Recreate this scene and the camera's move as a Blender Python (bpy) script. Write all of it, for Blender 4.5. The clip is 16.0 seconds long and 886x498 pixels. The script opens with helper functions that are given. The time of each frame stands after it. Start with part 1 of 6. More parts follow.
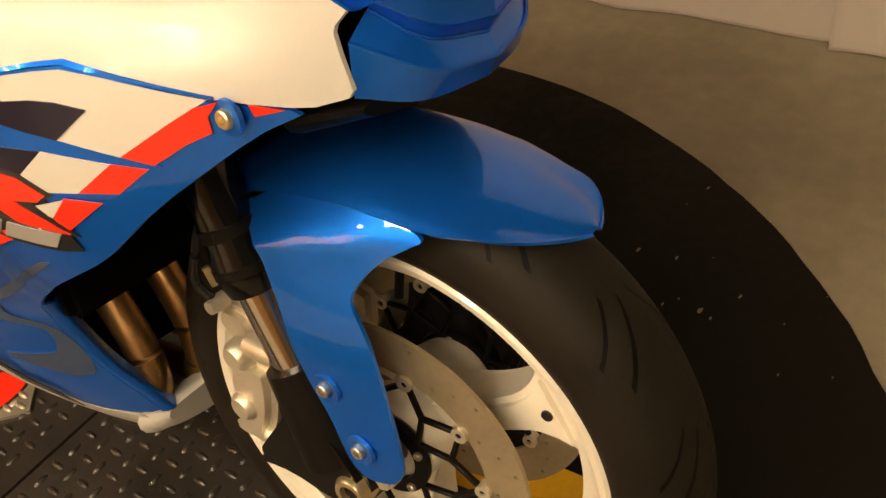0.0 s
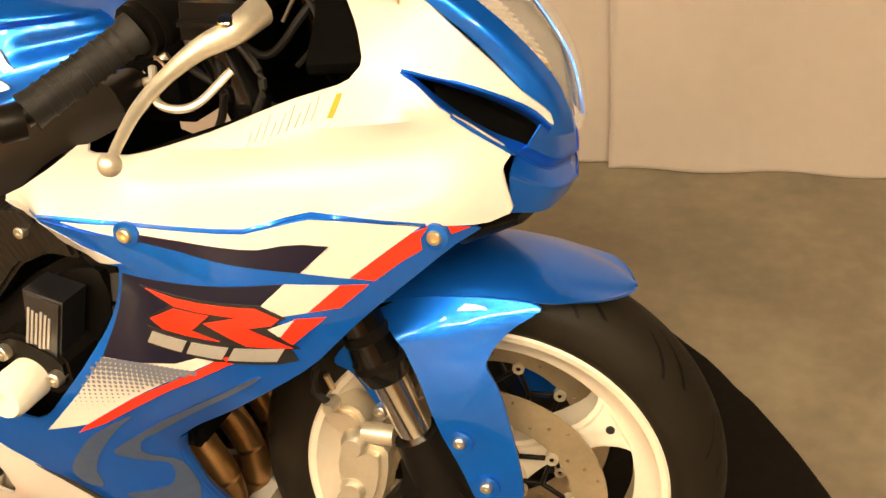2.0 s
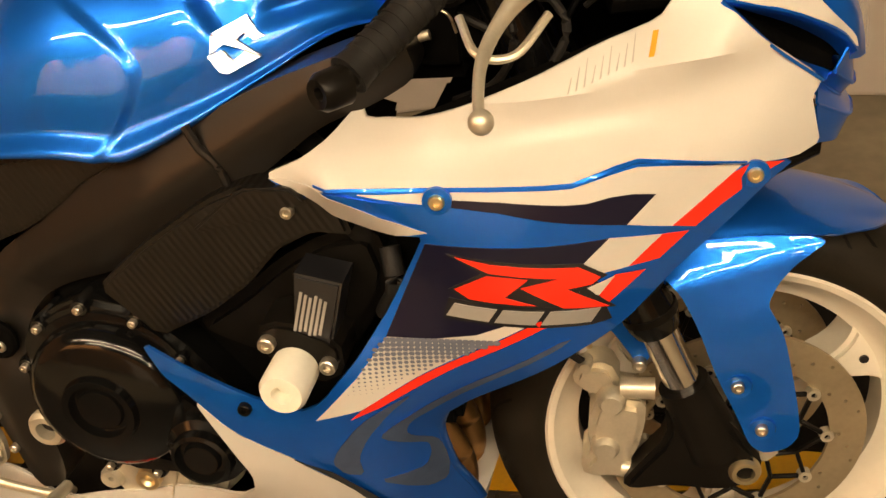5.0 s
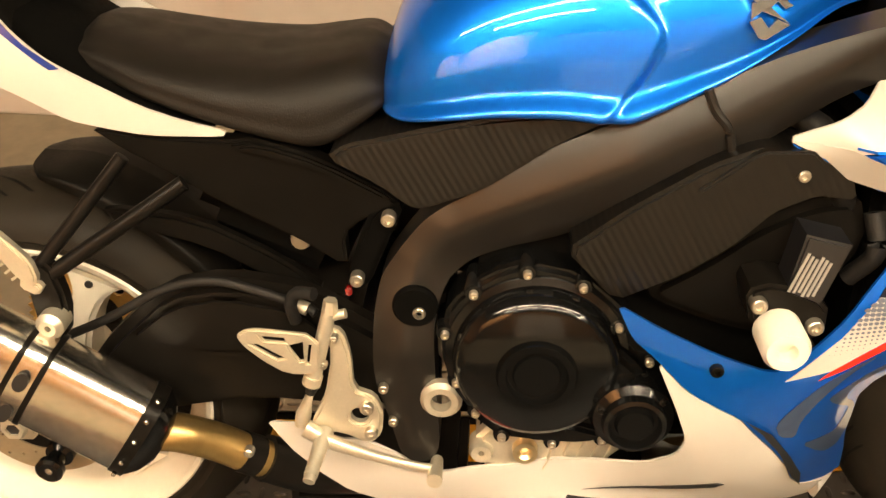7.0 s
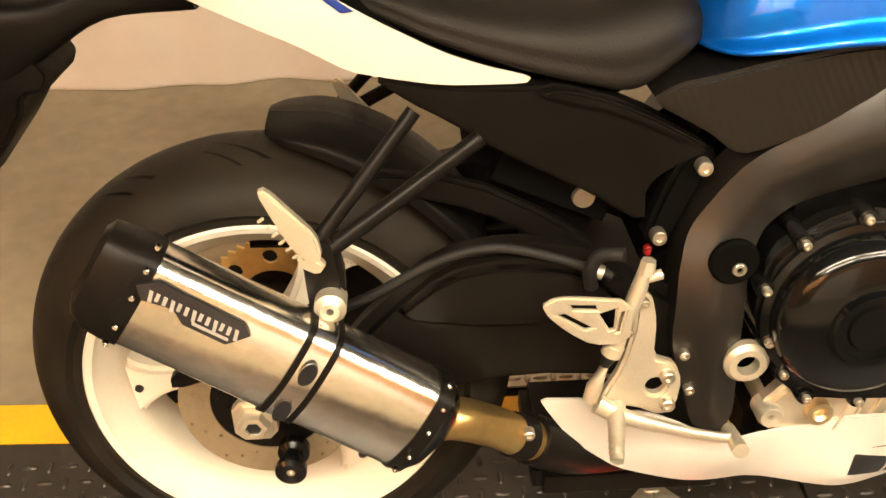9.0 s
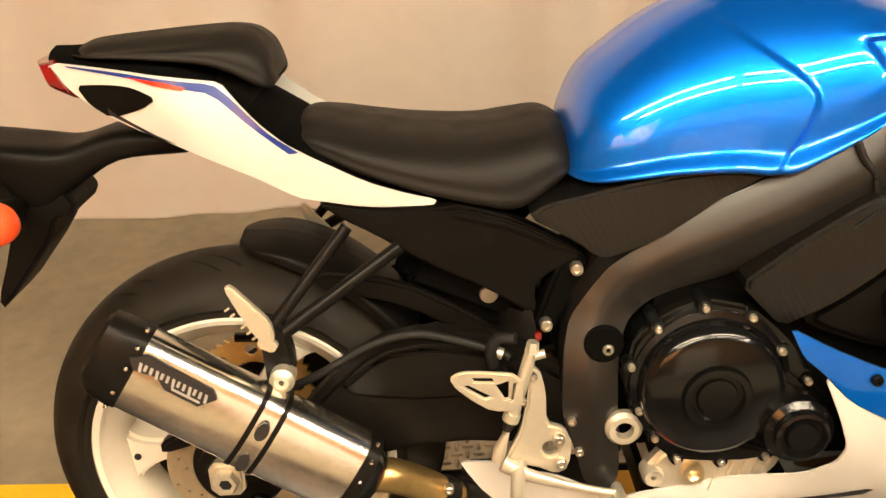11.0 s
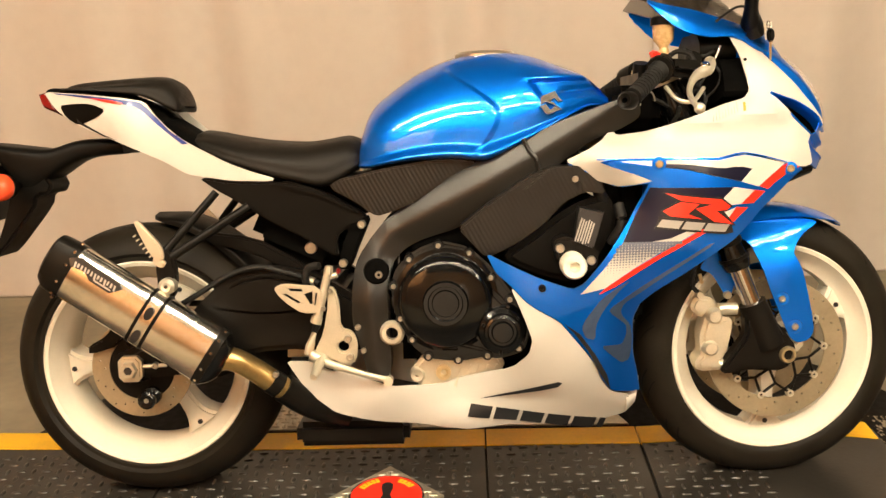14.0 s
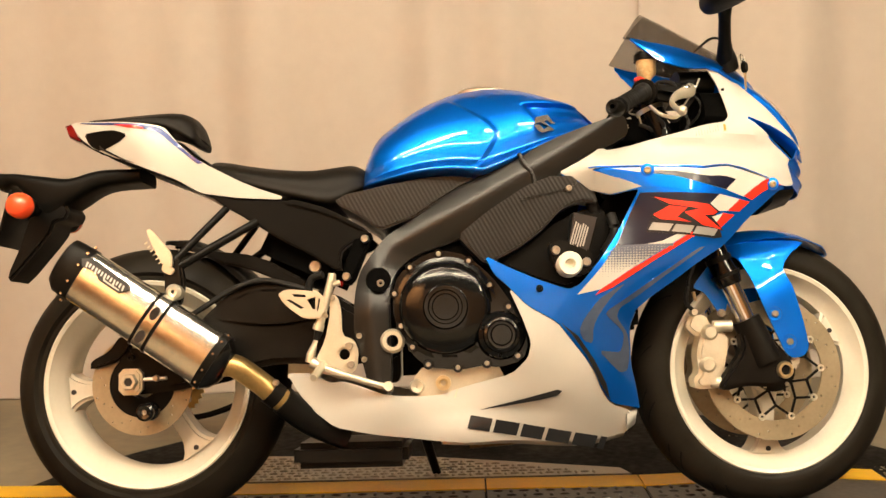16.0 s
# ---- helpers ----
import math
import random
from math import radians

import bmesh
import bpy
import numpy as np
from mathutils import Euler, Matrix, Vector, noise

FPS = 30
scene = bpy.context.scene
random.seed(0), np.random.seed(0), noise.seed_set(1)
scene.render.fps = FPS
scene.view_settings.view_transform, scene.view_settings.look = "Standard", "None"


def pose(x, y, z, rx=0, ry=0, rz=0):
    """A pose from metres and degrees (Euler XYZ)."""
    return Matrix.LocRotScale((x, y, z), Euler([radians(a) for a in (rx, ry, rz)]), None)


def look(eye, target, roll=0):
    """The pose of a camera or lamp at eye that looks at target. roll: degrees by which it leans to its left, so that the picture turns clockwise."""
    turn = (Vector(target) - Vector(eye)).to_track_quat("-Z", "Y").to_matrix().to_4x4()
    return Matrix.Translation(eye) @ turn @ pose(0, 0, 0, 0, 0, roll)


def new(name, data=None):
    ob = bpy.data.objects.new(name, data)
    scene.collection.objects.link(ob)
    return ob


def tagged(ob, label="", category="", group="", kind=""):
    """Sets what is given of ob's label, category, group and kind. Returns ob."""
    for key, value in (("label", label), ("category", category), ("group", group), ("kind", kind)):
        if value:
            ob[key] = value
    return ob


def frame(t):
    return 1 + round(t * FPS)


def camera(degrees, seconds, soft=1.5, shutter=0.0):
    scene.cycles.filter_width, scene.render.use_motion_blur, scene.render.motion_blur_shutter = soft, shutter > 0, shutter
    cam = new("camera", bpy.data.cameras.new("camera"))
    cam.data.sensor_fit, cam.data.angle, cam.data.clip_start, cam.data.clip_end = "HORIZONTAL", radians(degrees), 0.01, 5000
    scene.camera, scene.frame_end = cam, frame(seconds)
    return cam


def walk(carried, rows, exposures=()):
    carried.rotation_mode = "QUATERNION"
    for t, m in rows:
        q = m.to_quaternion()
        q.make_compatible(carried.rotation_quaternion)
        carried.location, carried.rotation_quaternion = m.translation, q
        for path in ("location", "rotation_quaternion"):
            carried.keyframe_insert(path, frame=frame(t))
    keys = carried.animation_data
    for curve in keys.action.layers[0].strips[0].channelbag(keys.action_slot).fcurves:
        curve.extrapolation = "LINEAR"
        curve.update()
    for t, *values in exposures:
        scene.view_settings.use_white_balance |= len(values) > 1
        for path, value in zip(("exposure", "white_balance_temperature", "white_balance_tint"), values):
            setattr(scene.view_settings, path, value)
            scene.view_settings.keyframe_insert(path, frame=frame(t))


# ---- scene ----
cam = camera(50.1, 16.0)
PATH = [
    (0, (1.884, -0.344, 1.053), (0.801, 0.698, -0.267), -13.9),
    (0.5, (1.946, -0.47, 1.059), (0.968, 0.649, -0.28), -12.6),
    (1, (1.88, -0.615, 1.068), (1.08, 0.648, -0.261), -14.4),
    (1.5, (1.737, -0.744, 1.148), (1.146, 0.663, -0.145), -12.3),
    (2, (1.665, -0.752, 1.247), (1.094, 0.773, 0.086), -7.5),
    (2.5, (1.603, -0.69, 1.297), (0.958, 0.847, 0.192), -7.5),
    (3, (1.549, -0.613, 1.317), (0.84, 0.919, 0.245), -7.9),
    (3.5, (1.518, -0.635, 1.287), (0.847, 0.873, 0.158), -9.3),
    (3.7, (1.496, -0.676, 1.274), (0.884, 0.831, 0.11), -9.3),
    (5.8, (1.082, -0.807, 1.253), (0.712, 0.709, 0.002), -9.6),
    (6, (1.02, -0.8, 1.263), (0.664, 0.718, 0.011), -9.2),
    (6.5, (0.833, -0.851, 1.29), (0.597, 0.706, 0.056), -5.8),
    (7, (0.64, -0.927, 1.269), (0.51, 0.65, 0.045), -2.4),
    (7.5, (0.465, -0.93, 1.244), (0.367, 0.606, -0.033), -1.4),
    (8, (0.327, -0.863, 1.203), (0.23, 0.618, -0.137), -1.8),
    (8.2, (0.262, -0.847, 1.17), (0.214, 0.647, -0.159), -1.5),
    (10.3, (0.188, -0.921, 1.298), (0.262, 0.692, 0.116), -1.8),
    (10.5, (0.239, -0.97, 1.308), (0.27, 0.663, 0.154), -2.7),
    (11, (0.342, -1.106, 1.324), (0.319, 0.596, 0.274), -3.3),
    (11.5, (0.434, -1.264, 1.305), (0.383, 0.472, 0.313), -3.3),
    (12, (0.522, -1.432, 1.315), (0.464, 0.351, 0.41), -3.0),
    (12.5, (0.628, -1.601, 1.316), (0.542, 0.226, 0.508), -3.0),
    (13, (0.679, -1.732, 1.324), (0.608, 0.12, 0.571), -2.6),
    (13.5, (0.708, -1.854, 1.277), (0.653, 0.02, 0.58), -2.3),
    (14, (0.727, -1.948, 1.175), (0.674, -0.043, 0.567), -2.1),
    (14.5, (0.731, -2.009, 1.047), (0.676, -0.068, 0.569), -2.1),
    (15, (0.721, -2.065, 0.881), (0.676, -0.088, 0.582), -2.0),
    (15.5, (0.718, -2.095, 0.776), (0.676, -0.104, 0.596), -1.9),
    (16, (0.711, -2.103, 0.742), (0.676, -0.108, 0.603), -1.8),
]
walk(cam, [(t, look(eye, target, roll)) for t, eye, target, roll in PATH],
     exposures=[(0, -1.02, 7400, 13), (0.5, -0.48, 7100, 12), (1, -0.38, 7400, 13), (1.5, -0.42, 7500, 13), (2, -0.42, 7400, 13), (3, -0.98, 7200, 13), (3.5, -1.26, 7500, 14), (6, -1.1, 7500, 15), (6.5, -0.85, 7400, 14), (7, -0.46, 6900, 12), (7.5, -0.22, 6700, 10),
                (8, -0.15, 6500, 10), (10.5, -0.33, 6500, 10), (12, -0.36, 6600, 10), (14, -0.5, 6500, 10), (16, -0.6, 6500, 10)])

from mathutils.bvhtree import BVHTree

# ---- light: a closed showroom bay under warm ceiling tubes, plus two added spots ----
world = bpy.data.worlds.new("room_world")
scene.world = world
world.use_nodes = True
world.node_tree.nodes["Background"].inputs[0].default_value = (0.9, 0.75, 0.6, 1)
world.node_tree.nodes["Background"].inputs[1].default_value = 0.008

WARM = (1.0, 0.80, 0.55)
# two spots without a fixture, added to brighten the orange reflector board
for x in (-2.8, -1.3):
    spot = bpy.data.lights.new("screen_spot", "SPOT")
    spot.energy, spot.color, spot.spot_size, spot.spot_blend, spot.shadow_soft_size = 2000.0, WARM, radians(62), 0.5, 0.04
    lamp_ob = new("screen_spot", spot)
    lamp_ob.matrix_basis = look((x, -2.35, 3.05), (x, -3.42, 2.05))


# ---- materials ----
def mat(name, color, rough=0.5, metal=0.0, coat=0.0, bump=0.0, scale=40.0, var=0.12, spec=0.5, fine=8.0, stretch=None, emit=0.0, alpha=1.0, trans=0.0):
    """A surface with broad and fine variation of tone and roughness, and a fine relief."""
    m = bpy.data.materials.new(name)
    m.use_nodes = True
    nt = m.node_tree
    b = nt.nodes["Principled BSDF"]
    b.inputs["Base Color"].default_value = (*color, 1)
    b.inputs["Roughness"].default_value = rough
    b.inputs["Metallic"].default_value = metal
    b.inputs["Coat Weight"].default_value = coat
    b.inputs["Coat Roughness"].default_value = 0.02
    b.inputs["Specular IOR Level"].default_value = spec
    b.inputs["Alpha"].default_value = alpha
    b.inputs["Transmission Weight"].default_value = trans
    if emit:
        b.inputs["Emission Color"].default_value = (*color, 1)
        b.inputs["Emission Strength"].default_value = emit
    if var or bump:
        tc = nt.nodes.new("ShaderNodeTexCoord")
        mp = nt.nodes.new("ShaderNodeMapping")
        nt.links.new(tc.outputs["Object"], mp.inputs["Vector"])
        if stretch:
            mp.inputs["Scale"].default_value = stretch
        n1 = nt.nodes.new("ShaderNodeTexNoise")
        n1.inputs["Scale"].default_value = scale / fine
        n1.inputs["Detail"].default_value = 4
        n2 = nt.nodes.new("ShaderNodeTexNoise")
        n2.inputs["Scale"].default_value = scale * fine / 4
        n2.inputs["Detail"].default_value = 3
        for n in (n1, n2):
            nt.links.new(mp.outputs["Vector"], n.inputs["Vector"])
        mix = nt.nodes.new("ShaderNodeMath")
        mix.operation = "MULTIPLY_ADD"
        nt.links.new(n2.outputs["Fac"], mix.inputs[0])
        mix.inputs[1].default_value = 0.45
        nt.links.new(n1.outputs["Fac"], mix.inputs[2])
        ramp = nt.nodes.new("ShaderNodeMapRange")
        ramp.inputs["From Min"].default_value = 0.45
        ramp.inputs["From Max"].default_value = 1.0
        ramp.inputs["To Min"].default_value = 1 - var
        ramp.inputs["To Max"].default_value = 1 + var
        nt.links.new(mix.outputs[0], ramp.inputs["Value"])
        col = nt.nodes.new("ShaderNodeMix")
        col.data_type, col.blend_type = "RGBA", "MULTIPLY"
        col.inputs[0].default_value = 1
        col.inputs[6].default_value = (*color, 1)
        nt.links.new(ramp.outputs[0], col.inputs[7])
        nt.links.new(col.outputs[2], b.inputs["Base Color"])
        rr = nt.nodes.new("ShaderNodeMath")
        rr.operation = "MULTIPLY"
        nt.links.new(ramp.outputs[0], rr.inputs[0])
        rr.inputs[1].default_value = rough
        nt.links.new(rr.outputs[0], b.inputs["Roughness"])
        if bump:
            bp = nt.nodes.new("ShaderNodeBump")
            bp.inputs["Strength"].default_value = bump
            bp.inputs["Distance"].default_value = 0.002
            nt.links.new(n2.outputs["Fac"], bp.inputs["Height"])
            nt.links.new(bp.outputs[0], b.inputs["Normal"])
    return m


def carbon(name, color, rough):
    """Moulded plastic with a fine woven twill relief."""
    m = mat(name, color, rough, var=0.06, spec=0.5)
    nt = m.node_tree
    b = nt.nodes["Principled BSDF"]
    tc = nt.nodes.new("ShaderNodeTexCoord")
    mp = nt.nodes.new("ShaderNodeMapping")
    mp.inputs["Rotation"].default_value = (0, radians(28), 0)
    nt.links.new(tc.outputs["Object"], mp.inputs["Vector"])
    wv = nt.nodes.new("ShaderNodeTexWave")
    wv.bands_direction = "X"
    wv.inputs["Scale"].default_value = 38
    wv.inputs["Distortion"].default_value = 0.3
    nt.links.new(mp.outputs["Vector"], wv.inputs["Vector"])
    bp = nt.nodes.new("ShaderNodeBump")
    bp.inputs["Strength"].default_value = 0.2
    bp.inputs["Distance"].default_value = 0.002
    nt.links.new(wv.outputs["Fac"], bp.inputs["Height"])
    nt.links.new(bp.outputs[0], b.inputs["Normal"])
    return m


BLUE = mat("blue_pearl_paint", (0.0, 0.165, 0.82), 0.37, 0.76, 0.9, 0, 90, 0.03, spec=0.15)
DEEPB = mat("deep_blue_decal", (0.008, 0.030, 0.20), 0.3, 0.0, 0.5, 0, 90, 0.04)
NAVY = mat("dark_blue_paint", (0.004, 0.004, 0.018), 0.3, 0.0, 0.1, 0, 120, 0.04)
WHITE = mat("pearl_white_paint", (0.57, 0.547, 0.502), 0.36, 0.0, 0.12, 0, 200, 0.02)
WHEELW = mat("white_wheel_enamel", (0.68, 0.63, 0.53), 0.38, 0.0, 0.3, 0, 60, 0.05)
RED = mat("red_decal", (0.85, 0.028, 0.012), 0.35, 0, 0.5, 0, 90, 0.03)
SILVERD = mat("silver_decal", (0.45, 0.44, 0.42), 0.35, 0.5, 0.5, 0, 90, 0.06)
LOOPD = mat("grey_flake_decal", (0.11, 0.175, 0.34), 0.32, 0.75, 1.0, 0, 400, 0.12)
GREYD = mat("grey_blue_decal", (0.16, 0.18, 0.24), 0.35, 0.3, 0.6, 0, 90, 0.08)
BLACKD = mat("black_decal", (0.01, 0.01, 0.012), 0.35, 0, 0.6, 0, 90, 0.1)
PLASTIC = mat("black_plastic", (0.0042, 0.0037, 0.0031), 0.44, 0, 0, 0.06, 120, 0.2, spec=0.08)
SATIN = mat("satin_black_metal", (0.007, 0.006, 0.005), 0.36, 0.1, 0, 0.04, 160, 0.18, spec=0.12)
FRAMEM = mat("satin_black_frame_paint", (0.010, 0.0085, 0.0072), 0.33, 0.0, 0, 0, 60, 0.06, spec=0.40)
GLOSSB = mat("gloss_black_enamel", (0.004, 0.004, 0.004), 0.13, 0.0, 0.0, 0.02, 90, 0.2, spec=0.4)
TWILL = carbon("twill_moulded_plastic", (0.0042, 0.0036, 0.003), 0.33)
SEATM = mat("black_seat_vinyl", (0.0085, 0.007, 0.0055), 0.5, 0, 0, 0.22, 260, 0.16, spec=0.16)
GRIPM = mat("grip_rubber", (0.007, 0.0065, 0.006), 0.65, 0, 0, 0.3, 300, 0.25, spec=0.35)
STEEL = mat("plated_steel", (0.55, 0.50, 0.42), 0.30, 0.9, 0, 0.02, 140, 0.10)
FAINT = mat("faint_grey_print", (0.42, 0.40, 0.36), 0.4, 0, 0.4, 0, 90, 0.05)
ALU = mat("cast_aluminium", (0.66, 0.60, 0.48), 0.40, 0.7, 0, 0.1, 140, 0.10)
POLISH = mat("brushed_aluminium", (0.90, 0.87, 0.80), 0.21, 1.0, 0, 0.05, 46, 0.22, stretch=(1.2, 1, 1.6))
BADGE = mat("pale_satin_badge", (0.42, 0.41, 0.40), 0.24, 0.8, 0.4, 0, 60, 0.05)
# darker than the ribs: shade between them is put into the colour
LAMPBACK = mat("gap_shaded_reflector", (0.30, 0.28, 0.24), 0.22, 0.9, 0, 0, 60, 0.1)
CHROME = mat("chrome", (0.75, 0.73, 0.70), 0.10, 1.0, 0, 0, 60, 0.06)
DISC = mat("brake_disc_steel", (0.36, 0.29, 0.19), 0.45, 0.6, 0, 0.05, 80, 0.16)
TITAN = mat("heat_tinted_pipe", (0.62, 0.43, 0.17), 0.36, 0.95, 0, 0.03, 40, 0.22)
HEADER = mat("burnt_header_pipe", (0.34, 0.19, 0.075), 0.38, 0.9, 0, 0.02, 50, 0.25)
TILEM = mat("black_rubber_tile", (0.020, 0.017, 0.014), 0.36, 0, 0, 0.2, 40, 0.25, spec=0.55)
# near-black, hardly any gloss: deep shade of the insides put into the colour
DARK = mat("inside_shade_black", (0.0015, 0.0014, 0.0012), 0.9, 0, 0, 0, 60, 0.2, spec=0.06)
WOODM = mat("orange_brown_wall", (0.44, 0.215, 0.08), 0.8, 0, 0, 0.05, 6, 0.15)
SCREEN = mat("smoked_screen", (0.035, 0.027, 0.020), 0.04, 0, 0, 0, 40, 0, alpha=0.42)
CLEAR = mat("clear_lens", (0.9, 0.9, 0.88), 0.04, 0, 0, 0, 40, 0, alpha=0.09)
LENSM = mat("moulded_clear_lens", (0.80, 0.74, 0.66), 0.12, 0.1, 0.6, 0.3, 60, 0.10, alpha=0.28, stretch=(1, 1, 8))
BULB = mat("dull_orange_bulb", (0.42, 0.10, 0.025), 0.35, 0, 0.3, 0, 60, 0.2)
CLEARRIB = mat("clear_moulded_rib", (0.85, 0.82, 0.76), 0.1, 0, 0.5, 0, 60, 0, alpha=0.3)
AMBER = mat("orange_lens", (0.9, 0.08, 0.02), 0.25, 0, 0.8, 0, 60, 0.06)
TAILRED = mat("red_lens", (0.18, 0.006, 0.006), 0.12, 0, 0.8, 0, 60, 0.08)
NYLON = mat("white_nylon", (0.75, 0.72, 0.62), 0.45, 0, 0, 0.05, 120, 0.05)
FLUID = mat("reservoir_fluid_plastic", (0.62, 0.42, 0.20), 0.3, 0, 0.2, 0, 60, 0.15)
BRASS = mat("gold_brass", (0.74, 0.60, 0.36), 0.3, 0.9, 0, 0, 60, 0.1)
YELLOW = mat("yellow_floor_tape", (0.82, 0.46, 0.01), 0.5, 0, 0, 0.1, 60, 0.14)
MATM = mat("black_floor_paint", (0.0060, 0.0048, 0.0036), 0.7, 0, 0, 0.3, 24, 0.35, spec=0.12)
CONCRETE = mat("grey_concrete", (0.24, 0.20, 0.14), 0.75, 0, 0, 0.35, 20, 0.30, fine=5, spec=0.3)
PLATEM = mat("worn_steel_plate", (0.42, 0.38, 0.31), 0.42, 0.7, 0, 0.1, 60, 0.2)
DRAPE = mat("taupe_drape_cloth", (0.432, 0.372, 0.322), 0.9, 0, 0, 0.05, 160, 0.025, spec=0.1)
WALLM = mat("dark_taupe_wall", (0.13, 0.10, 0.075), 0.85, 0, 0, 0.1, 20, 0.08)
CEILM = mat("dark_ceiling", (0.03, 0.027, 0.024), 0.9, 0, 0, 0.1, 12, 0.12)
TUBE = mat("lamp_tube", (1.0, 0.855, 0.62), 0.5, var=0, emit=165.0)
PALE = mat("pale_board_paint", (0.70, 0.60, 0.54), 0.7, var=0.05)
PAPER = mat("paper_tag", (0.75, 0.70, 0.60), 0.7, var=0.05)
ORANGE = mat("orange_sticker", (0.9, 0.30, 0.02), 0.5, var=0.05)
REFLECT = mat("lamp_reflector", (0.85, 0.82, 0.76), 0.12, 0.9, var=0.05)


# ---- mesh helpers ----
def part(name, me, material, parent=None, label="", smooth=True, sharp=38):
    """Links a bmesh or a mesh as one object under a thing or a part."""
    if isinstance(me, bmesh.types.BMesh):
        data = bpy.data.meshes.new(name)
        me.normal_update()
        me.to_mesh(data)
        me.free()
        me = data
        if smooth:
            me.polygons.foreach_set("use_smooth", [True] * len(me.polygons))
            me.set_sharp_from_angle(angle=radians(sharp))
    if material and not me.materials:
        me.materials.append(material)
    ob = new(name, me)
    if parent:
        ob.parent = parent
    if label:
        tagged(ob, label)
    return ob


def thing(name, label, category, group="", kind="", m=None):
    ob = tagged(new(name), label, category, group, kind)
    ob.empty_display_size = 0.05
    if m is not None:
        ob.matrix_basis = m
    return ob


def spline(pts, n, closed=False):
    """Points along a smooth curve through pts (any dimension), n for each span."""
    p = np.array(pts, float)
    k = len(p)
    out = []
    for i in range(k if closed else k - 1):
        a, b = p[i], p[(i + 1) % k]
        pa = p[(i - 1) % k] if closed or i else 2 * a - b
        pb = p[(i + 2) % k] if closed or i < k - 2 else 2 * b - a
        for j in range(n):
            t = j / n
            out.append(0.5 * (2 * a + (b - pa) * t + (2 * pa - 5 * a + 4 * b - pb) * t * t + (3 * a - pa - 3 * b + pb) * t ** 3))
    if not closed:
        out.append(p[-1])
    return np.array(out)


def chaikin(pts, rounds=2, cut=0.2):
    p = np.array(pts, float)
    for _ in range(rounds):
        q = np.roll(p, -1, 0)
        p = np.stack([p * (1 - cut) + q * cut, p * cut + q * (1 - cut)], 1).reshape(-1, p.shape[1])
    return p


class Surface:
    """A smooth half-width over (x, z) through a few control values, a thin plate."""

    def __init__(self, ctrl, soft=1e-4):
        c = np.array(ctrl, float)
        self.c = c[:, :2]
        d = np.linalg.norm(self.c[:, None] - self.c[None], axis=2)
        k = d * d * np.log(d + 1e-9) + soft * np.eye(len(c))
        q = np.c_[np.ones(len(c)), self.c]
        a = np.block([[k, q], [q.T, np.zeros((3, 3))]])
        self.w = np.linalg.solve(a, np.r_[c[:, 2], 0, 0, 0])

    def __call__(self, x, z):
        d = np.hypot(self.c[:, 0] - x, self.c[:, 1] - z)
        return float((d * d * np.log(d + 1e-9)) @ self.w[:-3] + self.w[-3] + self.w[-2] * x + self.w[-1] * z)


def sheet(outline, f, lift=0.0, step=0.02, rounds=2, cut=0.2):
    """A bmesh of the outline (x, z), bent to half-width f(x, z) on the right-hand side (-y)."""
    pts = chaikin(outline, rounds, cut) if rounds else np.array(outline, float)
    bm = bmesh.new()
    face = bm.faces.new([bm.verts.new((x, 0, z)) for x, z in pts])
    face.normal_update()
    if face.normal.y > 0:
        face.normal_flip()
    lo, hi = pts.min(0), pts.max(0)
    for axis, k in ((0, 0), (2, 1)):
        v = math.ceil(lo[k] / step) * step + 0.00037
        while v < hi[k]:
            co, no = [0, 0, 0], [0, 0, 0]
            co[axis], no[axis] = v, 1
            bmesh.ops.bisect_plane(bm, geom=bm.verts[:] + bm.edges[:] + bm.faces[:], plane_co=co, plane_no=no)
            v += step
    for v in bm.verts:
        v.co.y = -(f(v.co.x, v.co.z) + lift)
    bmesh.ops.triangulate(bm, faces=[q for q in bm.faces if len(q.verts) > 4])
    return bm


def thicken(bm, thick, out=None):
    """Gives a sheet its thickness, with square rims; along out, or along the normals."""
    bm.normal_update()
    bm.verts.index_update()
    vs, fs = bm.verts[:], bm.faces[:]
    rim = [e for e in bm.edges if len(e.link_faces) == 1]
    normals = [v.normal.copy() for v in vs]
    back = [bm.verts.new(v.co - (out if out else n) * thick) for v, n in zip(vs, normals)]
    for f in fs:
        bm.faces.new([back[v.index] for v in reversed(f.verts)])
    for e in rim:
        a, b = (l.vert for l in (e.link_loops[0], e.link_loops[0].link_loop_next))
        bm.faces.new((b, a, back[a.index], back[b.index]))
    return bm


def panel(name, outline, f, material, parent, label="", thick=0.004, lift=0.0, step=0.02, rounds=2, cut=0.2, both=True):
    """A moulded body panel, with its mirror on the far side."""
    ob = part(name, thicken(sheet(outline, f, lift, step, rounds, cut), thick, Vector((0, -1, 0))), material, parent, label)
    if both:
        part(name, ob.data, None, parent, label).scale = (1, -1, 1)
    return ob


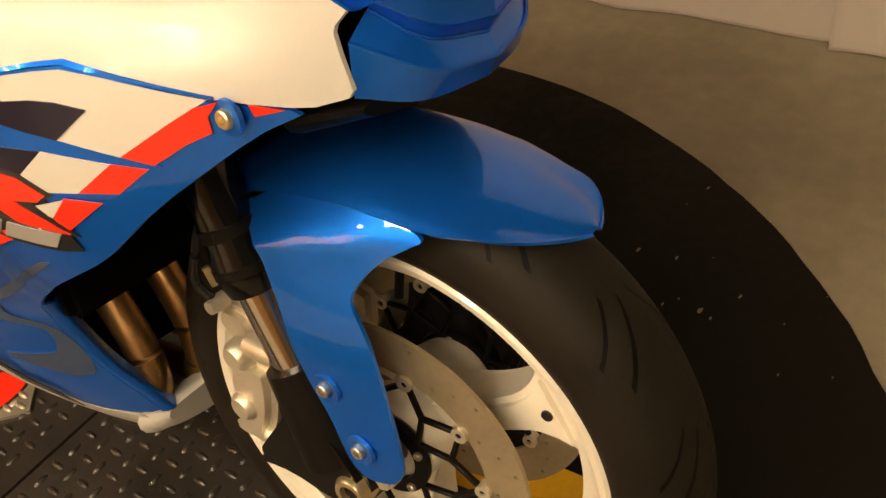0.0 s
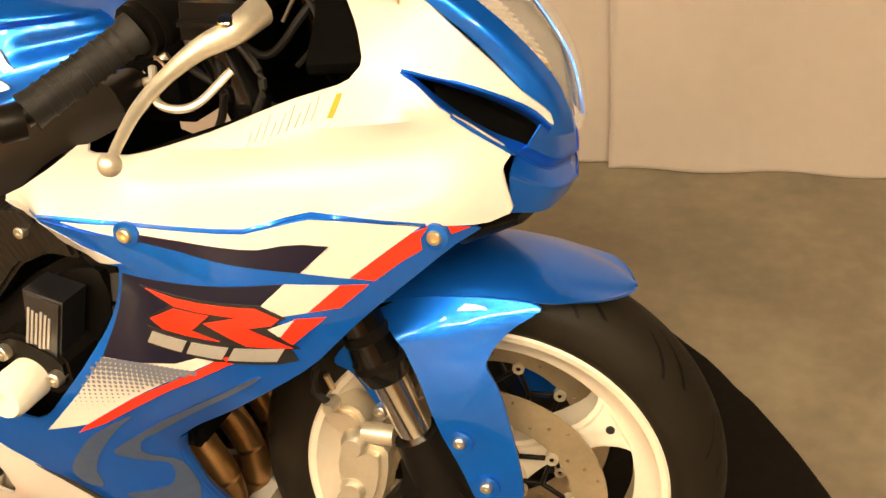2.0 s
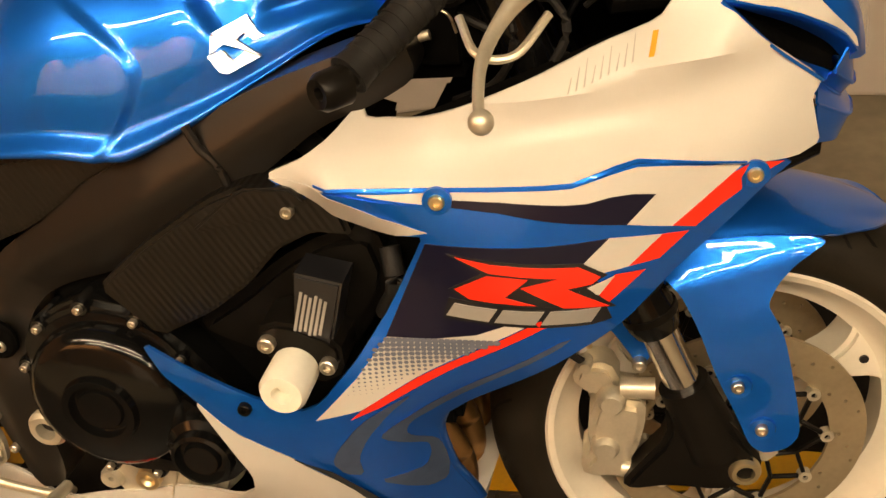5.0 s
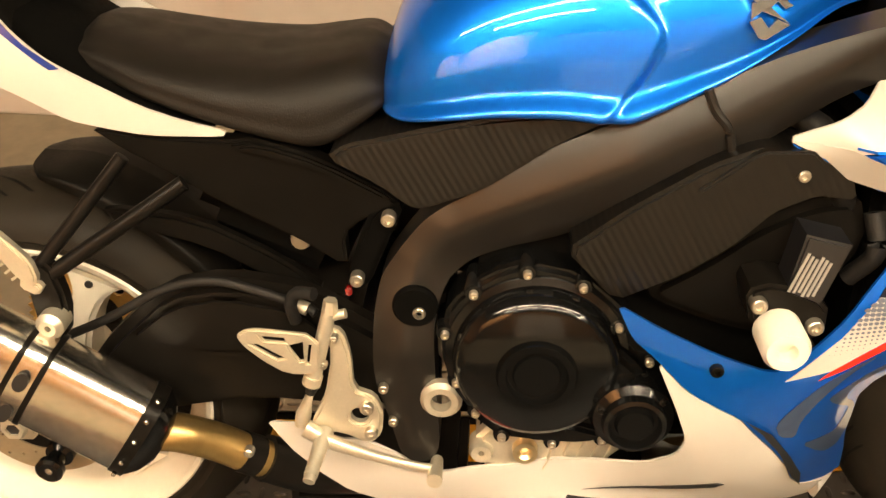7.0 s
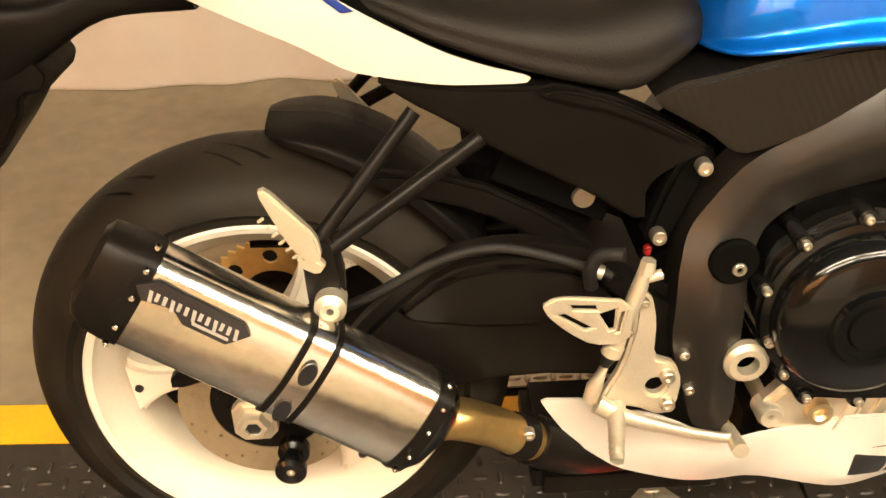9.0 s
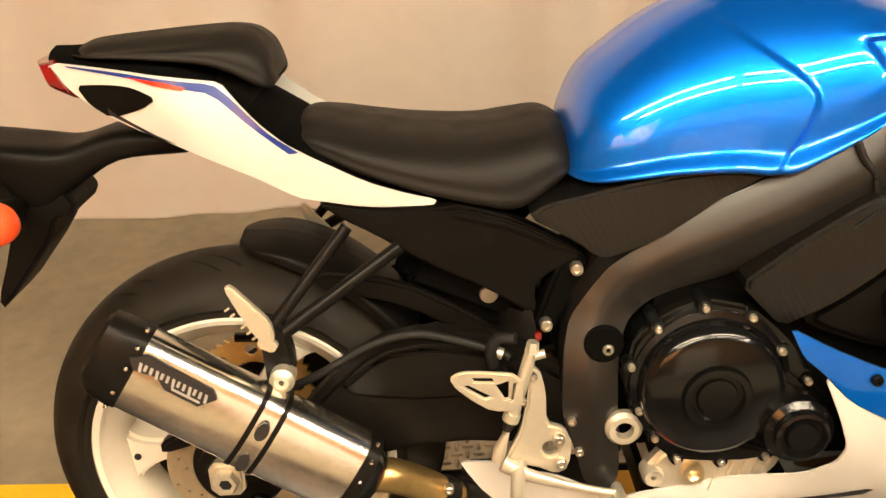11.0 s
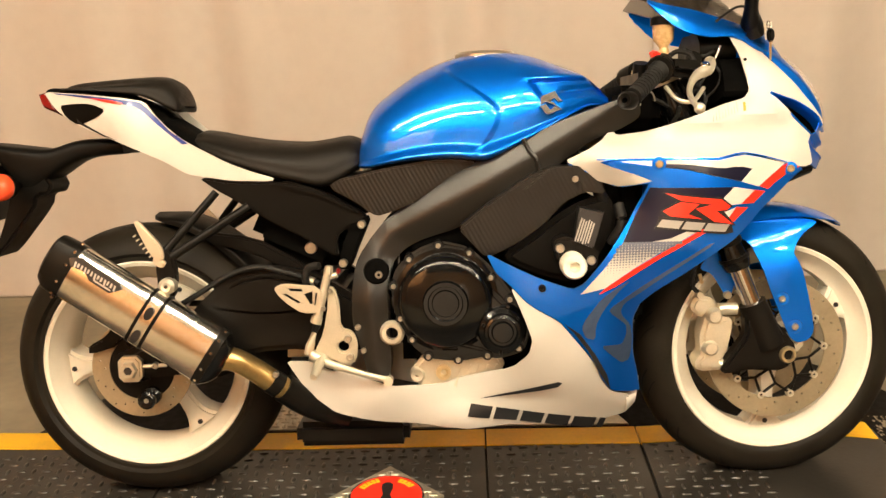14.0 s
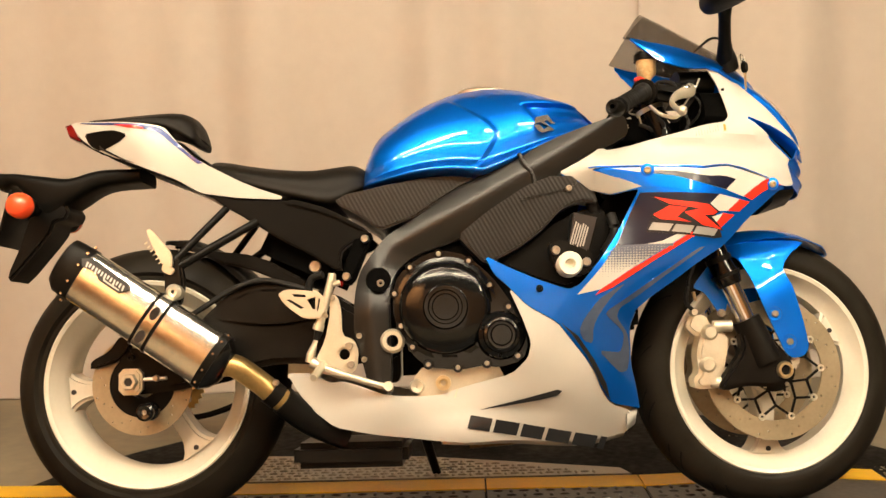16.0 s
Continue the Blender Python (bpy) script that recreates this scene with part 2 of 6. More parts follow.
def loft(stations, across=6, along=5, mirror=True, cap=True):
    """A skin over stations, each a row of (x, y, z) from the top's middle round to the bottom; mirrored in y."""
    rows = np.array([spline(s, across) for s in stations])
    rows = np.array([spline(rows[:, j], along) for j in range(rows.shape[1])]).transpose(1, 0, 2)
    if mirror:
        left = rows[:, ::-1].copy()
        left[:, :, 1] *= -1
        rows = np.concatenate([rows, left[:, 1:-1] if abs(rows[0, 0, 1]) < 1e-6 and abs(rows[0, -1, 1]) < 1e-6 else (left[:, :-1] if abs(rows[0, 0, 1]) < 1e-6 else left)], 1)
    bm = bmesh.new()
    vs = [[bm.verts.new(c) for c in r] for r in rows]
    n = len(vs[0])
    for a, b in zip(vs, vs[1:]):
        for j in range(n if mirror else n - 1):
            bm.faces.new((a[j], a[(j + 1) % n], b[(j + 1) % n], b[j]))
    if cap and mirror:
        bm.faces.new(vs[0][::-1]), bm.faces.new(vs[-1])
    bmesh.ops.recalc_face_normals(bm, faces=bm.faces)
    return bm


def tube(path, r, sides=14, n=6, flat=1.0, bm=None, smooth=True):
    """A round pipe along a smooth path; r may be one radius a point."""
    p = spline(path, n) if smooth and len(path) > 2 else np.array(path, float)
    rr = np.interp(np.linspace(0, 1, len(p)), np.linspace(0, 1, len(r)), r) if hasattr(r, "__len__") else np.full(len(p), r)
    bm = bm or bmesh.new()
    up = Vector((0, 0, 1))
    rings = []
    for i, c in enumerate(p):
        d = Vector(p[min(i + 1, len(p) - 1)] - p[max(i - 1, 0)]).normalized()
        u = d.cross(up if abs(d.z) < 0.95 else Vector((0, 1, 0))).normalized()
        w = d.cross(u).normalized()
        rings.append([bm.verts.new(Vector(c) + (u * math.cos(a) * flat + w * math.sin(a)) * rr[i]) for a in (2 * math.pi * k / sides for k in range(sides))])
    for a, b in zip(rings, rings[1:]):
        for k in range(sides):
            bm.faces.new((a[k], a[(k + 1) % sides], b[(k + 1) % sides], b[k]))
    bm.faces.new(rings[0]), bm.faces.new(rings[-1])
    bmesh.ops.recalc_face_normals(bm, faces=bm.faces)
    return bm


def lathe(profile, sides=64, closed=True, m=None):
    """A turned shape about the y axis; profile of (radius, y)."""
    bm = bmesh.new()
    rings = []
    for r, y in profile:
        rings.append([bm.verts.new((r * math.cos(a), y, r * math.sin(a))) for a in (2 * math.pi * k / sides for k in range(sides))] if r > 1e-6 else [bm.verts.new((0, y, 0))])
    pairs = list(zip(rings, rings[1:])) + ([(rings[-1], rings[0])] if closed else [])
    for a, b in pairs:
        for k in range(sides):
            q = [a[k % len(a)], a[(k + 1) % len(a)], b[(k + 1) % len(b)], b[k % len(b)]]
            q = [v for i, v in enumerate(q) if v not in q[:i]]
            if len(q) > 2:
                bm.faces.new(q)
    bmesh.ops.recalc_face_normals(bm, faces=bm.faces)
    if m is not None:
        bm.transform(m)
    return bm


def slab(outline, y0, y1, bevel=0.003, rounds=1, cut=0.2, holes=()):
    """A plate cut to the outline (x, z), from y0 to y1, with eased edges."""
    bm = bmesh.new()
    pts = chaikin(outline, rounds, cut) if rounds else np.array(outline, float)
    face = bm.faces.new([bm.verts.new((x, y0, z)) for x, z in pts])
    if holes:
        edges = face.edges[:]
        bm.faces.remove(face)
        for h in holes:
            vs = [bm.verts.new((x, y0, z)) for x, z in h]
            edges += [bm.edges.new((vs[i], vs[(i + 1) % len(vs)])) for i in range(len(vs))]
        bmesh.ops.triangle_fill(bm, edges=edges, use_beauty=True, use_dissolve=False)
    ex = bmesh.ops.extrude_face_region(bm, geom=bm.faces[:])
    for v in ex["geom"]:
        if isinstance(v, bmesh.types.BMVert):
            v.co.y = y1
    bmesh.ops.recalc_face_normals(bm, faces=bm.faces)
    if bevel:
        es = [e for e in bm.edges if len(e.link_faces) == 2 and e.calc_face_angle(0) > 1.0 and abs(e.verts[0].co.y - e.verts[1].co.y) < 1e-6]
        bmesh.ops.bevel(bm, geom=es, offset=bevel, segments=2, affect="EDGES", clamp_overlap=True)
    return bm


def box(cx, cy, cz, sx, sy, sz, bevel=0.004, m=None, segments=2):
    bm = bmesh.new()
    bmesh.ops.create_cube(bm, size=1, matrix=Matrix.Diagonal((sx, sy, sz, 1)))
    if bevel:
        bmesh.ops.bevel(bm, geom=bm.edges[:], offset=bevel, segments=segments, affect="EDGES")
    bm.transform((Matrix.Translation((cx, cy, cz)) @ m) if m is not None else Matrix.Translation((cx, cy, cz)))
    return bm


def join(*bms):
    out = bmesh.new()
    for b in bms:
        me = bpy.data.meshes.new("joined")
        b.to_mesh(me)
        b.free()
        out.from_mesh(me)
        bpy.data.meshes.remove(me)
    return out


def ring_pts(cx, cz, r, n=10, a0=0.0):
    return [(cx + r * math.cos(a0 + 2 * math.pi * k / n), cz + r * math.sin(a0 + 2 * math.pi * k / n)) for k in range(n)]


BOLT = None


def bolt(x, y, z, r, parent, material=None, name="bolt", label="", yaw=0.0, tilt=0.0):
    """A socket-head screw whose head faces -y."""
    global BOLT
    if BOLT is None:
        bm = lathe([(0, -0.35), (0.42, -0.35), (0.45, -0.8), (0.8, -0.8), (0.95, -0.65), (1, -0.35), (1, 0.9), (0, 0.9)], 14, closed=False)
        BOLT = {}
        bm2 = bmesh.new()
        me = bpy.data.meshes.new("bolt")
        bm.to_mesh(me)
        bm.free(), bm2.free()
        me.polygons.foreach_set("use_smooth", [True] * len(me.polygons))
        me.set_sharp_from_angle(angle=radians(35))
        BOLT["mesh"] = me
    material = material or STEEL
    r *= 0.85
    key = material.name
    if key not in BOLT:
        me = BOLT["mesh"].copy()
        me.materials.append(material or ALU)
        BOLT[key] = me
    ob = part(name, BOLT[key], None, parent, label)
    ob.matrix_basis = pose(x, y, z, tilt, 0, yaw) @ Matrix.Scale(r, 4)
    return ob


# ---- the setting ----
def quad(name, lo, hi, material, label, category):
    c, d = [(a + b) / 2 for a, b in zip(lo, hi)], [b - a for a, b in zip(lo, hi)]
    return tagged(part(name, box(*c, *d, 0), material), label, category, kind="structure")


quad("ground", (-6.2, -6.2, -0.1), (7.2, 4.2, 0), CONCRETE, "worn grey-brown concrete floor with dark stains", "floor")
quad("wall_south", (-6.2, -6.2, 0), (7.2, -6, 3.4), WOODM, "plain orange-brown wall of the show bay", "wall")
quad("wall_west", (-4.6, -6, 0), (-4.4, 4, 3.4), WOODM, "plain orange-brown wall of the show bay", "wall")
quad("wall_east", (7, -6, 0), (7.2, 4, 3.4), WALLM, "plain taupe wall of the show bay", "wall")
quad("wall_north", (-6.2, 4, 0), (7.2, 4.2, 3.4), WALLM, "plain taupe wall behind the drapes", "wall")
quad("ceiling", (-6.2, -6.2, 3.4), (7.2, 4.2, 3.55), CEILM, "dark plain ceiling of the show bay", "ceiling")


def curtain(x0, x1, y0, y1, seed, label):
    """A floor-length drape with soft irregular folds and a stitched hem."""
    rnd = random.Random(seed)
    folds = [(rnd.uniform(0.22, 0.75), rnd.uniform(0, 6.3), rnd.uniform(0.003, 0.011)) for _ in range(6)]
    n, rows = int((x1 - x0) / 0.02), 40
    bm = bmesh.new()
    vs = []
    for j in range(rows + 1):
        h = j / rows
        z = 2.15 * h ** 1.5
        row = []
        for i in range(n + 1):
            u = i / n
            x = x0 + (x1 - x0) * u
            d = sum(a * math.sin(2 * math.pi * x / w + p + 0.5 * h) for w, p, a in folds)
            d *= 0.55 + 0.7 * abs(noise.noise((x * 0.9, seed, h * 0.4)))
            flare = 0.07 * max(0, 1 - z / 0.22) ** 2
            drop = 0.006 * noise.noise((x * 2.3, seed * 3.1, 0))
            row.append(bm.verts.new((x, y0 + (y1 - y0) * u + d * 1.9 - flare * (0.6 + d * 12), (0.002 + max(0, drop)) * (1 - h) + z)))
        vs.append(row)
    for a, b in zip(vs, vs[1:]):
        for i in range(n):
            bm.faces.new((a[i], a[i + 1], b[i + 1], b[i]))
    ob = part("curtain", bm, DRAPE)
    md = ob.modifiers.new("cloth", "SOLIDIFY")
    md.thickness = 0.003
    tagged(ob, label, "curtain")
    return ob


curtain(-3.6, 1.43, 1.335, 1.335, 3, "taupe cloth drape in soft folds hanging to the concrete floor")
curtain(1.37, 5.2, 1.30, 1.55, 8, "taupe cloth drape overlapping its neighbour in front of it")



def ceiling_lamp(x, y, z, length, turn):
    lamp = thing("ceiling_lamp", "long white ceiling batten with a glowing warm tube", "lamp", "ceiling lamps", m=pose(x, y, z, 0, 0, turn))
    part("housing", box(0, 0, 0.075, length, 0.12, 0.05, 0.006), WALLM, lamp)
    part("tube", tube([(-length / 2 + 0.03, 0, 0), (length / 2 - 0.03, 0, 0)], 0.044, 12, smooth=False), TUBE, lamp, "glowing warm white tube")
    part("stem", tube([(0, 0, 0.07), (0, 0, 3.4 - z)], 0.008, 8, smooth=False), WALLM, lamp)
    return lamp


for x, y, z, l, turn in ((-0.5, -1.6, 2.7, 2.3, 0), (2.0, -1.6, 2.7, 2.3, 0), (-0.4, -3.0, 3.15, 2.3, 0), (2.1, -3.0, 3.15, 2.3, 0), (3.6, -2.9, 2.7, 2.0, 90)):
    ceiling_lamp(x, y, z, l, turn)

# unseen beam, pale panel and pale board, added for reflections on the motorcycle
tagged(part("ceiling_beam", box(-0.6, -2.4, 3.29, 4.6, 0.34, 0.22, 0.01), WOODM), "unseen orange-brown beam added for reflections in the frame", "beam")
tagged(part("ceiling_baffle", box(0.25, -2.75, 3.38, 1.1, 0.6, 0.04, 0.004), PALE), "unseen pale panel added for reflections in the tank", "baffle")
# unseen board and rods, added so the frame spar reflects orange
fascia = tagged(part("timber_fascia", box(-2.05, -3.45, 2.05, 3.0, 0.05, 1.2, 0.008), WOODM), "unseen orange-brown board added for the frame's orange sheen", "fascia")
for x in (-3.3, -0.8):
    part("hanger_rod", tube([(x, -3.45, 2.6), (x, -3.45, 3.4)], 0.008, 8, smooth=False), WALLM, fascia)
tagged(part("display_board", box(0.9, -4.6, 0.75, 1.8, 0.05, 1.5, 0.006), PALE), "unseen pale board added for reflections in the tank", "board")

# the round black painted disc, rubber tiles, tape
bm = bmesh.new()
ring = []
for k in range(180):
    a = 2 * math.pi * k / 180
    r = 1.252 + 0.006 * noise.noise((math.cos(a) * 9, math.sin(a) * 9, 2.0)) + 0.003 * noise.noise((math.cos(a) * 40, math.sin(a) * 40, 5.0))
    ring.append(bm.verts.new((0.744 + r * math.cos(a), -0.257 + r * math.sin(a), 0.004)))
top = bm.faces.new(ring)
ex = bmesh.ops.extrude_face_region(bm, geom=[top])
for v in ex["geom"]:
    if isinstance(v, bmesh.types.BMVert):
        v.co.z = 0.0005
bmesh.ops.recalc_face_normals(bm, faces=bm.faces)
tagged(part("floor_disc", bm, MATM, smooth=False), "round black turntable disc with chips and scuffs", "floor disc")


def patch(name, pts, z, thick, material, label, category, parent=None):
    bm = bmesh.new()
    f = bm.faces.new([bm.verts.new((x, y, z)) for x, y in pts])
    ex = bmesh.ops.extrude_face_region(bm, geom=[f])
    for v in ex["geom"]:
        if isinstance(v, bmesh.types.BMVert):
            v.co.z = z - thick
    bmesh.ops.recalc_face_normals(bm, faces=bm.faces)
    ob = part(name, bm, material, parent, smooth=False)
    return tagged(ob, label, category) if label else ob


def lozenges(x0, x1, y0, y1, z, inside, pitch=0.031, jitter=0.0):
    """Raised bars in a basket weave, joined in one mesh."""
    verts, faces = [], []
    nx, ny = int((x1 - x0) / pitch), int((y1 - y0) / pitch)
    for i in range(nx):
        for j in range(ny):
            cx, cy = x0 + (i + 0.5) * pitch, y0 + (j + 0.5) * pitch
            if not inside(cx, cy):
                continue
            l, w = (0.013, 0.0052) if (i + j) % 2 else (0.0052, 0.013)
            b = len(verts)
            n = 8
            for h, k in ((0, 1.0), (0.0026, 0.78), (0.0036, 0.35)):
                for q in range(n):
                    a = 2 * math.pi * q / n
                    verts.append((cx + l * k * math.cos(a), cy + w * k * math.sin(a), z + h))
            for r in (0, 1):
                for q in range(n):
                    faces.append((b + r * n + q, b + r * n + (q + 1) % n, b + (r + 1) * n + (q + 1) % n, b + (r + 1) * n + q))
            faces.append(tuple(b + 2 * n + q for q in range(n)))
    me = bpy.data.meshes.new("tread_pattern")
    me.from_pydata(verts, [], faces)
    me.polygons.foreach_set("use_smooth", [True] * len(me.polygons))
    return me


for x0, x1 in ((-1.30, -0.763), (-0.757, -0.003), (0.003, 0.753), (0.759, 1.128), (1.136, 1.706)):
    tile = patch("floor_tile", [(x0, -0.95), (x1, -0.95), (x1, 0.150), (x0, 0.150)] if x0 > -0.2 else [(x0, -0.95), (x1, -0.95), (x1, 0.19), (x0, 0.19)], 0.010, 0.006, TILEM, "black rubber floor tile with raised tread bars", "floor tile")
    tagged(tile, group="tiles under the motorcycle")
    tread = part("tread_pattern", lozenges(x0 + 0.01, x1 - 0.01 if x1 < 1.6 else 1.42, -0.94, 0.14, 0.010, lambda x, y: True), TILEM, tile)
    tagged(tread, kind="stuff")
mid = [(-1.25, 0.222), (-0.50, 0.190), (0.20, 0.156), (0.80, 0.151), (1.15, 0.148), (1.46, 0.172), (1.60, 0.166), (1.700, 0.142)]
xs, ys = zip(*mid)
for a, b in ((-1.25, -0.762), (-0.758, -0.002), (0.002, 0.755), (0.759, 1.130), (1.134, 1.700)):
    run = [a] + [x for x in xs if a < x < b] + [b]
    line = [(x, float(np.interp(x, xs, ys))) for x in run]
    tagged(patch("floor_tape", [(x, y + 0.040) for x, y in line] + [(x, y - 0.040) for x, y in line[::-1]], 0.0125, 0.0085, YELLOW, "strip of yellow floor marking tape", "floor tape"), group="yellow tape")
plate = patch("steel_plate", [(0.12, 0.222), (1.12, 0.212), (1.10, 0.262), (0.60, 0.405), (0.16, 0.445)], 0.009, 0.005, PLATEM, "worn steel tread plate behind the yellow tape", "metal plate")
part("tread_pattern", lozenges(0.14, 1.10, 0.225, 0.44, 0.009, lambda x, y: 0.225 < y < 0.43 - 0.33 * max(0, x - 0.55) - 0.03 * x and x > 0.15, 0.022), PLATEM, plate)
tagged(bpy.data.objects[plate.name].children[0], kind="stuff")

# square tread-plate sign set cornerwise, with a red roundel
SX, SY, SH = 0.53, -0.112, 0.128
sign = patch("floor_sign", [(SX, SY + SH), (SX - SH, SY), (SX, SY - SH), (SX + SH, SY)], 0.0165, 0.0065, PLATEM, "small steel tread plate with a red round logo", "floor sign")
part("tread_pattern", lozenges(SX - SH, SX + SH, SY - SH, SY + SH, 0.0165, lambda x, y: abs(x - SX) + abs(y - SY) < SH - 0.012 and math.hypot(x - SX, y - SY) > 0.087, 0.015), PLATEM, sign)
tagged(sign.children[0], kind="stuff")
for r, material, z in ((0.084, BLACKD, 0.0180), (0.080, RED, 0.0188)):
    patch("roundel", [(SX + r * math.cos(2 * math.pi * k / 40), SY + r * math.sin(2 * math.pi * k / 40)) for k in range(40)], z, 0.0015, material, "", "", sign)
patch("roundel_mark", [(SX + x, SY + y) for x, y in ((-0.008, 0.004), (-0.013, 0.03), (-0.012, 0.045), (-0.005, 0.052), (0.005, 0.052), (0.012, 0.045), (0.013, 0.03), (0.008, 0.004), (0.018, -0.033), (-0.018, -0.033))], 0.0196, 0.0012, BLACKD, "", "", sign)
for a0, n in ((0.20, 4), (0.62, 5), (1.30, 3)):
    for k in range(n):
        a = math.pi * (a0 + 0.052 * k)
        c = Vector((SX + 0.065 * math.cos(a), SY + 0.065 * math.sin(a)))
        t, n2 = Vector((-math.sin(a), math.cos(a))) * 0.0042, Vector((math.cos(a), math.sin(a))) * 0.0075
        patch("lettering_bar", [tuple(c + t + n2), tuple(c - t + n2), tuple(c - t - n2), tuple(c + t - n2)], 0.0196, 0.0012, YELLOW, "", "", sign)

# scuffed patches where the black has worn to concrete
rnd = random.Random(11)
verts, faces = [], []
for cx, cy, lx, ly, turn, count in ((1.772, 0.12, 0.028, 0.115, -0.2, 420), (1.728, 0.15, 0.010, 0.04, 0.25, 20), (1.86, 0.13, 0.03, 0.03, 0, 14), (1.90, 0.03, 0.02, 0.06, 0.3, 16), (1.40, 0.62, 0.5, 0.2, 0, 26), (1.9, 0.25, 0.12, 0.2, 0, 22), (0.2, 0.72, 0.7, 0.3, 0, 24), (1.71, 0.10, 0.008, 0.05, 0, 14)):
    for _ in range(count):
        u, v = rnd.gauss(0, 0.42), rnd.gauss(0, 0.42)
        if abs(u) > 1 or abs(v) > 1:
            continue
        x = cx + lx * u * math.cos(turn) + ly * v * math.sin(turn)
        y = cy - lx * u * math.sin(turn) + ly * v * math.cos(turn)
        r = rnd.uniform(0.001, 0.0075) if count > 100 else rnd.uniform(0.0012, 0.006)
        b, n = len(verts), 7
        for q in range(n):
            a = 2 * math.pi * q / n
            rr = r * rnd.uniform(0.5, 1.2)
            verts.append((x + rr * 0.6 * math.cos(a), y + rr * 1.3 * math.sin(a), 0.0046 + 0.0001 * rnd.random()))
        faces.append(tuple(range(b, b + n)))
me = bpy.data.meshes.new("floor_chips")
me.from_pydata(verts, [], faces)
tagged(part("floor_chips", me, CONCRETE), "pale chips and scuffs worn through the black disc", "scuffs", kind="stuff")


# ---- the motorcycle, leaning on its stand ----
bike = thing("motorcycle", "blue and white sport motorcycle with red and black stripes", "motorcycle", m=pose(0, 0, 0, -10, 0, 0))

FAIR = Surface([
    (0.93, 0.73, 0.212), (1.0, 0.734, 0.252), (1.05, 0.708, 0.256), (0.975, 0.702, 0.212), (1.03, 0.680, 0.224), (1.02, 0.765, 0.210), (1.035, 0.81, 0.145), (1.105, 0.722, 0.250), (1.10, 0.775, 0.225), (1.2, 0.817, 0.19), (1.2, 0.76, 0.232), (1.3, 0.73, 0.205), (1.391, 0.70, 0.158),
    (1.455, 0.70, 0.105), (1.29, 0.80, 0.182), (1.314, 0.855, 0.130), (1.272, 0.98, 0.117), (1.37, 0.918, 0.10), (1.36, 0.85, 0.132), (1.40, 0.78, 0.135), (1.45, 0.80, 0.092), (1.487, 0.80, 0.068),
    (1.119, 0.666, 0.254), (1.0, 0.54, 0.256), (0.872, 0.483, 0.262), (0.77, 0.54, 0.25), (1.06, 0.40, 0.190), (1.03, 0.40, 0.217), (1.0, 0.40, 0.234), (1.06, 0.32, 0.166), (1.0, 0.32, 0.212), (1.088, 0.245, 0.122), (1.06, 0.23, 0.142), (0.95, 0.36, 0.236), (1.32, 0.62, 0.195), (1.2, 0.53, 0.235),
    (0.335, 0.31, 0.165), (0.55, 0.25, 0.20), (0.713, 0.202, 0.188), (1.012, 0.164, 0.115), (0.85, 0.36, 0.245), (0.8, 0.48, 0.254), (0.6, 0.165, 0.15), (0.43, 0.20, 0.16), (0.80, 0.165, 0.15), (0.50, 0.292, 0.180), (0.59, 0.275, 0.184), (0.69, 0.268, 0.174), (0.76, 0.300, 0.196)])


def ease(v, a, b):
    t = min(1.0, max(0.0, (v - a) / (b - a)))
    return t * t * (3 - 2 * t)


def fair(x, z):
    """The side surface with its long crease and scooped flank."""
    f = FAIR(x, z)
    crease = 0.80 + 0.10 * (x - 1.2)
    if z > 0.73:
        f += 0.005 * math.exp(-((z - crease) / 0.016) ** 2)
        if z < crease:
            f -= 0.021 * math.sin(math.pi * min(1.0, (crease - z) / (crease - 0.733))) * ease(x, 1.02, 1.2) * ease(-x, -1.44, -1.36)
    if z < 0.34:
        crest = 0.262 + 0.02 * (x - 0.7)
        f -= 0.008 * math.exp(-((z - crest + 0.035) / 0.016) ** 2) * ease(x, 0.5, 0.7) * ease(-x, -0.98, -0.85)
    return f


def decal(name, outline, material, parent, lift=0.0014, rounds=0, label="", f=None, cut=0.2):
    return panel(name, outline, f or fair, material, parent, label, thick=0.0011, lift=lift, step=0.025, rounds=rounds, cut=cut, both=False)


# white upper fairing, blue side, white belly
upper = panel("upper_fairing", [(0.925, 0.731), (0.966, 0.750), (0.998, 0.769), (1.023, 0.791), (1.033, 0.779), (1.085, 0.785), (1.13, 0.796), (1.19, 0.813), (1.25, 0.834), (1.303, 0.846), (1.317, 0.862), (1.311, 0.895),
      (1.298, 0.935), (1.270, 0.984), (1.31, 0.966), (1.345, 0.942), (1.375, 0.916), (1.42, 0.873), (1.457, 0.832), (1.487, 0.80), (1.491, 0.786), (1.469, 0.811), (1.42, 0.838), (1.355, 0.860), (1.40, 0.815), (1.456, 0.768),
      (1.446, 0.753), (1.450, 0.735), (1.457, 0.706), (1.432, 0.700), (1.37, 0.714), (1.315, 0.731), (1.283, 0.737), (1.262, 0.735), (1.225, 0.728), (1.17, 0.731), (1.1, 0.732), (1.0, 0.7325), (0.965, 0.712)],
      fair, WHITE, bike, "glossy pearl white upper fairing", step=0.014, rounds=1, cut=0.15)
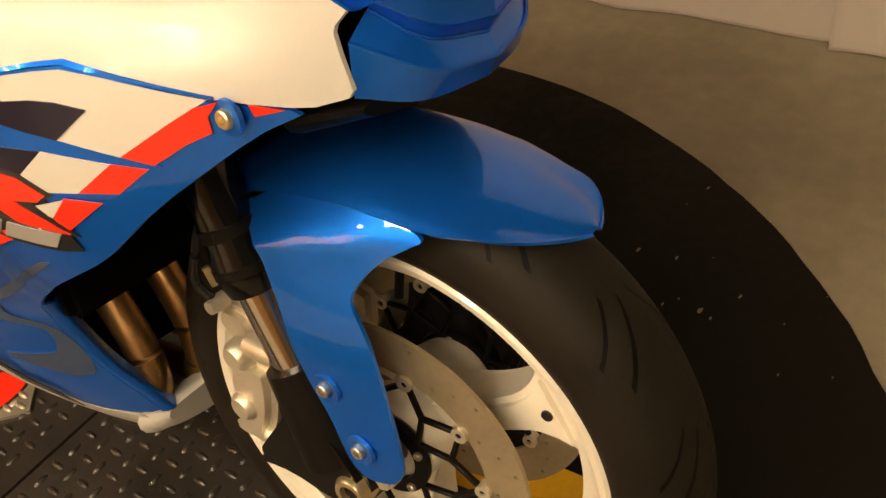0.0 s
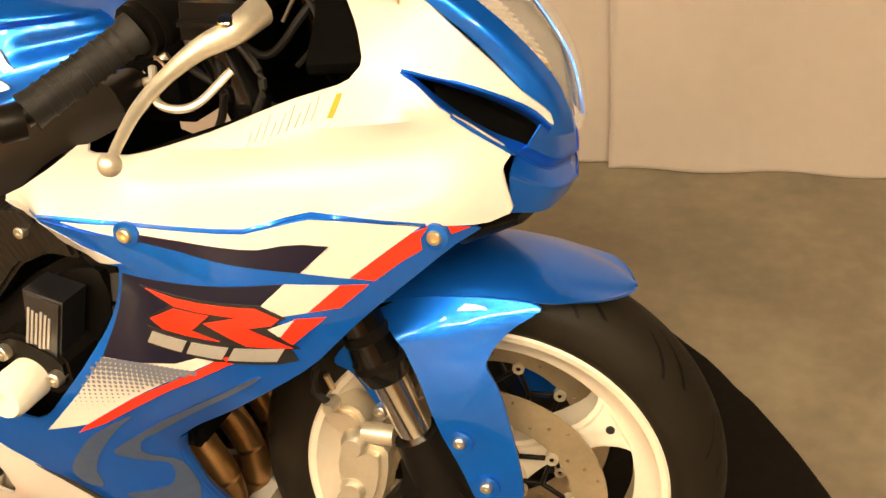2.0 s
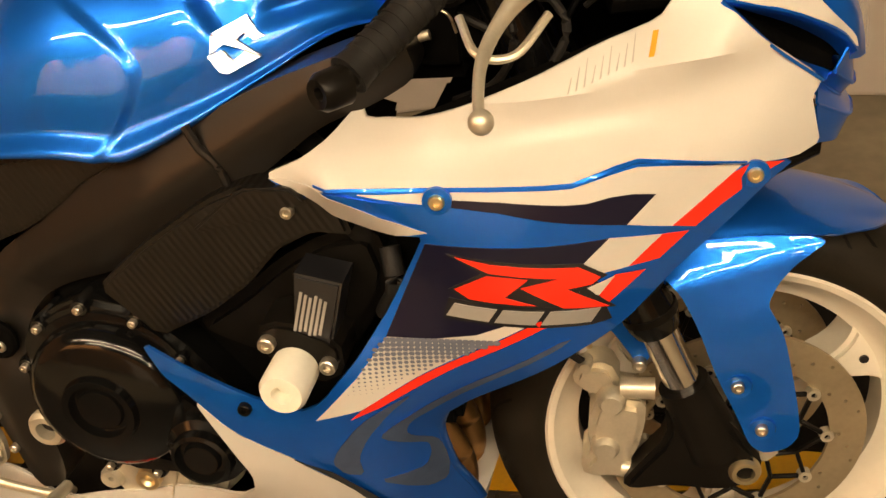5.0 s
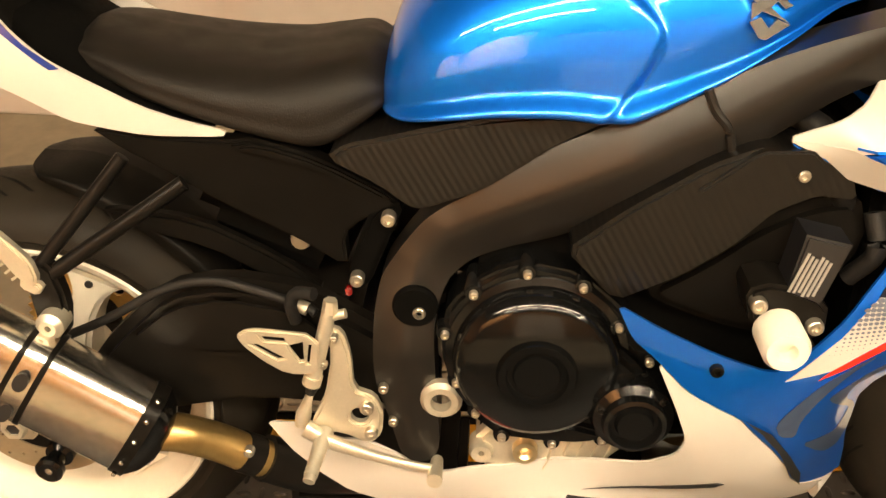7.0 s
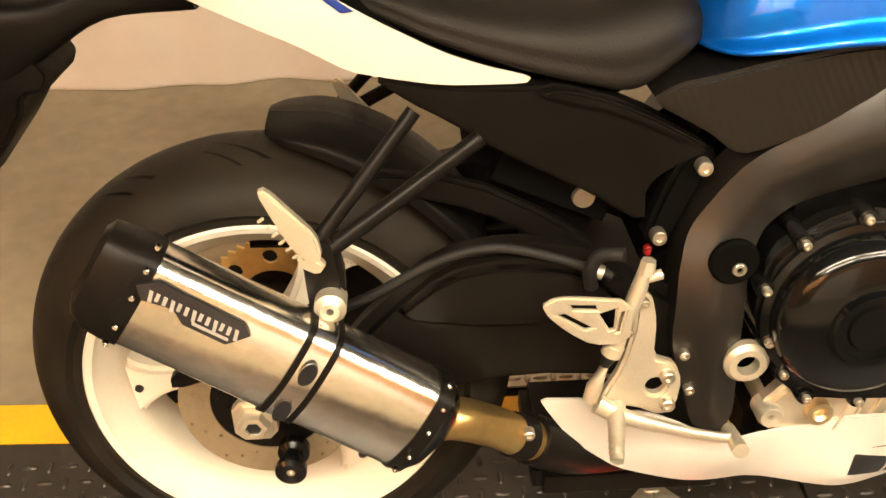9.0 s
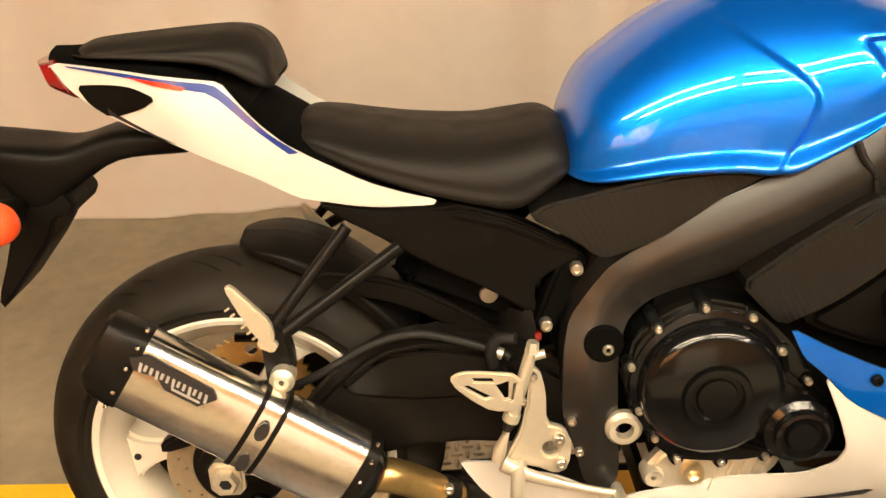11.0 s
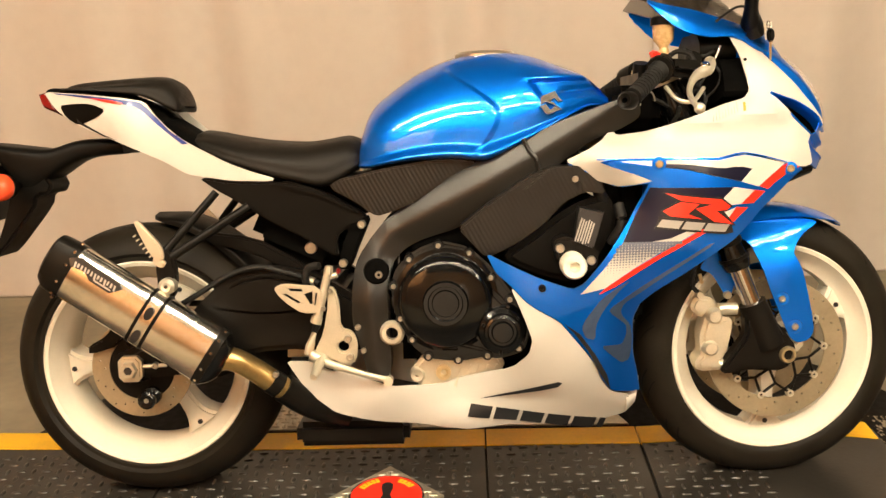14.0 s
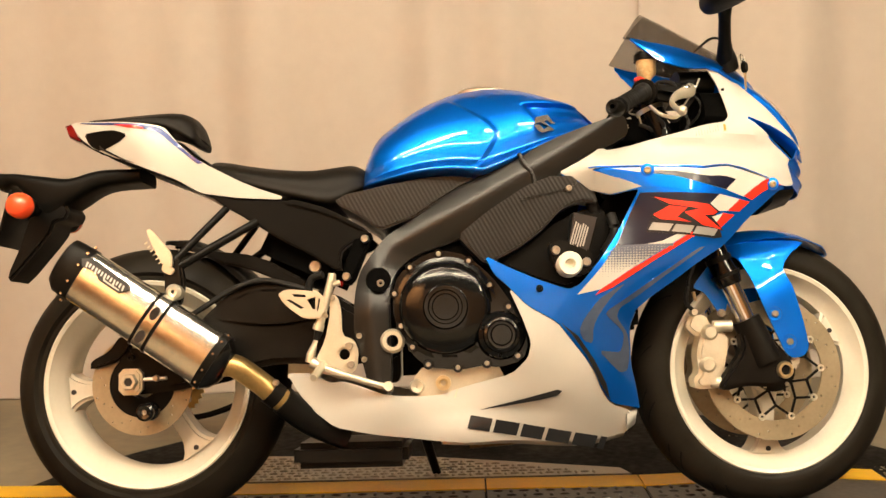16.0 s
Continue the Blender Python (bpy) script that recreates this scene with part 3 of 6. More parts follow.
side = panel("side_fairing", [(0.925, 0.730), (0.967, 0.709), (1.0, 0.731), (1.1, 0.730), (1.17, 0.729), (1.225, 0.726), (1.262, 0.733), (1.283, 0.735), (1.315, 0.729), (1.37, 0.712), (1.432, 0.698), (1.403, 0.684), (1.322, 0.621), (1.268, 0.568), (1.205, 0.53),
      (1.158, 0.496), (1.108, 0.462), (1.072, 0.432), (1.060, 0.397), (1.064, 0.325), (1.080, 0.262), (1.086, 0.227), (1.021, 0.242), (0.998, 0.275), (0.983, 0.311), (0.961, 0.344),
      (0.926, 0.388), (0.907, 0.413), (0.845, 0.45), (0.807, 0.491), (0.78, 0.515), (0.762, 0.555), (0.816, 0.526), (0.87, 0.501), (0.932, 0.479), (0.956, 0.49),
      (1.004, 0.545), (1.043, 0.60), (1.084, 0.678), (1.084, 0.684), (1.03, 0.676), (0.972, 0.699)], fair, BLUE, bike, "metallic blue side fairing with striped graphics", rounds=1, cut=0.15)
belly = panel("belly_pan", [(0.335, 0.323), (0.391, 0.322), (0.427, 0.3), (0.459, 0.303), (0.555, 0.27), (0.65, 0.266), (0.723, 0.288), (0.812, 0.31), (0.845, 0.342), (0.852, 0.374),
      (0.835, 0.423), (0.808, 0.488), (0.845, 0.448), (0.907, 0.411), (0.926, 0.386), (0.961, 0.342), (0.983, 0.309), (0.998, 0.273), (1.021, 0.240), (1.066, 0.224),
      (1.066, 0.177), (1.001, 0.163), (0.928, 0.16), (0.808, 0.170), (0.72, 0.167), (0.65, 0.172), (0.58, 0.181), (0.50, 0.193), (0.435, 0.206), (0.392, 0.24), (0.369, 0.265), (0.346, 0.302)],
      fair, WHITE, bike, "glossy white belly pan", rounds=1, cut=0.15)
# underside of the belly, closing it from side to side
def under_row(x, z, w):
    return [(x, 0, z - 0.020), (x, -0.55 * w, z - 0.016), (x, -0.97 * w, z), (x, -0.9 * w, z + 0.03), (x, 0, z + 0.03)]


part("belly_underside", loft([under_row(x, z, FAIR(x, z)) for x, z in ((0.66, 0.174), (0.72, 0.171), (0.81, 0.171), (0.93, 0.162), (1.0, 0.165), (1.058, 0.178))], 4, 3), WHITE, bike)
part("belly_nose", loft([[(1.060, 0, 0.225), (1.060, -0.06, 0.225), (1.058, -0.135, 0.22), (1.058, -0.12, 0.18), (1.06, 0, 0.165)], [(1.10, 0, 0.245), (1.10, -0.05, 0.24), (1.085, -0.11, 0.22), (1.082, -0.09, 0.19), (1.085, 0, 0.18)]], 4, 3), WHITE, bike)

# graphics on the flank
decal("white_flash", [(1.03, 0.7285), (1.1, 0.7285), (1.17, 0.7275), (1.225, 0.7245), (1.262, 0.731), (1.283, 0.733), (1.315, 0.727), (1.378, 0.712), (1.352, 0.695), (1.315, 0.668), (1.273, 0.681), (1.21, 0.696), (1.16, 0.709), (1.10, 0.717)], WHITE, side)
decal("dark_stripe", [(1.09, 0.722), (1.121, 0.7215), (1.162, 0.719), (1.218, 0.711), (1.238, 0.709), (1.258, 0.711), (1.277, 0.71), (1.299, 0.705), (1.273, 0.6815), (1.21, 0.6965), (1.16, 0.7095), (1.10, 0.7175)], NAVY, side, 0.0026)
decal("red_stripe", [(1.315, 0.669), (1.352, 0.695), (1.37, 0.707), (1.385, 0.711), (1.378, 0.700), (1.379, 0.688), (1.361, 0.679), (1.336, 0.662)], RED, side, 0.0026)
decal("red_stripe", [(1.401, 0.707), (1.42, 0.701), (1.404, 0.698)], RED, side)
decal("dark_field", [(1.088, 0.676), (1.257, 0.671), (1.234, 0.650), (1.243, 0.633), (1.25, 0.618), (1.244, 0.60), (1.2, 0.586), (1.163, 0.589), (1.128, 0.574), (1.08, 0.566), (1.035, 0.568)], NAVY, side)
decal("white_flash", [(1.257, 0.671), (1.305, 0.662), (1.274, 0.636), (1.243, 0.635), (1.234, 0.65)], WHITE, side)
decal("red_stripe", [(1.305, 0.662), (1.33, 0.658), (1.303, 0.636), (1.274, 0.636)], RED, side)
decal("white_flash", [(1.262, 0.630), (1.229, 0.620), (1.247, 0.612)], WHITE, side, 0.0026)
decal("red_stripe", [(1.262, 0.631), (1.29, 0.628), (1.254, 0.599), (1.247, 0.612)], RED, side, 0.0026)
decal("red_emblem", [(1.116, 0.665), (1.147, 0.649), (1.211, 0.639), (1.176, 0.632), (1.214, 0.605), (1.256, 0.597), (1.218, 0.626), (1.241, 0.627), (1.249, 0.633), (1.229, 0.648), (1.15, 0.658)], RED, side, 0.0040, label="angular red emblem")
decal("red_emblem", [(1.145, 0.646), (1.183, 0.641), (1.160, 0.622), (1.189, 0.611), (1.126, 0.619), (1.112, 0.629)], RED, side, 0.0040, label="angular red emblem")
decal("emblem_shadow", [(1.108, 0.667), (1.15, 0.661), (1.232, 0.651), (1.255, 0.633), (1.235, 0.624), (1.262, 0.594), (1.213, 0.600), (1.19, 0.607), (1.124, 0.614), (1.106, 0.628), (1.14, 0.648)], BLACKD, side, 0.0027)
decal("lettering_outline", [(1.097, 0.594), (1.105, 0.618), (1.180, 0.6095), (1.252, 0.6015), (1.258, 0.580), (1.240, 0.578), (1.170, 0.586)], BLACKD, side, 0.0030)
for a, b in ((0, 0.30), (0.34, 0.62), (0.66, 1.0)):
    q = lambda u, v: (1.101 + 0.138 * u + 0.010 * v, 0.598 - 0.0155 * u + 0.0155 * v)
    decal("silver_bar", [q(a, 0), q(b, 0), q(b, 0.95), q(a, 0.95)], SILVERD, side, 0.0040, label="silver lettering bar")
decal("white_fade", [(0.948, 0.468), (0.998, 0.478), (1.06, 0.517), (1.105, 0.543), (1.19, 0.592), (1.163, 0.589), (1.128, 0.574), (1.08, 0.566), (1.036, 0.568), (1.0, 0.522), (0.962, 0.482)], WHITE, side)
decal("red_stripe", [(0.985, 0.466), (0.998, 0.478), (1.06, 0.516), (1.105, 0.541), (1.19, 0.591), (1.24, 0.598), (1.19, 0.580), (1.105, 0.531), (1.06, 0.503), (1.02, 0.480)], RED, side, 0.0026)
bm = bmesh.new()
for row in range(13):
    for k in range(30):
        x, z = 1.030 - 0.0034 * row + 0.0062 * k + 0.0031 * (row % 2), 0.5655 - 0.0052 * row
        r = 0.0035 * (1 - row / 13.5)
        if x > 1.150 - 0.011 * row or x < 1.031 - 0.0042 * row:
            continue
        vs = [bm.verts.new((x + r * 1.2 * math.cos(a), -(fair(x, z) + 0.0030), z + r * math.sin(a))) for a in (math.pi / 3 * i for i in range(6))]
        bm.faces.new(vs)
part("fading_dots", bm, GREYD, side, "dark halftone dots fading into white", smooth=False)
decal("grey_swoosh", [(1.222, 0.562), (1.161, 0.522), (1.066, 0.455), (1.040, 0.441), (1.033, 0.425), (1.037, 0.414), (1.058, 0.390), (1.063, 0.365), (1.064, 0.336), (1.059, 0.308), (1.041, 0.306), (1.024, 0.321), (0.992, 0.353), (1.022, 0.350), (1.041, 0.348), (1.049, 0.366), (1.050, 0.387), (1.041, 0.398), (1.008, 0.426), (1.012, 0.435), (1.046, 0.455), (1.135, 0.513), (1.205, 0.559)], LOOPD, side, rounds=1, label="grey flake swoosh bent into a loop")
# shade in the slot behind the blue edge, laid on as a black decal
decal("dark_gap", [(0.913, 0.411), (0.948, 0.384), (0.981, 0.336), (1.009, 0.284), (1.019, 0.246), (0.996, 0.284), (0.966, 0.344), (0.935, 0.388)], BLACKD, side, 0.0050, label="painted shade of the gap behind the panel edge")
decal("glitter_swoosh", [(1.052, 0.490), (1.024, 0.466), (0.995, 0.431), (0.980, 0.400), (0.980, 0.368), (0.960, 0.374), (0.951, 0.396), (0.960, 0.417), (0.992, 0.457), (1.030, 0.480)], LOOPD, side, rounds=1, label="grey-blue flake swoosh")


def edge_row(z):
    x = float(np.interp(z, (0.227, 0.262, 0.325, 0.397, 0.432), (1.086, 1.080, 1.064, 1.060, 1.072)))
    w = fair(x, z)
    return [(x - 0.001, -w, z), (x + 0.004, -w + 0.005, z), (x + 0.005, -w + 0.014, z - 0.002), (x - 0.006, -w + 0.026, z - 0.004)]


panel_edge = thicken(loft([edge_row(z) for z in (0.432, 0.40, 0.36, 0.32, 0.28, 0.25, 0.228)], 4, 4, mirror=False, cap=False), 0.003)
front_edge = part("fairing_edge", panel_edge, BLUE, side, "metallic blue inward-turned front edge")
part("fairing_edge", front_edge.data, None, side).scale = (1, -1, 1)
decal("pinstripe", [(0.985, 0.7345), (1.1, 0.7335), (1.17, 0.7325), (1.225, 0.7300), (1.262, 0.7370), (1.283, 0.7390), (1.315, 0.7330), (1.383, 0.7145), (1.383, 0.7125), (1.315, 0.7305), (1.283, 0.7363), (1.262, 0.7343), (1.225, 0.7275), (1.17, 0.730), (1.1, 0.731), (0.985, 0.732)], BLUE, upper, 0.0028, label="thin blue pinstripe")
decal("caution_label", [(1.293, 0.820), (1.298, 0.820), (1.302, 0.838), (1.297, 0.838)], ORANGE, upper, 0.0016, label="small orange caution sticker")
for k in range(9):
    decal("text_line", [(1.222 + 0.007 * k, 0.800 + 0.0022 * k), (1.2238 + 0.007 * k, 0.801 + 0.0022 * k), (1.2262 + 0.007 * k, 0.813 + 0.0022 * k + 0.004 * (k % 3)), (1.2252 + 0.007 * k, 0.812 + 0.0022 * k + 0.004 * (k % 3))], FAINT, upper, 0.0015)
# belly lettering as slanted bars, and the vent slot
x = 0.716
for w in (0.046, 0.050, 0.046, 0.050, 0.050, 0.014):
    s = (x - 0.716) / 0.296
    q = lambda u, v: (x + w * u + 0.008 * v, 0.199 - 0.060 * (x + w * u - 0.716) / 0.296 + 0.027 * v)
    decal("lettering_bar", [q(0, 0), q(1, 0), q(1, 1), q(0, 1)], BLACKD, belly, label="black lettering bar")
    x += w + 0.0075
decal("vent_slot", [(0.742, 0.236), (0.83, 0.256), (0.905, 0.275), (0.915, 0.272), (0.905, 0.262), (0.87, 0.254), (0.80, 0.243)], BLACKD, belly, label="dark vent slot")
decal("blue_spear", [(1.0, 0.7285), (1.05, 0.722), (1.10, 0.7165), (1.16, 0.7085), (1.21, 0.6955), (1.273, 0.681), (1.34, 0.661), (1.27, 0.671), (1.20, 0.680), (1.09, 0.688), (1.05, 0.700)], BLUE, side, 0.0012)
decal("white_lip", [(0.930, 0.7295), (0.985, 0.7300), (1.02, 0.716), (1.06, 0.702), (1.092, 0.689), (1.06, 0.682), (1.03, 0.6785), (0.99, 0.690), (0.965, 0.712)], WHITE, side, 0.0018)
for x, z in ((1.105, 0.722), (1.391, 0.700)):
    ring = part("screw_boss", lathe([(0.006, 0), (0.0138, 0.001), (0.0138, 0.005), (0.006, 0.004)], 24), BLUE, upper)
    ring.location = (x, -(fair(x, z) + 0.0062), z)
    bolt(x, -(fair(x, z) + 0.004), z, 0.0092, upper, BRASS, label="brass-toned fairing screw")
bolt(0.872, -(fair(0.872, 0.483) + 0.001), 0.483, 0.009, side, PLASTIC, label="black fairing screw")
bolt(1.31, -(fair(1.31, 0.90)) + 0.002, 0.925, 0.004, upper, PLASTIC)

# nose: blue cowl, headlamp, intake
def strip(rows, across=5, along=5):
    return loft(rows, across, along, mirror=False, cap=False)


def shell(name, rows, material, parent, label="", thick=0.003, across=5, along=5, both=True):
    bm = thicken(strip(rows, across, along), thick)
    ob = part(name, bm, material, parent, label)
    if both:
        part(name, ob.data, None, parent, label).scale = (1, -1, 1)
    return ob


shell("nose_cowl", [[(1.388, 0, 0.975), (1.370, -0.045, 0.980), (1.335, -0.078, 0.988), (1.300, -0.118, 0.968)], [(1.41, 0, 0.942), (1.395, -0.045, 0.950), (1.372, -0.08, 0.955), (1.345, -0.105, 0.942)], [(1.431, 0, 0.907), (1.418, -0.04, 0.917), (1.402, -0.065, 0.926), (1.388, -0.080, 0.934)]], BLUE, bike, "metallic blue nose cowl")
shell("cowl_band", [[(1.292, -0.120, 0.975), (1.285, -0.121, 0.975), (1.270, -0.119, 0.982)], [(1.345, -0.103, 0.948), (1.347, -0.107, 0.946), (1.345, -0.106, 0.941)], [(1.388, -0.080, 0.934), (1.386, -0.094, 0.922), (1.378, -0.099, 0.914)],
                    [(1.443, -0.066, 0.888), (1.438, -0.084, 0.877), (1.421, -0.086, 0.872)], [(1.485, -0.048, 0.835), (1.480, -0.067, 0.828), (1.458, -0.080, 0.831)], [(1.500, -0.036, 0.798), (1.494, -0.053, 0.793), (1.484, -0.066, 0.794)],
                    [(1.506, -0.030, 0.768), (1.496, -0.048, 0.770), (1.484, -0.063, 0.774)]], BLUE, bike, "metallic blue headlamp surround")
lamp_c = [(1.432, 0, 0.908), (1.460, 0, 0.890), (1.490, 0, 0.848), (1.503, 0, 0.804), (1.503, 0, 0.767)]
lamp_e = [(1.390, -0.079, 0.932), (1.420, -0.072, 0.908), (1.450, -0.062, 0.880), (1.484, -0.047, 0.832), (1.500, -0.031, 0.767)]
headlamp = shell("headlamp_reflector", [[(c[0] - 0.030, 0, c[2] - 0.006), (0.5 * (c[0] + e[0]) - 0.012, -0.5 * abs(e[1]), 0.5 * (c[2] + e[2]) - 0.004), (e[0] - 0.004, e[1] + 0.003, e[2])] for c, e in zip(lamp_c, lamp_e)], LAMPBACK, bike, "ribbed silver headlamp reflector", along=8)
shell("headlamp_lens", [[c, (0.5 * (c[0] + e[0]) + 0.010, 0.55 * e[1], 0.5 * (c[2] + e[2]) + 0.006), e] for c, e in zip(lamp_c, lamp_e)], CLEAR, bike, "clear headlamp lens", 0.002)
for k in range(15):
    u = 0.06 + 0.042 * k
    c = np.array([np.interp(u, np.linspace(0, 1, 5), [q[i] for q in lamp_c]) for i in range(3)])
    e = np.array([np.interp(u, np.linspace(0, 1, 5), [q[i] for q in lamp_e]) for i in range(3)])
    part("reflector_rib", tube([tuple(c * 0.12 + e * 0.88 - (0.005, 0, 0.002)), tuple(c * 0.32 + e * 0.68 - (0.006, 0, 0.002)), tuple(c * 0.55 + e * 0.45 - (0.008, 0, 0.002))], 0.0032, 8, 3), REFLECT, headlamp)
part("headlamp_bulb", lathe([(0, -0.016), (0.007, -0.014), (0.011, -0.006), (0.011, 0.008), (0.014, 0.010), (0.014, 0.016), (0, 0.016)], 20, closed=False, m=pose(1.468, -0.042, 0.838, 0, 0, 60)), BRASS, headlamp, "gold-tinted headlamp bulb")
lip = np.array([[(1.500, 0, 0.775), (1.490, -0.045, 0.775), (1.480, -0.076, 0.790)], [(1.503, 0, 0.738), (1.492, -0.050, 0.746), (1.468, -0.085, 0.770)], [(1.495, 0, 0.724), (1.480, -0.050, 0.734), (1.455, -0.079, 0.760)],
                [(1.503, 0, 0.708), (1.490, -0.056, 0.715), (1.452, -0.098, 0.742)], [(1.494, 0, 0.689), (1.481, -0.060, 0.691), (1.455, -0.102, 0.704)]])
creased = [lip[0]]
for k in (1, 2, 3):
    creased += [lip[k] + 0.07 * (lip[k - 1] - lip[k]), lip[k], lip[k] + 0.07 * (lip[k + 1] - lip[k])]
shell("nose_lip", [[tuple(q) for q in row] for row in creased + [lip[4]]], BLUE, bike, "metallic blue nose lip with two long ridges", 0.002, along=3)
shell("intake_trim", [[(1.358, -0.131, 0.859), (1.365, -0.124, 0.853), (1.375, -0.108, 0.845)], [(1.42, -0.108, 0.838), (1.422, -0.100, 0.832), (1.425, -0.080, 0.820)], [(1.469, -0.083, 0.811), (1.468, -0.078, 0.805), (1.462, -0.06, 0.795)], [(1.490, -0.067, 0.787), (1.487, -0.062, 0.782), (1.480, -0.05, 0.775)]], BLUE, bike, "metallic blue intake edge")
shell("intake_duct", [[(1.375, -0.106, 0.850), (1.375, -0.095, 0.835), (1.385, -0.110, 0.822)], [(1.43, -0.078, 0.825), (1.425, -0.06, 0.80), (1.432, -0.085, 0.780)], [(1.482, -0.048, 0.785), (1.47, -0.045, 0.772), (1.468, -0.072, 0.766)]], DARK, bike, "black air intake duct")
shell("intake_floor", [[(1.358, -0.132, 0.857), (1.37, -0.122, 0.846), (1.384, -0.106, 0.825)], [(1.402, -0.126, 0.814), (1.410, -0.116, 0.806), (1.425, -0.09, 0.79)], [(1.457, -0.098, 0.767), (1.46, -0.09, 0.765), (1.465, -0.075, 0.768)]], BLUE, bike, "metallic blue intake edge")
# added sheet that blocks light from above and darkens the mudguard's reflection
shell("fairing_liner", [[(x, 0, z + 0.014), (x, -0.6 * w, z + 0.010), (x, -w, z)] for x, z, w in ((1.13, 0.655, 0.20), (1.2, 0.675, 0.195), (1.3, 0.70, 0.17), (1.38, 0.712, 0.14), (1.45, 0.712, 0.085))], DARK, bike, "near-black sheet added under the nose to darken the mudguard")
part("chin_duct", loft([[(1.405, 0, 0.70), (1.405, -0.05, 0.70), (1.405, -0.12, 0.692), (1.405, -0.11, 0.668), (1.405, 0, 0.655)], [(1.47, 0, 0.70), (1.47, -0.04, 0.70), (1.46, -0.095, 0.698), (1.46, -0.085, 0.685), (1.47, 0, 0.675)]], 4, 3), PLASTIC, bike)

# screen
screen_rows = []
for c, m, e in zip([(1.165, 1.14), (1.24, 1.095), (1.305, 1.045), (1.35, 1.005), (1.388, 0.975)], [(1.14, 0.06, 1.12), (1.20, 0.08, 1.08), (1.265, 0.083, 1.042), (1.32, 0.075, 1.012), (1.370, 0.045, 0.980)],
                   [(1.095, 0.105, 1.055), (1.145, 0.114, 1.040), (1.20, 0.109, 1.030), (1.265, 0.100, 1.010), (1.335, 0.078, 0.988)]):
    screen_rows.append([(c[0], 0, c[1]), (m[0], -m[1], m[2]), (e[0], -e[1], e[2])])
shell("windscreen", screen_rows, SCREEN, bike, "smoked windscreen", 0.003, 6, 5)
shell("screen_trim", [[(1.110, -0.112, 1.052), (1.112, -0.118, 1.045), (1.125, -0.124, 1.030)], [(1.152, -0.115, 1.040), (1.160, -0.128, 1.018), (1.168, -0.133, 0.992)], [(1.208, -0.111, 1.028), (1.216, -0.126, 1.000), (1.225, -0.134, 0.973)],
                      [(1.272, -0.101, 1.008), (1.272, -0.116, 0.992), (1.274, -0.124, 0.973)], [(1.335, -0.080, 0.989), (1.320, -0.105, 0.980), (1.300, -0.118, 0.967)]], BLUE, bike, "metallic blue screen edge", 0.004)
part("instrument_panel", loft([[(1.22, 0, 0.985), (1.22, -0.06, 0.985), (1.22, -0.10, 0.96), (1.22, -0.09, 0.93), (1.22, 0, 0.93)], [(1.30, 0, 0.99), (1.30, -0.06, 0.985), (1.30, -0.09, 0.965), (1.30, -0.08, 0.93), (1.30, 0, 0.92)]], 4, 3), PLASTIC, bike, "black instrument panel")
# near-black fillers: the cockpit opening gets its shade from their colour
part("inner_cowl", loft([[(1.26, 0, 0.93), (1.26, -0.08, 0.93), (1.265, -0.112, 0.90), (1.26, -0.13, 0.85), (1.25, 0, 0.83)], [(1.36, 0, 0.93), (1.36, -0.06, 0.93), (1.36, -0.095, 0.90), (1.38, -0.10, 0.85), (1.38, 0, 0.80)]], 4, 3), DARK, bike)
part("cockpit_liner", thicken(sheet([(1.05, 0.70), (1.05, 0.835), (1.10, 0.865), (1.18, 0.885), (1.24, 0.90), (1.285, 0.955), (1.32, 0.94), (1.32, 0.70)], lambda x, z: -0.10, step=0.04), 0.003), DARK, bike, "near-black sheet added to fill the cockpit opening with shade")
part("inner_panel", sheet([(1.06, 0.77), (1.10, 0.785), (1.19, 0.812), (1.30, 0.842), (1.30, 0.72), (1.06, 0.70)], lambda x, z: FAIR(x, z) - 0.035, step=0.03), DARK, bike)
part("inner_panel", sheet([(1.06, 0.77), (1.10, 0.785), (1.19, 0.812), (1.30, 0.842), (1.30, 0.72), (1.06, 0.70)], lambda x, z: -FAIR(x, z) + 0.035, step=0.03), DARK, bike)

# tank with pinched flanks and a raised shoulder crease
def tank_row(x, top, low, w, shoulder):
    n = 0.5 * low + 0.5 * (top - shoulder)
    h, k = top - low, ease(-x, -0.93, -0.80)
    flat = [(0, top), (0.36, top - 0.006), (0.72, top - 0.45 * shoulder), (0.90, top - shoulder), (1, n), (0.97, 0.7 * low + 0.3 * n), (0.93, low), (0, low - 0.01)]
    full = [(0, top), (0.38, top - 0.05 * h), (0.69, top - 0.20 * h), (0.88, top - 0.42 * h), (0.965, top - 0.66 * h), (0.985, low + 0.15 * h), (1.0, low), (0, low - 0.01)]
    return [(x, -w * (a[0] * (1 - k) + b[0] * k), a[1] * (1 - k) + b[1] * k) for a, b in zip(flat, full)]


bm = loft([tank_row(*r) for r in ((0.497, 0.760, 0.727, 0.09, 0.008), (0.507, 0.805, 0.727, 0.122, 0.03), (0.53, 0.852, 0.727, 0.146, 0.045), (0.57, 0.886, 0.734, 0.165, 0.055),
     (0.63, 0.925, 0.742, 0.178, 0.062), (0.70, 0.953, 0.744, 0.188, 0.068), (0.755, 0.963, 0.738, 0.191, 0.069), (0.787, 0.966, 0.744, 0.190, 0.068), (0.857, 0.958, 0.776, 0.182, 0.06), (0.926, 0.935, 0.812, 0.160, 0.042),
     (0.986, 0.91, 0.838, 0.12, 0.024), (1.035, 0.86, 0.84, 0.075, 0.006))], 14, 16)
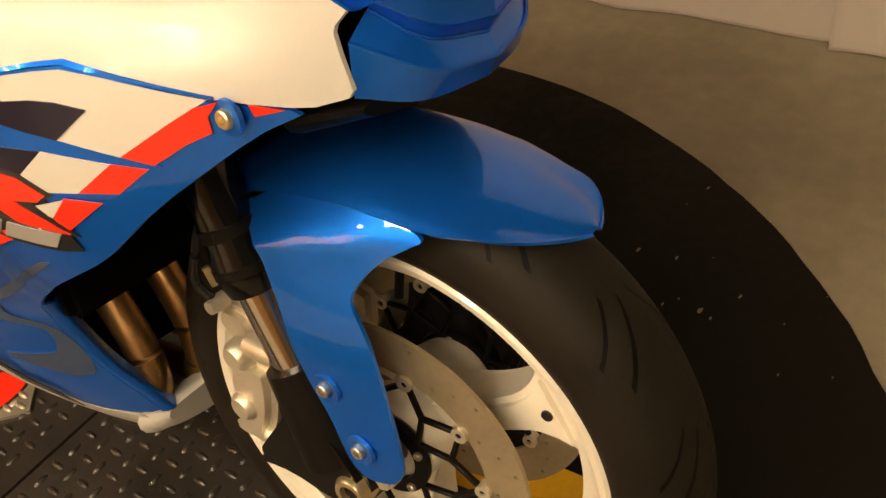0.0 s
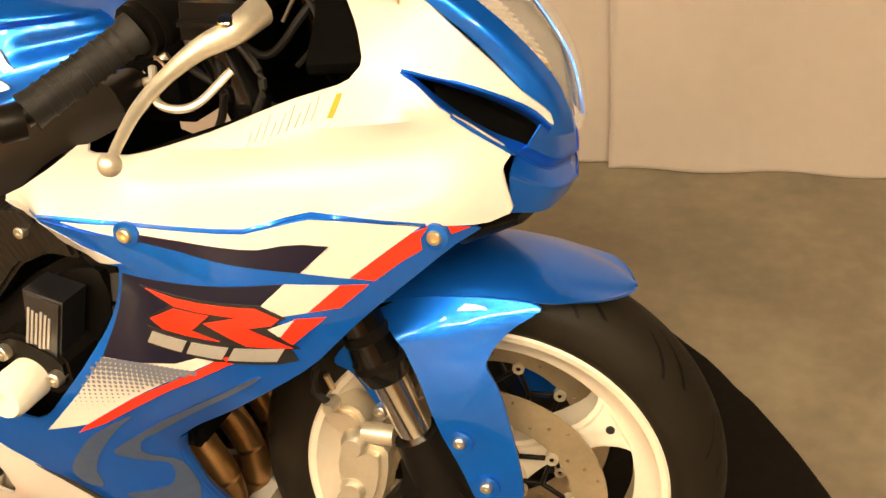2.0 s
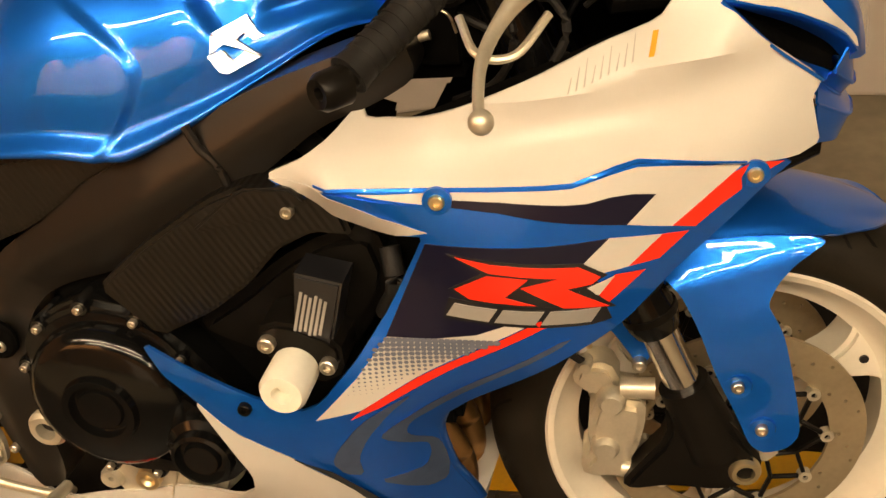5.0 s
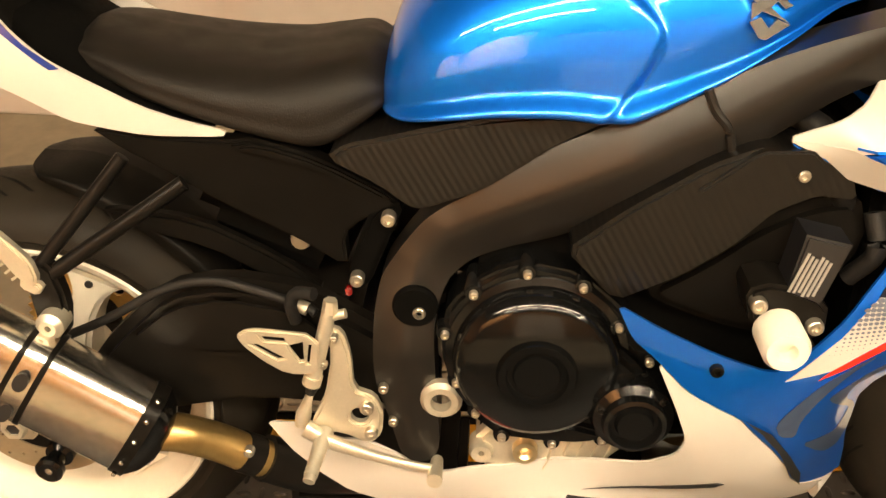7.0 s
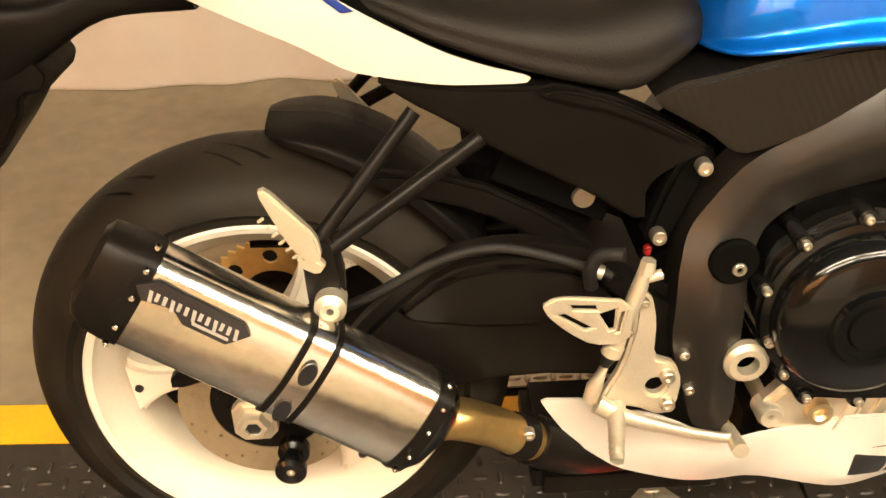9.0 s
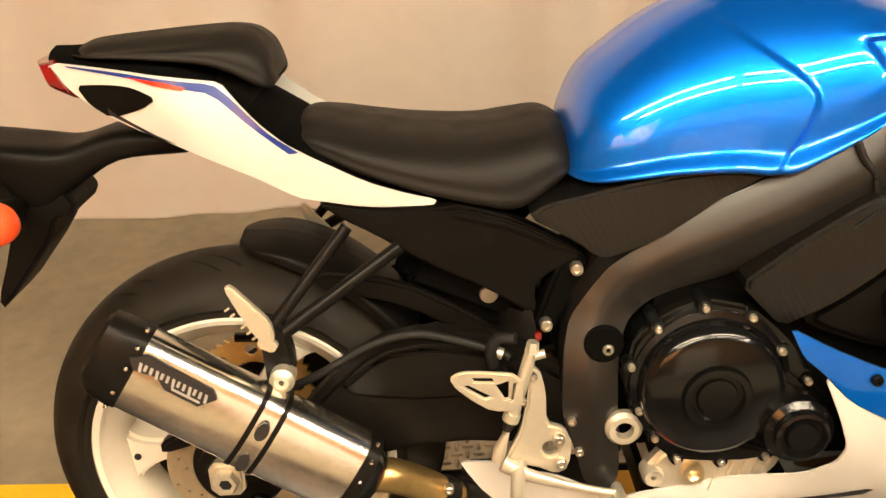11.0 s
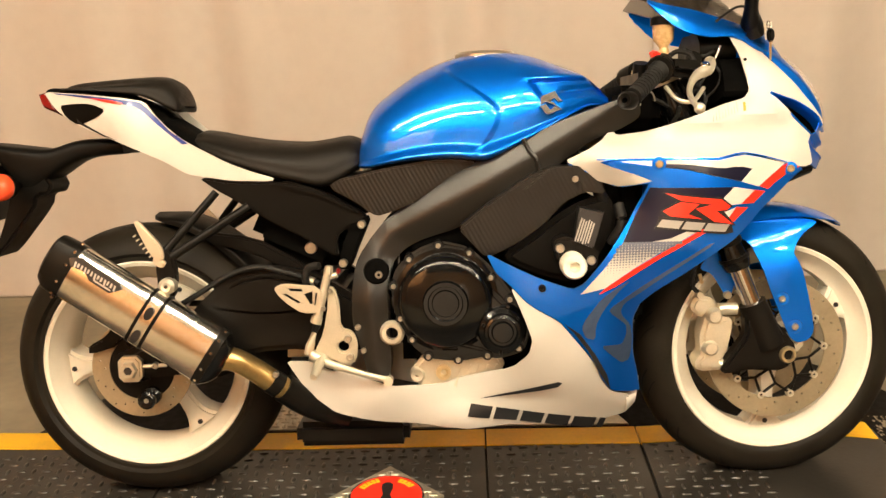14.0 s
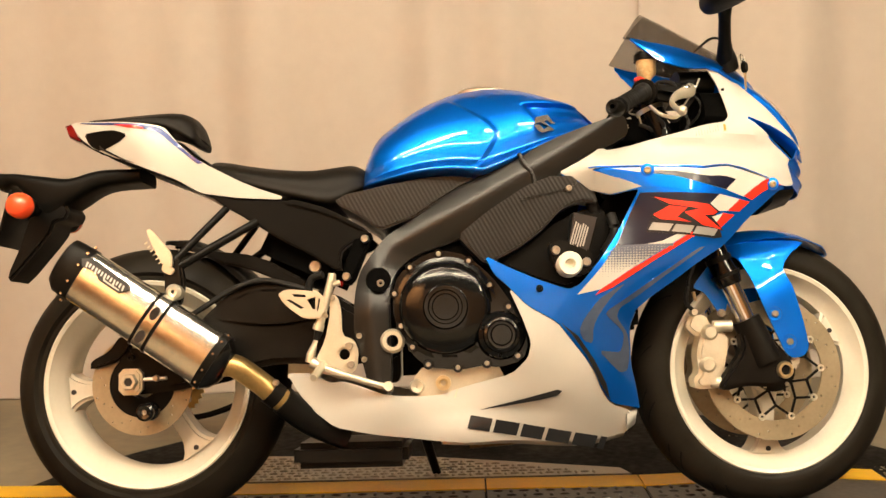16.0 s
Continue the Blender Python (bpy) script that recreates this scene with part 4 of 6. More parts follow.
for v in bm.verts:
    x, y, z = v.co
    s = abs(y)
    if s > 0.07 and z > 0.70:
        t = min(1.0, max(0.0, (z - 0.745) / 0.18))
        edge = 0.745 + 0.055 * math.sin(min(1.0, t * 1.9) * math.pi / 2) - 0.115 * ease(t, 0.45, 1.1)
        d = 0.006 * ease(x, edge, edge + 0.006) * ease(s, 0.07, 0.11) * ease(-x, -0.90, -0.80) + 0.004 * math.exp(-((x - edge) / 0.004) ** 2)
        if x > 0.82:
            zu = 0.896 + 0.03 * (x - 0.90)
            xe = 0.846 + 0.72 * (0.905 - z)
            d += 0.015 * ease(x, xe, xe + 0.014) * ease(zu - z, -0.004, 0.006) * ease(z, zu - 0.085, zu - 0.02) * ease(s, 0.05, 0.08)
            d += 0.010 * math.exp(-((z - 0.872 - 0.10 * (x - 0.95)) / 0.010) ** 2) * ease(x, 0.915, 0.94) * ease(s, 0.04, 0.07)
            d -= 0.005 * math.exp(-((z - zu - 0.008) / 0.007) ** 2) * ease(x, 0.83, 0.88) * ease(s, 0.05, 0.08)
        v.co.y = math.copysign(s - d, y)
tank_tree = BVHTree.FromBMesh(bm)
tank = part("fuel_tank", bm, BLUE, bike, "glossy metallic blue fuel tank")
cap = part("filler_cap", lathe([(0, -0.008), (0.045, -0.008), (0.050, -0.004), (0.062, -0.002), (0.064, 0.004), (0, 0.006)], 40, closed=False, m=pose(0.775, 0, 0.9565, -90)), SATIN, tank, "dark aluminium filler cap")
part("cap_ring", lathe([(0.046, -0.0105), (0.060, -0.0085), (0.066, -0.003), (0.066, 0.004), (0.046, 0.004)], 40, m=pose(0.775, 0, 0.9565, -90)), STEEL, tank, "pale metal ring round the filler cap")
for k in range(7):
    a = 2 * math.pi * k / 7
    ob = bolt(0.775 + 0.052 * math.cos(a), 0.052 * math.sin(a), 0.963, 0.0035, tank, CHROME)
    ob.matrix_basis = pose(0.775 + 0.052 * math.cos(a), 0.052 * math.sin(a), 0.960, -90) @ Matrix.Scale(0.0035, 4)


def TANKF(x, z):
    hit = tank_tree.ray_cast(Vector((x, -0.4, z)), Vector((0, 1, 0)))[0]
    return -hit.y if hit else 0.15



B0, BX, BZ = TANKF(0.905, 0.85), (TANKF(0.922, 0.85) - TANKF(0.888, 0.85)) / 0.034, (TANKF(0.905, 0.865) - TANKF(0.905, 0.835)) / 0.03


def badge_plane(x, z):
    return B0 + 0.004 + BX * (x - 0.905) + BZ * (z - 0.85)


for poly in ([(0.884, 0.862), (0.914, 0.873), (0.924, 0.856), (0.930, 0.852), (0.920, 0.850), (0.912, 0.858), (0.904, 0.853), (0.910, 0.846)], [(0.883, 0.860), (0.882, 0.845), (0.894, 0.851), (0.908, 0.845), (0.926, 0.836), (0.918, 0.842), (0.906, 0.852), (0.893, 0.858)], [(0.880, 0.843), (0.890, 0.828), (0.898, 0.825), (0.926, 0.835), (0.912, 0.842), (0.902, 0.835), (0.893, 0.846)]):
    ob = panel("chrome_badge", poly, badge_plane, BADGE, tank, "angular silver badge", 0.004, 0.003, rounds=0, both=False)

# seats and tail
def seat_row(x, top, low, w):
    return [(x, 0, top), (x, -0.50 * w, top - 0.005), (x, -0.77 * w, top - 0.014), (x, -0.94 * w, 0.70 * top + 0.30 * low - 0.008), (x, -w, 0.3 * top + 0.7 * low), (x, -0.92 * w, low), (x, 0, low)]


part("rider_seat", loft([seat_row(*r) for r in ((0.128, 0.800, 0.785, 0.07), (0.15, 0.814, 0.775, 0.09), (0.19, 0.810, 0.758, 0.108), (0.23, 0.801, 0.742, 0.122), (0.30, 0.789, 0.72, 0.135), (0.38, 0.783, 0.698, 0.14),
     (0.43, 0.788, 0.690, 0.136), (0.475, 0.793, 0.712, 0.122), (0.505, 0.778, 0.732, 0.10), (0.517, 0.76, 0.745, 0.07))], 6, 6), SEATM, bike, "black vinyl rider seat")
part("pillion_seat", loft([seat_row(*r) for r in ((-0.152, 0.918, 0.909, 0.050), (-0.125, 0.926, 0.907, 0.068), (-0.06, 0.931, 0.903, 0.078), (0.02, 0.935, 0.894, 0.084), (0.058, 0.935, 0.882, 0.084), (0.086, 0.929, 0.866, 0.082), (0.106, 0.913, 0.857, 0.075),
     (0.114, 0.892, 0.860, 0.062), (0.117, 0.879, 0.868, 0.042))], 6, 6), SEATM, bike, "black vinyl pillion seat")
part("seat_hump", loft([seat_row(*r) for r in ((0.01, 0.886, 0.82, 0.10), (0.06, 0.868, 0.80, 0.106), (0.09, 0.840, 0.78, 0.108), (0.125, 0.803, 0.76, 0.108), (0.17, 0.785, 0.75, 0.10))], 5, 4), PLASTIC, bike, "black plastic panel between the seats")
part("tail_core", loft([seat_row(*r) for r in ((-0.19, 0.918, 0.895, 0.05), (-0.12, 0.914, 0.845, 0.075), (0.0, 0.895, 0.80, 0.105), (0.10, 0.835, 0.755, 0.115), (0.2, 0.77, 0.72, 0.12), (0.30, 0.725, 0.705, 0.12))], 5, 4), DARK, bike)
TAIL = Surface([(-0.167, 0.906, 0.080), (-0.063, 0.897, 0.115), (0.056, 0.879, 0.125), (0.323, 0.71, 0.135), (0.16, 0.76, 0.145), (0.14, 0.724, 0.135), (-0.026, 0.803, 0.112), (-0.12, 0.84, 0.085), (0.0, 0.85, 0.138), (0.25, 0.73, 0.146), (0.1, 0.80, 0.146)])
tail = panel("tail_fairing", [(-0.180, 0.908), (-0.063, 0.897), (0.012, 0.887), (0.056, 0.879), (0.077, 0.853), (0.101, 0.828), (0.133, 0.8), (0.166, 0.78), (0.231, 0.745), (0.28, 0.725),
      (0.323, 0.711), (0.318, 0.704), (0.229, 0.709), (0.179, 0.717), (0.141, 0.724), (0.089, 0.755), (0.039, 0.776), (-0.026, 0.803), (-0.072, 0.821), (-0.117, 0.842), (-0.15, 0.868)],
      TAIL, WHITE, bike, "glossy white tail fairing", rounds=1, cut=0.15)
decal("dark_inlet", [(-0.141, 0.877), (-0.110, 0.879), (-0.078, 0.879), (-0.055, 0.876), (-0.025, 0.863), (-0.05, 0.848), (-0.099, 0.833), (-0.127, 0.850)], PLASTIC, tail, 0.0015, 1, "black tail inlet", TAIL)
decal("dark_seam", [(-0.110, 0.858), (-0.095, 0.842), (-0.04, 0.812), (-0.012, 0.800), (-0.04, 0.808), (-0.10, 0.838)], BLACKD, tail, 0.0015, 0, "", TAIL)
decal("blue_stripe", [(-0.150, 0.9035), (-0.065, 0.8945), (-0.007, 0.8865), (0.037, 0.8795), (0.050, 0.875), (0.067, 0.861), (0.113, 0.8155), (0.150, 0.7885), (0.138, 0.787), (0.083, 0.832), (0.054, 0.858), (0.038, 0.868), (-0.007, 0.879), (-0.065, 0.8895), (-0.146, 0.901)], DEEPB, tail, 0.0015, 0, "deep blue tail stripe", TAIL)
decal("red_stripe", [(-0.064, 0.8905), (-0.014, 0.884), (0.015, 0.8765), (0.010, 0.873), (-0.028, 0.8805)], RED, tail, 0.0026, 0, "", TAIL)
part("tail_lamp", loft([[(-0.205, 0, 0.905), (-0.203, -0.04, 0.904), (-0.188, -0.072, 0.900), (-0.178, -0.07, 0.872), (-0.176, 0, 0.868)], [(-0.185, 0, 0.905), (-0.183, -0.04, 0.905), (-0.172, -0.078, 0.902), (-0.148, -0.078, 0.860), (-0.145, 0, 0.855)]], 4, 3), TAILRED, bike, "dark red tail lamp")


# ---- frame, covers, engine ----
cover = part("subframe_cover", slab([(0.16, 0.718), (0.234, 0.705), (0.329, 0.70), (0.35, 0.704), (0.424, 0.681), (0.520, 0.625), (0.5, 0.612), (0.47, 0.600), (0.449, 0.581), (0.451, 0.535), (0.386, 0.579),
     (0.305, 0.622), (0.232, 0.67), (0.2, 0.688)], -0.138, -0.108, 0.010), PLASTIC, bike, "satin black subframe cover")
part("subframe_cover", cover.data, None, bike, "satin black subframe cover").scale = (1, -1, 1)
part("cover_ridge", slab([(0.32, 0.695), (0.36, 0.699), (0.43, 0.676), (0.515, 0.628), (0.49, 0.632), (0.42, 0.668)], -0.146, -0.136, 0.003), PLASTIC, cover)
part("carbon_side_cover", slab([(0.438, 0.690), (0.465, 0.707), (0.500, 0.713), (0.554, 0.725), (0.64, 0.738), (0.70, 0.740), (0.755, 0.732), (0.70, 0.705), (0.662, 0.682), (0.612, 0.650), (0.548, 0.627), (0.53, 0.630), (0.50, 0.655)], -0.165, 0.165, 0.012), TWILL, bike, "black twill-patterned side cover")
SPAR = [np.array(p) for p in ((1.06, 0.855), (0.965, 0.797), (0.88, 0.748), (0.79, 0.700), (0.70, 0.655), (0.63, 0.622), (0.575, 0.592), (0.540, 0.555), (0.524, 0.500), (0.520, 0.440), (0.522, 0.380), (0.530, 0.28))]


def spar(x, z):
    """Half-width of the frame spar: two facets that meet in a ridge along its length."""
    best, side_of = 9.0, 1.0
    for a, b in zip(SPAR, SPAR[1:]):
        ab, ap = b - a, np.array((x, z)) - a
        t = min(1.0, max(0.0, float(ap @ ab / (ab @ ab))))
        d = float(np.hypot(*(ap - t * ab)))
        if d < best:
            best, side_of = d, 1.0 if ab[0] * ap[1] - ab[1] * ap[0] < 0 else -1.0
    d = math.sqrt(best * best + 0.004 ** 2) - 0.004
    return 0.196 - (0.42 if side_of > 0 else 0.30) * d - 6.0 * max(0, best - 0.030) ** 2 - 0.17 * max(0.0, min(0.20, 0.78 - x)) * ease(z, 0.44, 0.58)


frame_ob = panel("main_frame", [(1.075, 0.858), (1.03, 0.848), (0.93, 0.815), (0.858, 0.782), (0.76, 0.737), (0.662, 0.688), (0.614, 0.650), (0.553, 0.615), (0.523, 0.580), (0.493, 0.537), (0.483, 0.488), (0.48, 0.404),
     (0.498, 0.346), (0.512, 0.288), (0.561, 0.286), (0.557, 0.402), (0.556, 0.484), (0.57, 0.532), (0.60, 0.56), (0.64, 0.578), (0.706, 0.596), (0.825, 0.658), (0.88, 0.697), (0.933, 0.735), (0.985, 0.772), (1.04, 0.790), (1.085, 0.815)],
     spar, FRAMEM, bike, "satin black painted aluminium frame spar", thick=0.055, step=0.009, rounds=2)
# near-black box added to keep the gap between tank and spar dark
part("steering_head", box(1.085, 0, 0.835, 0.10, 0.27, 0.09, 0.02), DARK, frame_ob)
part("weld_seam", tube([(0.845, -0.192, 0.778), (0.855, -0.194, 0.755), (0.87, -0.194, 0.735), (0.878, -0.192, 0.700)], 0.005, 8), FRAMEM, frame_ob)
# raised near-black disc standing in for the shade inside a bolt hole
part("frame_recess", lathe([(0, -0.004), (0.024, -0.004), (0.027, -0.001), (0.027, 0.004), (0, 0.004)], 28, closed=False, m=pose(0.536, -0.190, 0.515)), DARK, frame_ob)
bolt(0.541, -0.191, 0.508, 0.0095, frame_ob)
part("pivot_nut", lathe([(0.013, -0.010), (0.021, -0.010), (0.026, -0.004), (0.026, 0.006), (0.013, 0.006)], 24, m=pose(0.564, -0.192, 0.385)), ALU, frame_ob, "bare aluminium pivot nut")
for x, y, z, r in ((0.505, -0.150, 0.609, 0.0105), (0.463, -0.150, 0.528, 0.0105), (0.472, -0.132, 0.553, 0.008)):
    bolt(x, y, z, r, frame_ob)
part("seat_bracket", slab([(0.485, 0.62), (0.525, 0.625), (0.50, 0.57), (0.475, 0.51), (0.448, 0.515), (0.46, 0.56)], -0.142, -0.10, 0.006), DARK, frame_ob)

# ribbed side cover in front of the engine
cov = part("engine_side_cover", slab([(0.706, 0.602), (0.775, 0.655), (0.854, 0.704), (0.90, 0.722), (0.949, 0.722), (0.995, 0.701), (1.006, 0.664), (0.965, 0.668), (0.925, 0.650), (0.885, 0.608), (0.835, 0.572), (0.764, 0.538)], -0.215, -0.15, 0.009, cut=0.12), TWILL, bike, "black twill-patterned engine side cover")
part("cover_lower", slab([(0.80, 0.545), (0.86, 0.582), (0.91, 0.622), (0.965, 0.652), (1.02, 0.660), (1.035, 0.60), (0.99, 0.525), (0.945, 0.478), (0.88, 0.495), (0.81, 0.525)], -0.195, -0.14, 0.012), PLASTIC, cov)
bolt(0.945, -0.219, 0.695, 0.008, cov)
bracket = part("slider_bracket", slab([(0.895, 0.575), (0.925, 0.585), (0.985, 0.56), (0.985, 0.52), (0.955, 0.505), (0.905, 0.53)], -0.250, -0.19, 0.005), SATIN, bike)
part("crash_slider", lathe([(0, -0.030), (0.009, -0.030), (0.011, -0.045), (0.0215, -0.045), (0.0255, -0.038), (0.0255, 0.004), (0, 0.004)], 32, closed=False, m=pose(0.933, -0.253, 0.529, 0, 0, 0)), NYLON, bike, "white nylon crash slider")
bolt(0.909, -0.253, 0.561, 0.011, bracket)
bolt(0.971, -0.253, 0.535, 0.011, bracket)
lab = part("label_plate", slab([(0.950, 0.640), (0.998, 0.628), (0.975, 0.552), (0.937, 0.566)], -0.247, -0.20, 0.003, 0), BLACKD, bike, "black warning label with pale print")
for k in range(6):
    x0, z0 = 0.957 + 0.005 * k, 0.632 - 0.0015 * k
    part("print_bar", box(x0 - 0.010, -0.2475, z0 - 0.036, 0.0030, 0.001, 0.050 - 0.004 * (k % 3), 0, pose(0, 0, 0, 0, 18, 0)), SILVERD, lab)

part("cover_fold", slab([(0.835, 0.672), (0.900, 0.722), (0.952, 0.722), (0.968, 0.706), (0.925, 0.688)], -0.222, -0.205, 0.007, cut=0.1), TWILL, cov)

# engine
# core blocks close the see-through; shade between parts is in their colour
engine = part("engine_block", box(0.79, 0, 0.46, 0.42, 0.30, 0.36, 0.03), DARK, bike, "engine block, near-black to carry deep shade")
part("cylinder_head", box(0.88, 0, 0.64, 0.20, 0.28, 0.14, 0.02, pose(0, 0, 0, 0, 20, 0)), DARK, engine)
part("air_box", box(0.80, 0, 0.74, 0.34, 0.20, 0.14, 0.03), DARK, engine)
part("clutch_case", slab([(0.566, 0.481), (0.575, 0.521), (0.621, 0.56), (0.668, 0.576), (0.728, 0.562), (0.778, 0.515), (0.811, 0.468), (0.845, 0.417), (0.851, 0.371), (0.837, 0.337), (0.786, 0.323), (0.756, 0.329), (0.706, 0.32), (0.635, 0.328), (0.601, 0.359), (0.587, 0.394), (0.567, 0.435)], -0.196, -0.10, 0.006), GLOSSB, engine)
cc = part("clutch_cover", lathe([(0, -0.034), (0.026, -0.034), (0.028, -0.030), (0.034, -0.030), (0.036, -0.038), (0.044, -0.038), (0.047, -0.030), (0.080, -0.026), (0.092, -0.020), (0.098, -0.008), (0.099, 0.004), (0.108, 0.006), (0.110, 0.02), (0, 0.02)], 64, closed=False, m=pose(0.678, -0.205, 0.452)), GLOSSB, engine, "gloss black clutch cover")
part("cover_arm", slab([(0.70, 0.50), (0.745, 0.50), (0.80, 0.45), (0.828, 0.405), (0.80, 0.36), (0.755, 0.36), (0.735, 0.375)], -0.220, -0.18, 0.010), GLOSSB, engine)
part("pump_cover", lathe([(0, -0.026), (0.020, -0.026), (0.023, -0.019), (0.028, -0.019), (0.031, -0.028), (0.036, -0.026), (0.038, -0.016), (0.047, -0.010), (0.050, 0.0), (0.052, 0.02), (0, 0.02)], 40, closed=False, m=pose(0.792, -0.222, 0.391)), GLOSSB, engine, "gloss black pump cover")
part("lower_cover", slab([(0.635, 0.375), (0.70, 0.362), (0.765, 0.345), (0.745, 0.328), (0.66, 0.332)], -0.206, -0.18, 0.005), GLOSSB, engine)
part("cast_tab", slab([(0.668, 0.3535), (0.700, 0.3525), (0.699, 0.347), (0.668, 0.348)], -0.2085, -0.20, 0.001, 0), SATIN, engine)
for x, z in ((0.605, 0.539), (0.666, 0.566), (0.729, 0.549), (0.772, 0.497), (0.81, 0.45), (0.826, 0.347), (0.761, 0.333), (0.70, 0.326), (0.638, 0.334), (0.606, 0.371), (0.583, 0.416), (0.571, 0.484)):
    part("bolt_lug", lathe([(0, -0.004), (0.0095, -0.004), (0.011, 0.0), (0.011, 0.05), (0, 0.05)], 16, closed=False, m=pose(x, -0.196, z)), GLOSSB, engine)
    bolt(x, -0.203, z, 0.0062, engine)
for a in (40, 160, 265):
    bolt(0.792 + 0.041 * math.cos(radians(a)), -0.236, 0.391 + 0.041 * math.sin(radians(a)), 0.0045, engine, SATIN)
sump = part("engine_sump", slab([(0.600, 0.30), (0.628, 0.332), (0.685, 0.325), (0.785, 0.33), (0.80, 0.30), (0.75, 0.25), (0.62, 0.25)], -0.172, 0.14, 0.008), ALU, bike, "bare cast aluminium sump")
part("filler_plug", lathe([(0.006, -0.006), (0.010, -0.010), (0.016, -0.010), (0.017, 0.01), (0.006, 0.01)], 20, m=pose(0.668, -0.174, 0.294)), BRASS, sump)
part("drain_boss", lathe([(0.004, -0.010), (0.013, -0.012), (0.016, -0.006), (0.016, 0.02), (0.004, 0.02)], 20, m=pose(0.612, -0.168, 0.288)), ALU, sump)
for k in range(5):
    part("sump_rib", box(0.70 + 0.018 * k, -0.173, 0.285, 0.004, 0.008, 0.05, 0.001, pose(0, 0, 0, 0, 20, 0)), ALU, sump)
part("oil_pan", box(0.72, 0, 0.21, 0.22, 0.24, 0.09, 0.02), SATIN, bike)
# near-black boxes that also darken the opening above the header pipes
part("radiator", box(1.062, 0, 0.545, 0.05, 0.36, 0.30, 0.01), DARK, bike, "radiator, near-black to carry deep shade")
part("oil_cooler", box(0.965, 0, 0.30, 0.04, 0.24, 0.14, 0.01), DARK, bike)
for k in range(4):
    y = -0.105 + 0.07 * k
    pipe = part("exhaust_header", tube([(0.90, y, 0.47), (0.96, y, 0.425), (1.005, y, 0.385), (1.036, y, 0.338), (1.058, y, 0.290), (1.060, y, 0.245), (1.035, y * 0.95, 0.208), (0.97, y * 0.8, 0.186), (0.72, y * 0.5 - 0.02, 0.165)], 0.0205, 16, 8), HEADER, bike, "heat-browned exhaust header pipe")
    part("header_collar", tube([(1.004, y, 0.386), (1.014, y, 0.373)], 0.0245, 16, smooth=False), TITAN, pipe, "bright collar on the pipe")
part("coolant_hose", tube([(1.02, -0.15, 0.62), (1.0, -0.18, 0.66), (0.98, -0.17, 0.72), (0.93, -0.12, 0.74)], 0.014, 10), GRIPM, bike)
part("side_hose", tube([(1.035, -0.19, 0.64), (1.04, -0.205, 0.60), (1.02, -0.19, 0.56)], 0.011, 10), GRIPM, bike)

# ---- wheels ----
def wheel(name, cx, cz, r_tyre, w, rim_w, angles, label, cy=0.0, full=0.8):
    h, r = rim_w / 2, 0.231
    rim = part(name, lathe([(r, -h), (r - 0.004, -h - 0.004), (r - 0.012, -h - 0.001), (r - 0.018, -h + 0.010), (r - 0.034, -h + 0.026), (r - 0.044, -h * 0.42), (r - 0.046, 0), (r - 0.044, h * 0.42), (r - 0.034, h - 0.026), (r - 0.018, h - 0.010), (r - 0.012, h + 0.001),
                            (r - 0.004, h + 0.004), (r, h), (r - 0.012, h - 0.02), (r - 0.03, 0), (r - 0.012, -h + 0.02)], 120), WHEELW, bike, label)
    rim.location = (cx, cy, cz)
    part("hub", lathe([(0.018, -0.06), (0.045, -0.06), (0.052, -0.035), (0.052, 0.035), (0.045, 0.06), (0.018, 0.06)], 32), WHEELW, rim)
    prof, half = [], w / 2
    for k in range(33):
        a = math.pi * (k / 32 - 0.5)
        prof.append((r + 0.002 + (r_tyre - r - 0.002) * max(0.0, math.cos(a)) ** full, half * math.copysign(abs(math.sin(a)) ** 1.0, math.sin(a))))
    prof = [(r - 0.006, -h + 0.004)] + [(p, max(-h - 0.004, min(h + 0.004, y)) if p < r + 0.012 else y) for p, y in prof] + [(r - 0.006, h - 0.004)]
    part("tyre", lathe(prof, 120), TYREM, rim, "black sport tyre with curved tread grooves")
    for a in angles:
        sp = slab([(0.035, -0.034), (0.07, -0.022), (0.11, -0.0175), (0.15, -0.021), (0.175, -0.034), (0.192, -0.058), (0.192, 0.058), (0.175, 0.034), (0.15, 0.021), (0.11, 0.0175), (0.07, 0.022), (0.035, 0.034)], -0.030, 0.030, 0.011)
        for v in sp.verts:
            v.co.y *= 1 + (0.35 if rim_w > 0.12 else 0.0) * ease(v.co.x, 0.09, 0.19)
        sp.transform(pose(0, 0, 0, 0, -a, 0))
        spoke = part("spoke", sp, WHEELW, rim)
        part("spoke_hole", lathe([(0, -0.0010), (0.0055, -0.0010), (0.0058, 0.001), (0, 0.001)], 14, closed=False, m=pose(0, 0, 0, 0, -a, 0) @ pose(0.176, -0.031 * (1.35 if rim_w > 0.12 else 1.0), 0)), BLACKD, spoke)
    a = radians(angles[0] + 62)
    part("valve", tube([(0.188 * math.cos(a), -0.012, 0.188 * math.sin(a)), (0.155 * math.cos(a), -0.02, 0.155 * math.sin(a))], 0.0045, 8, smooth=False), PLASTIC, rim)
    return rim


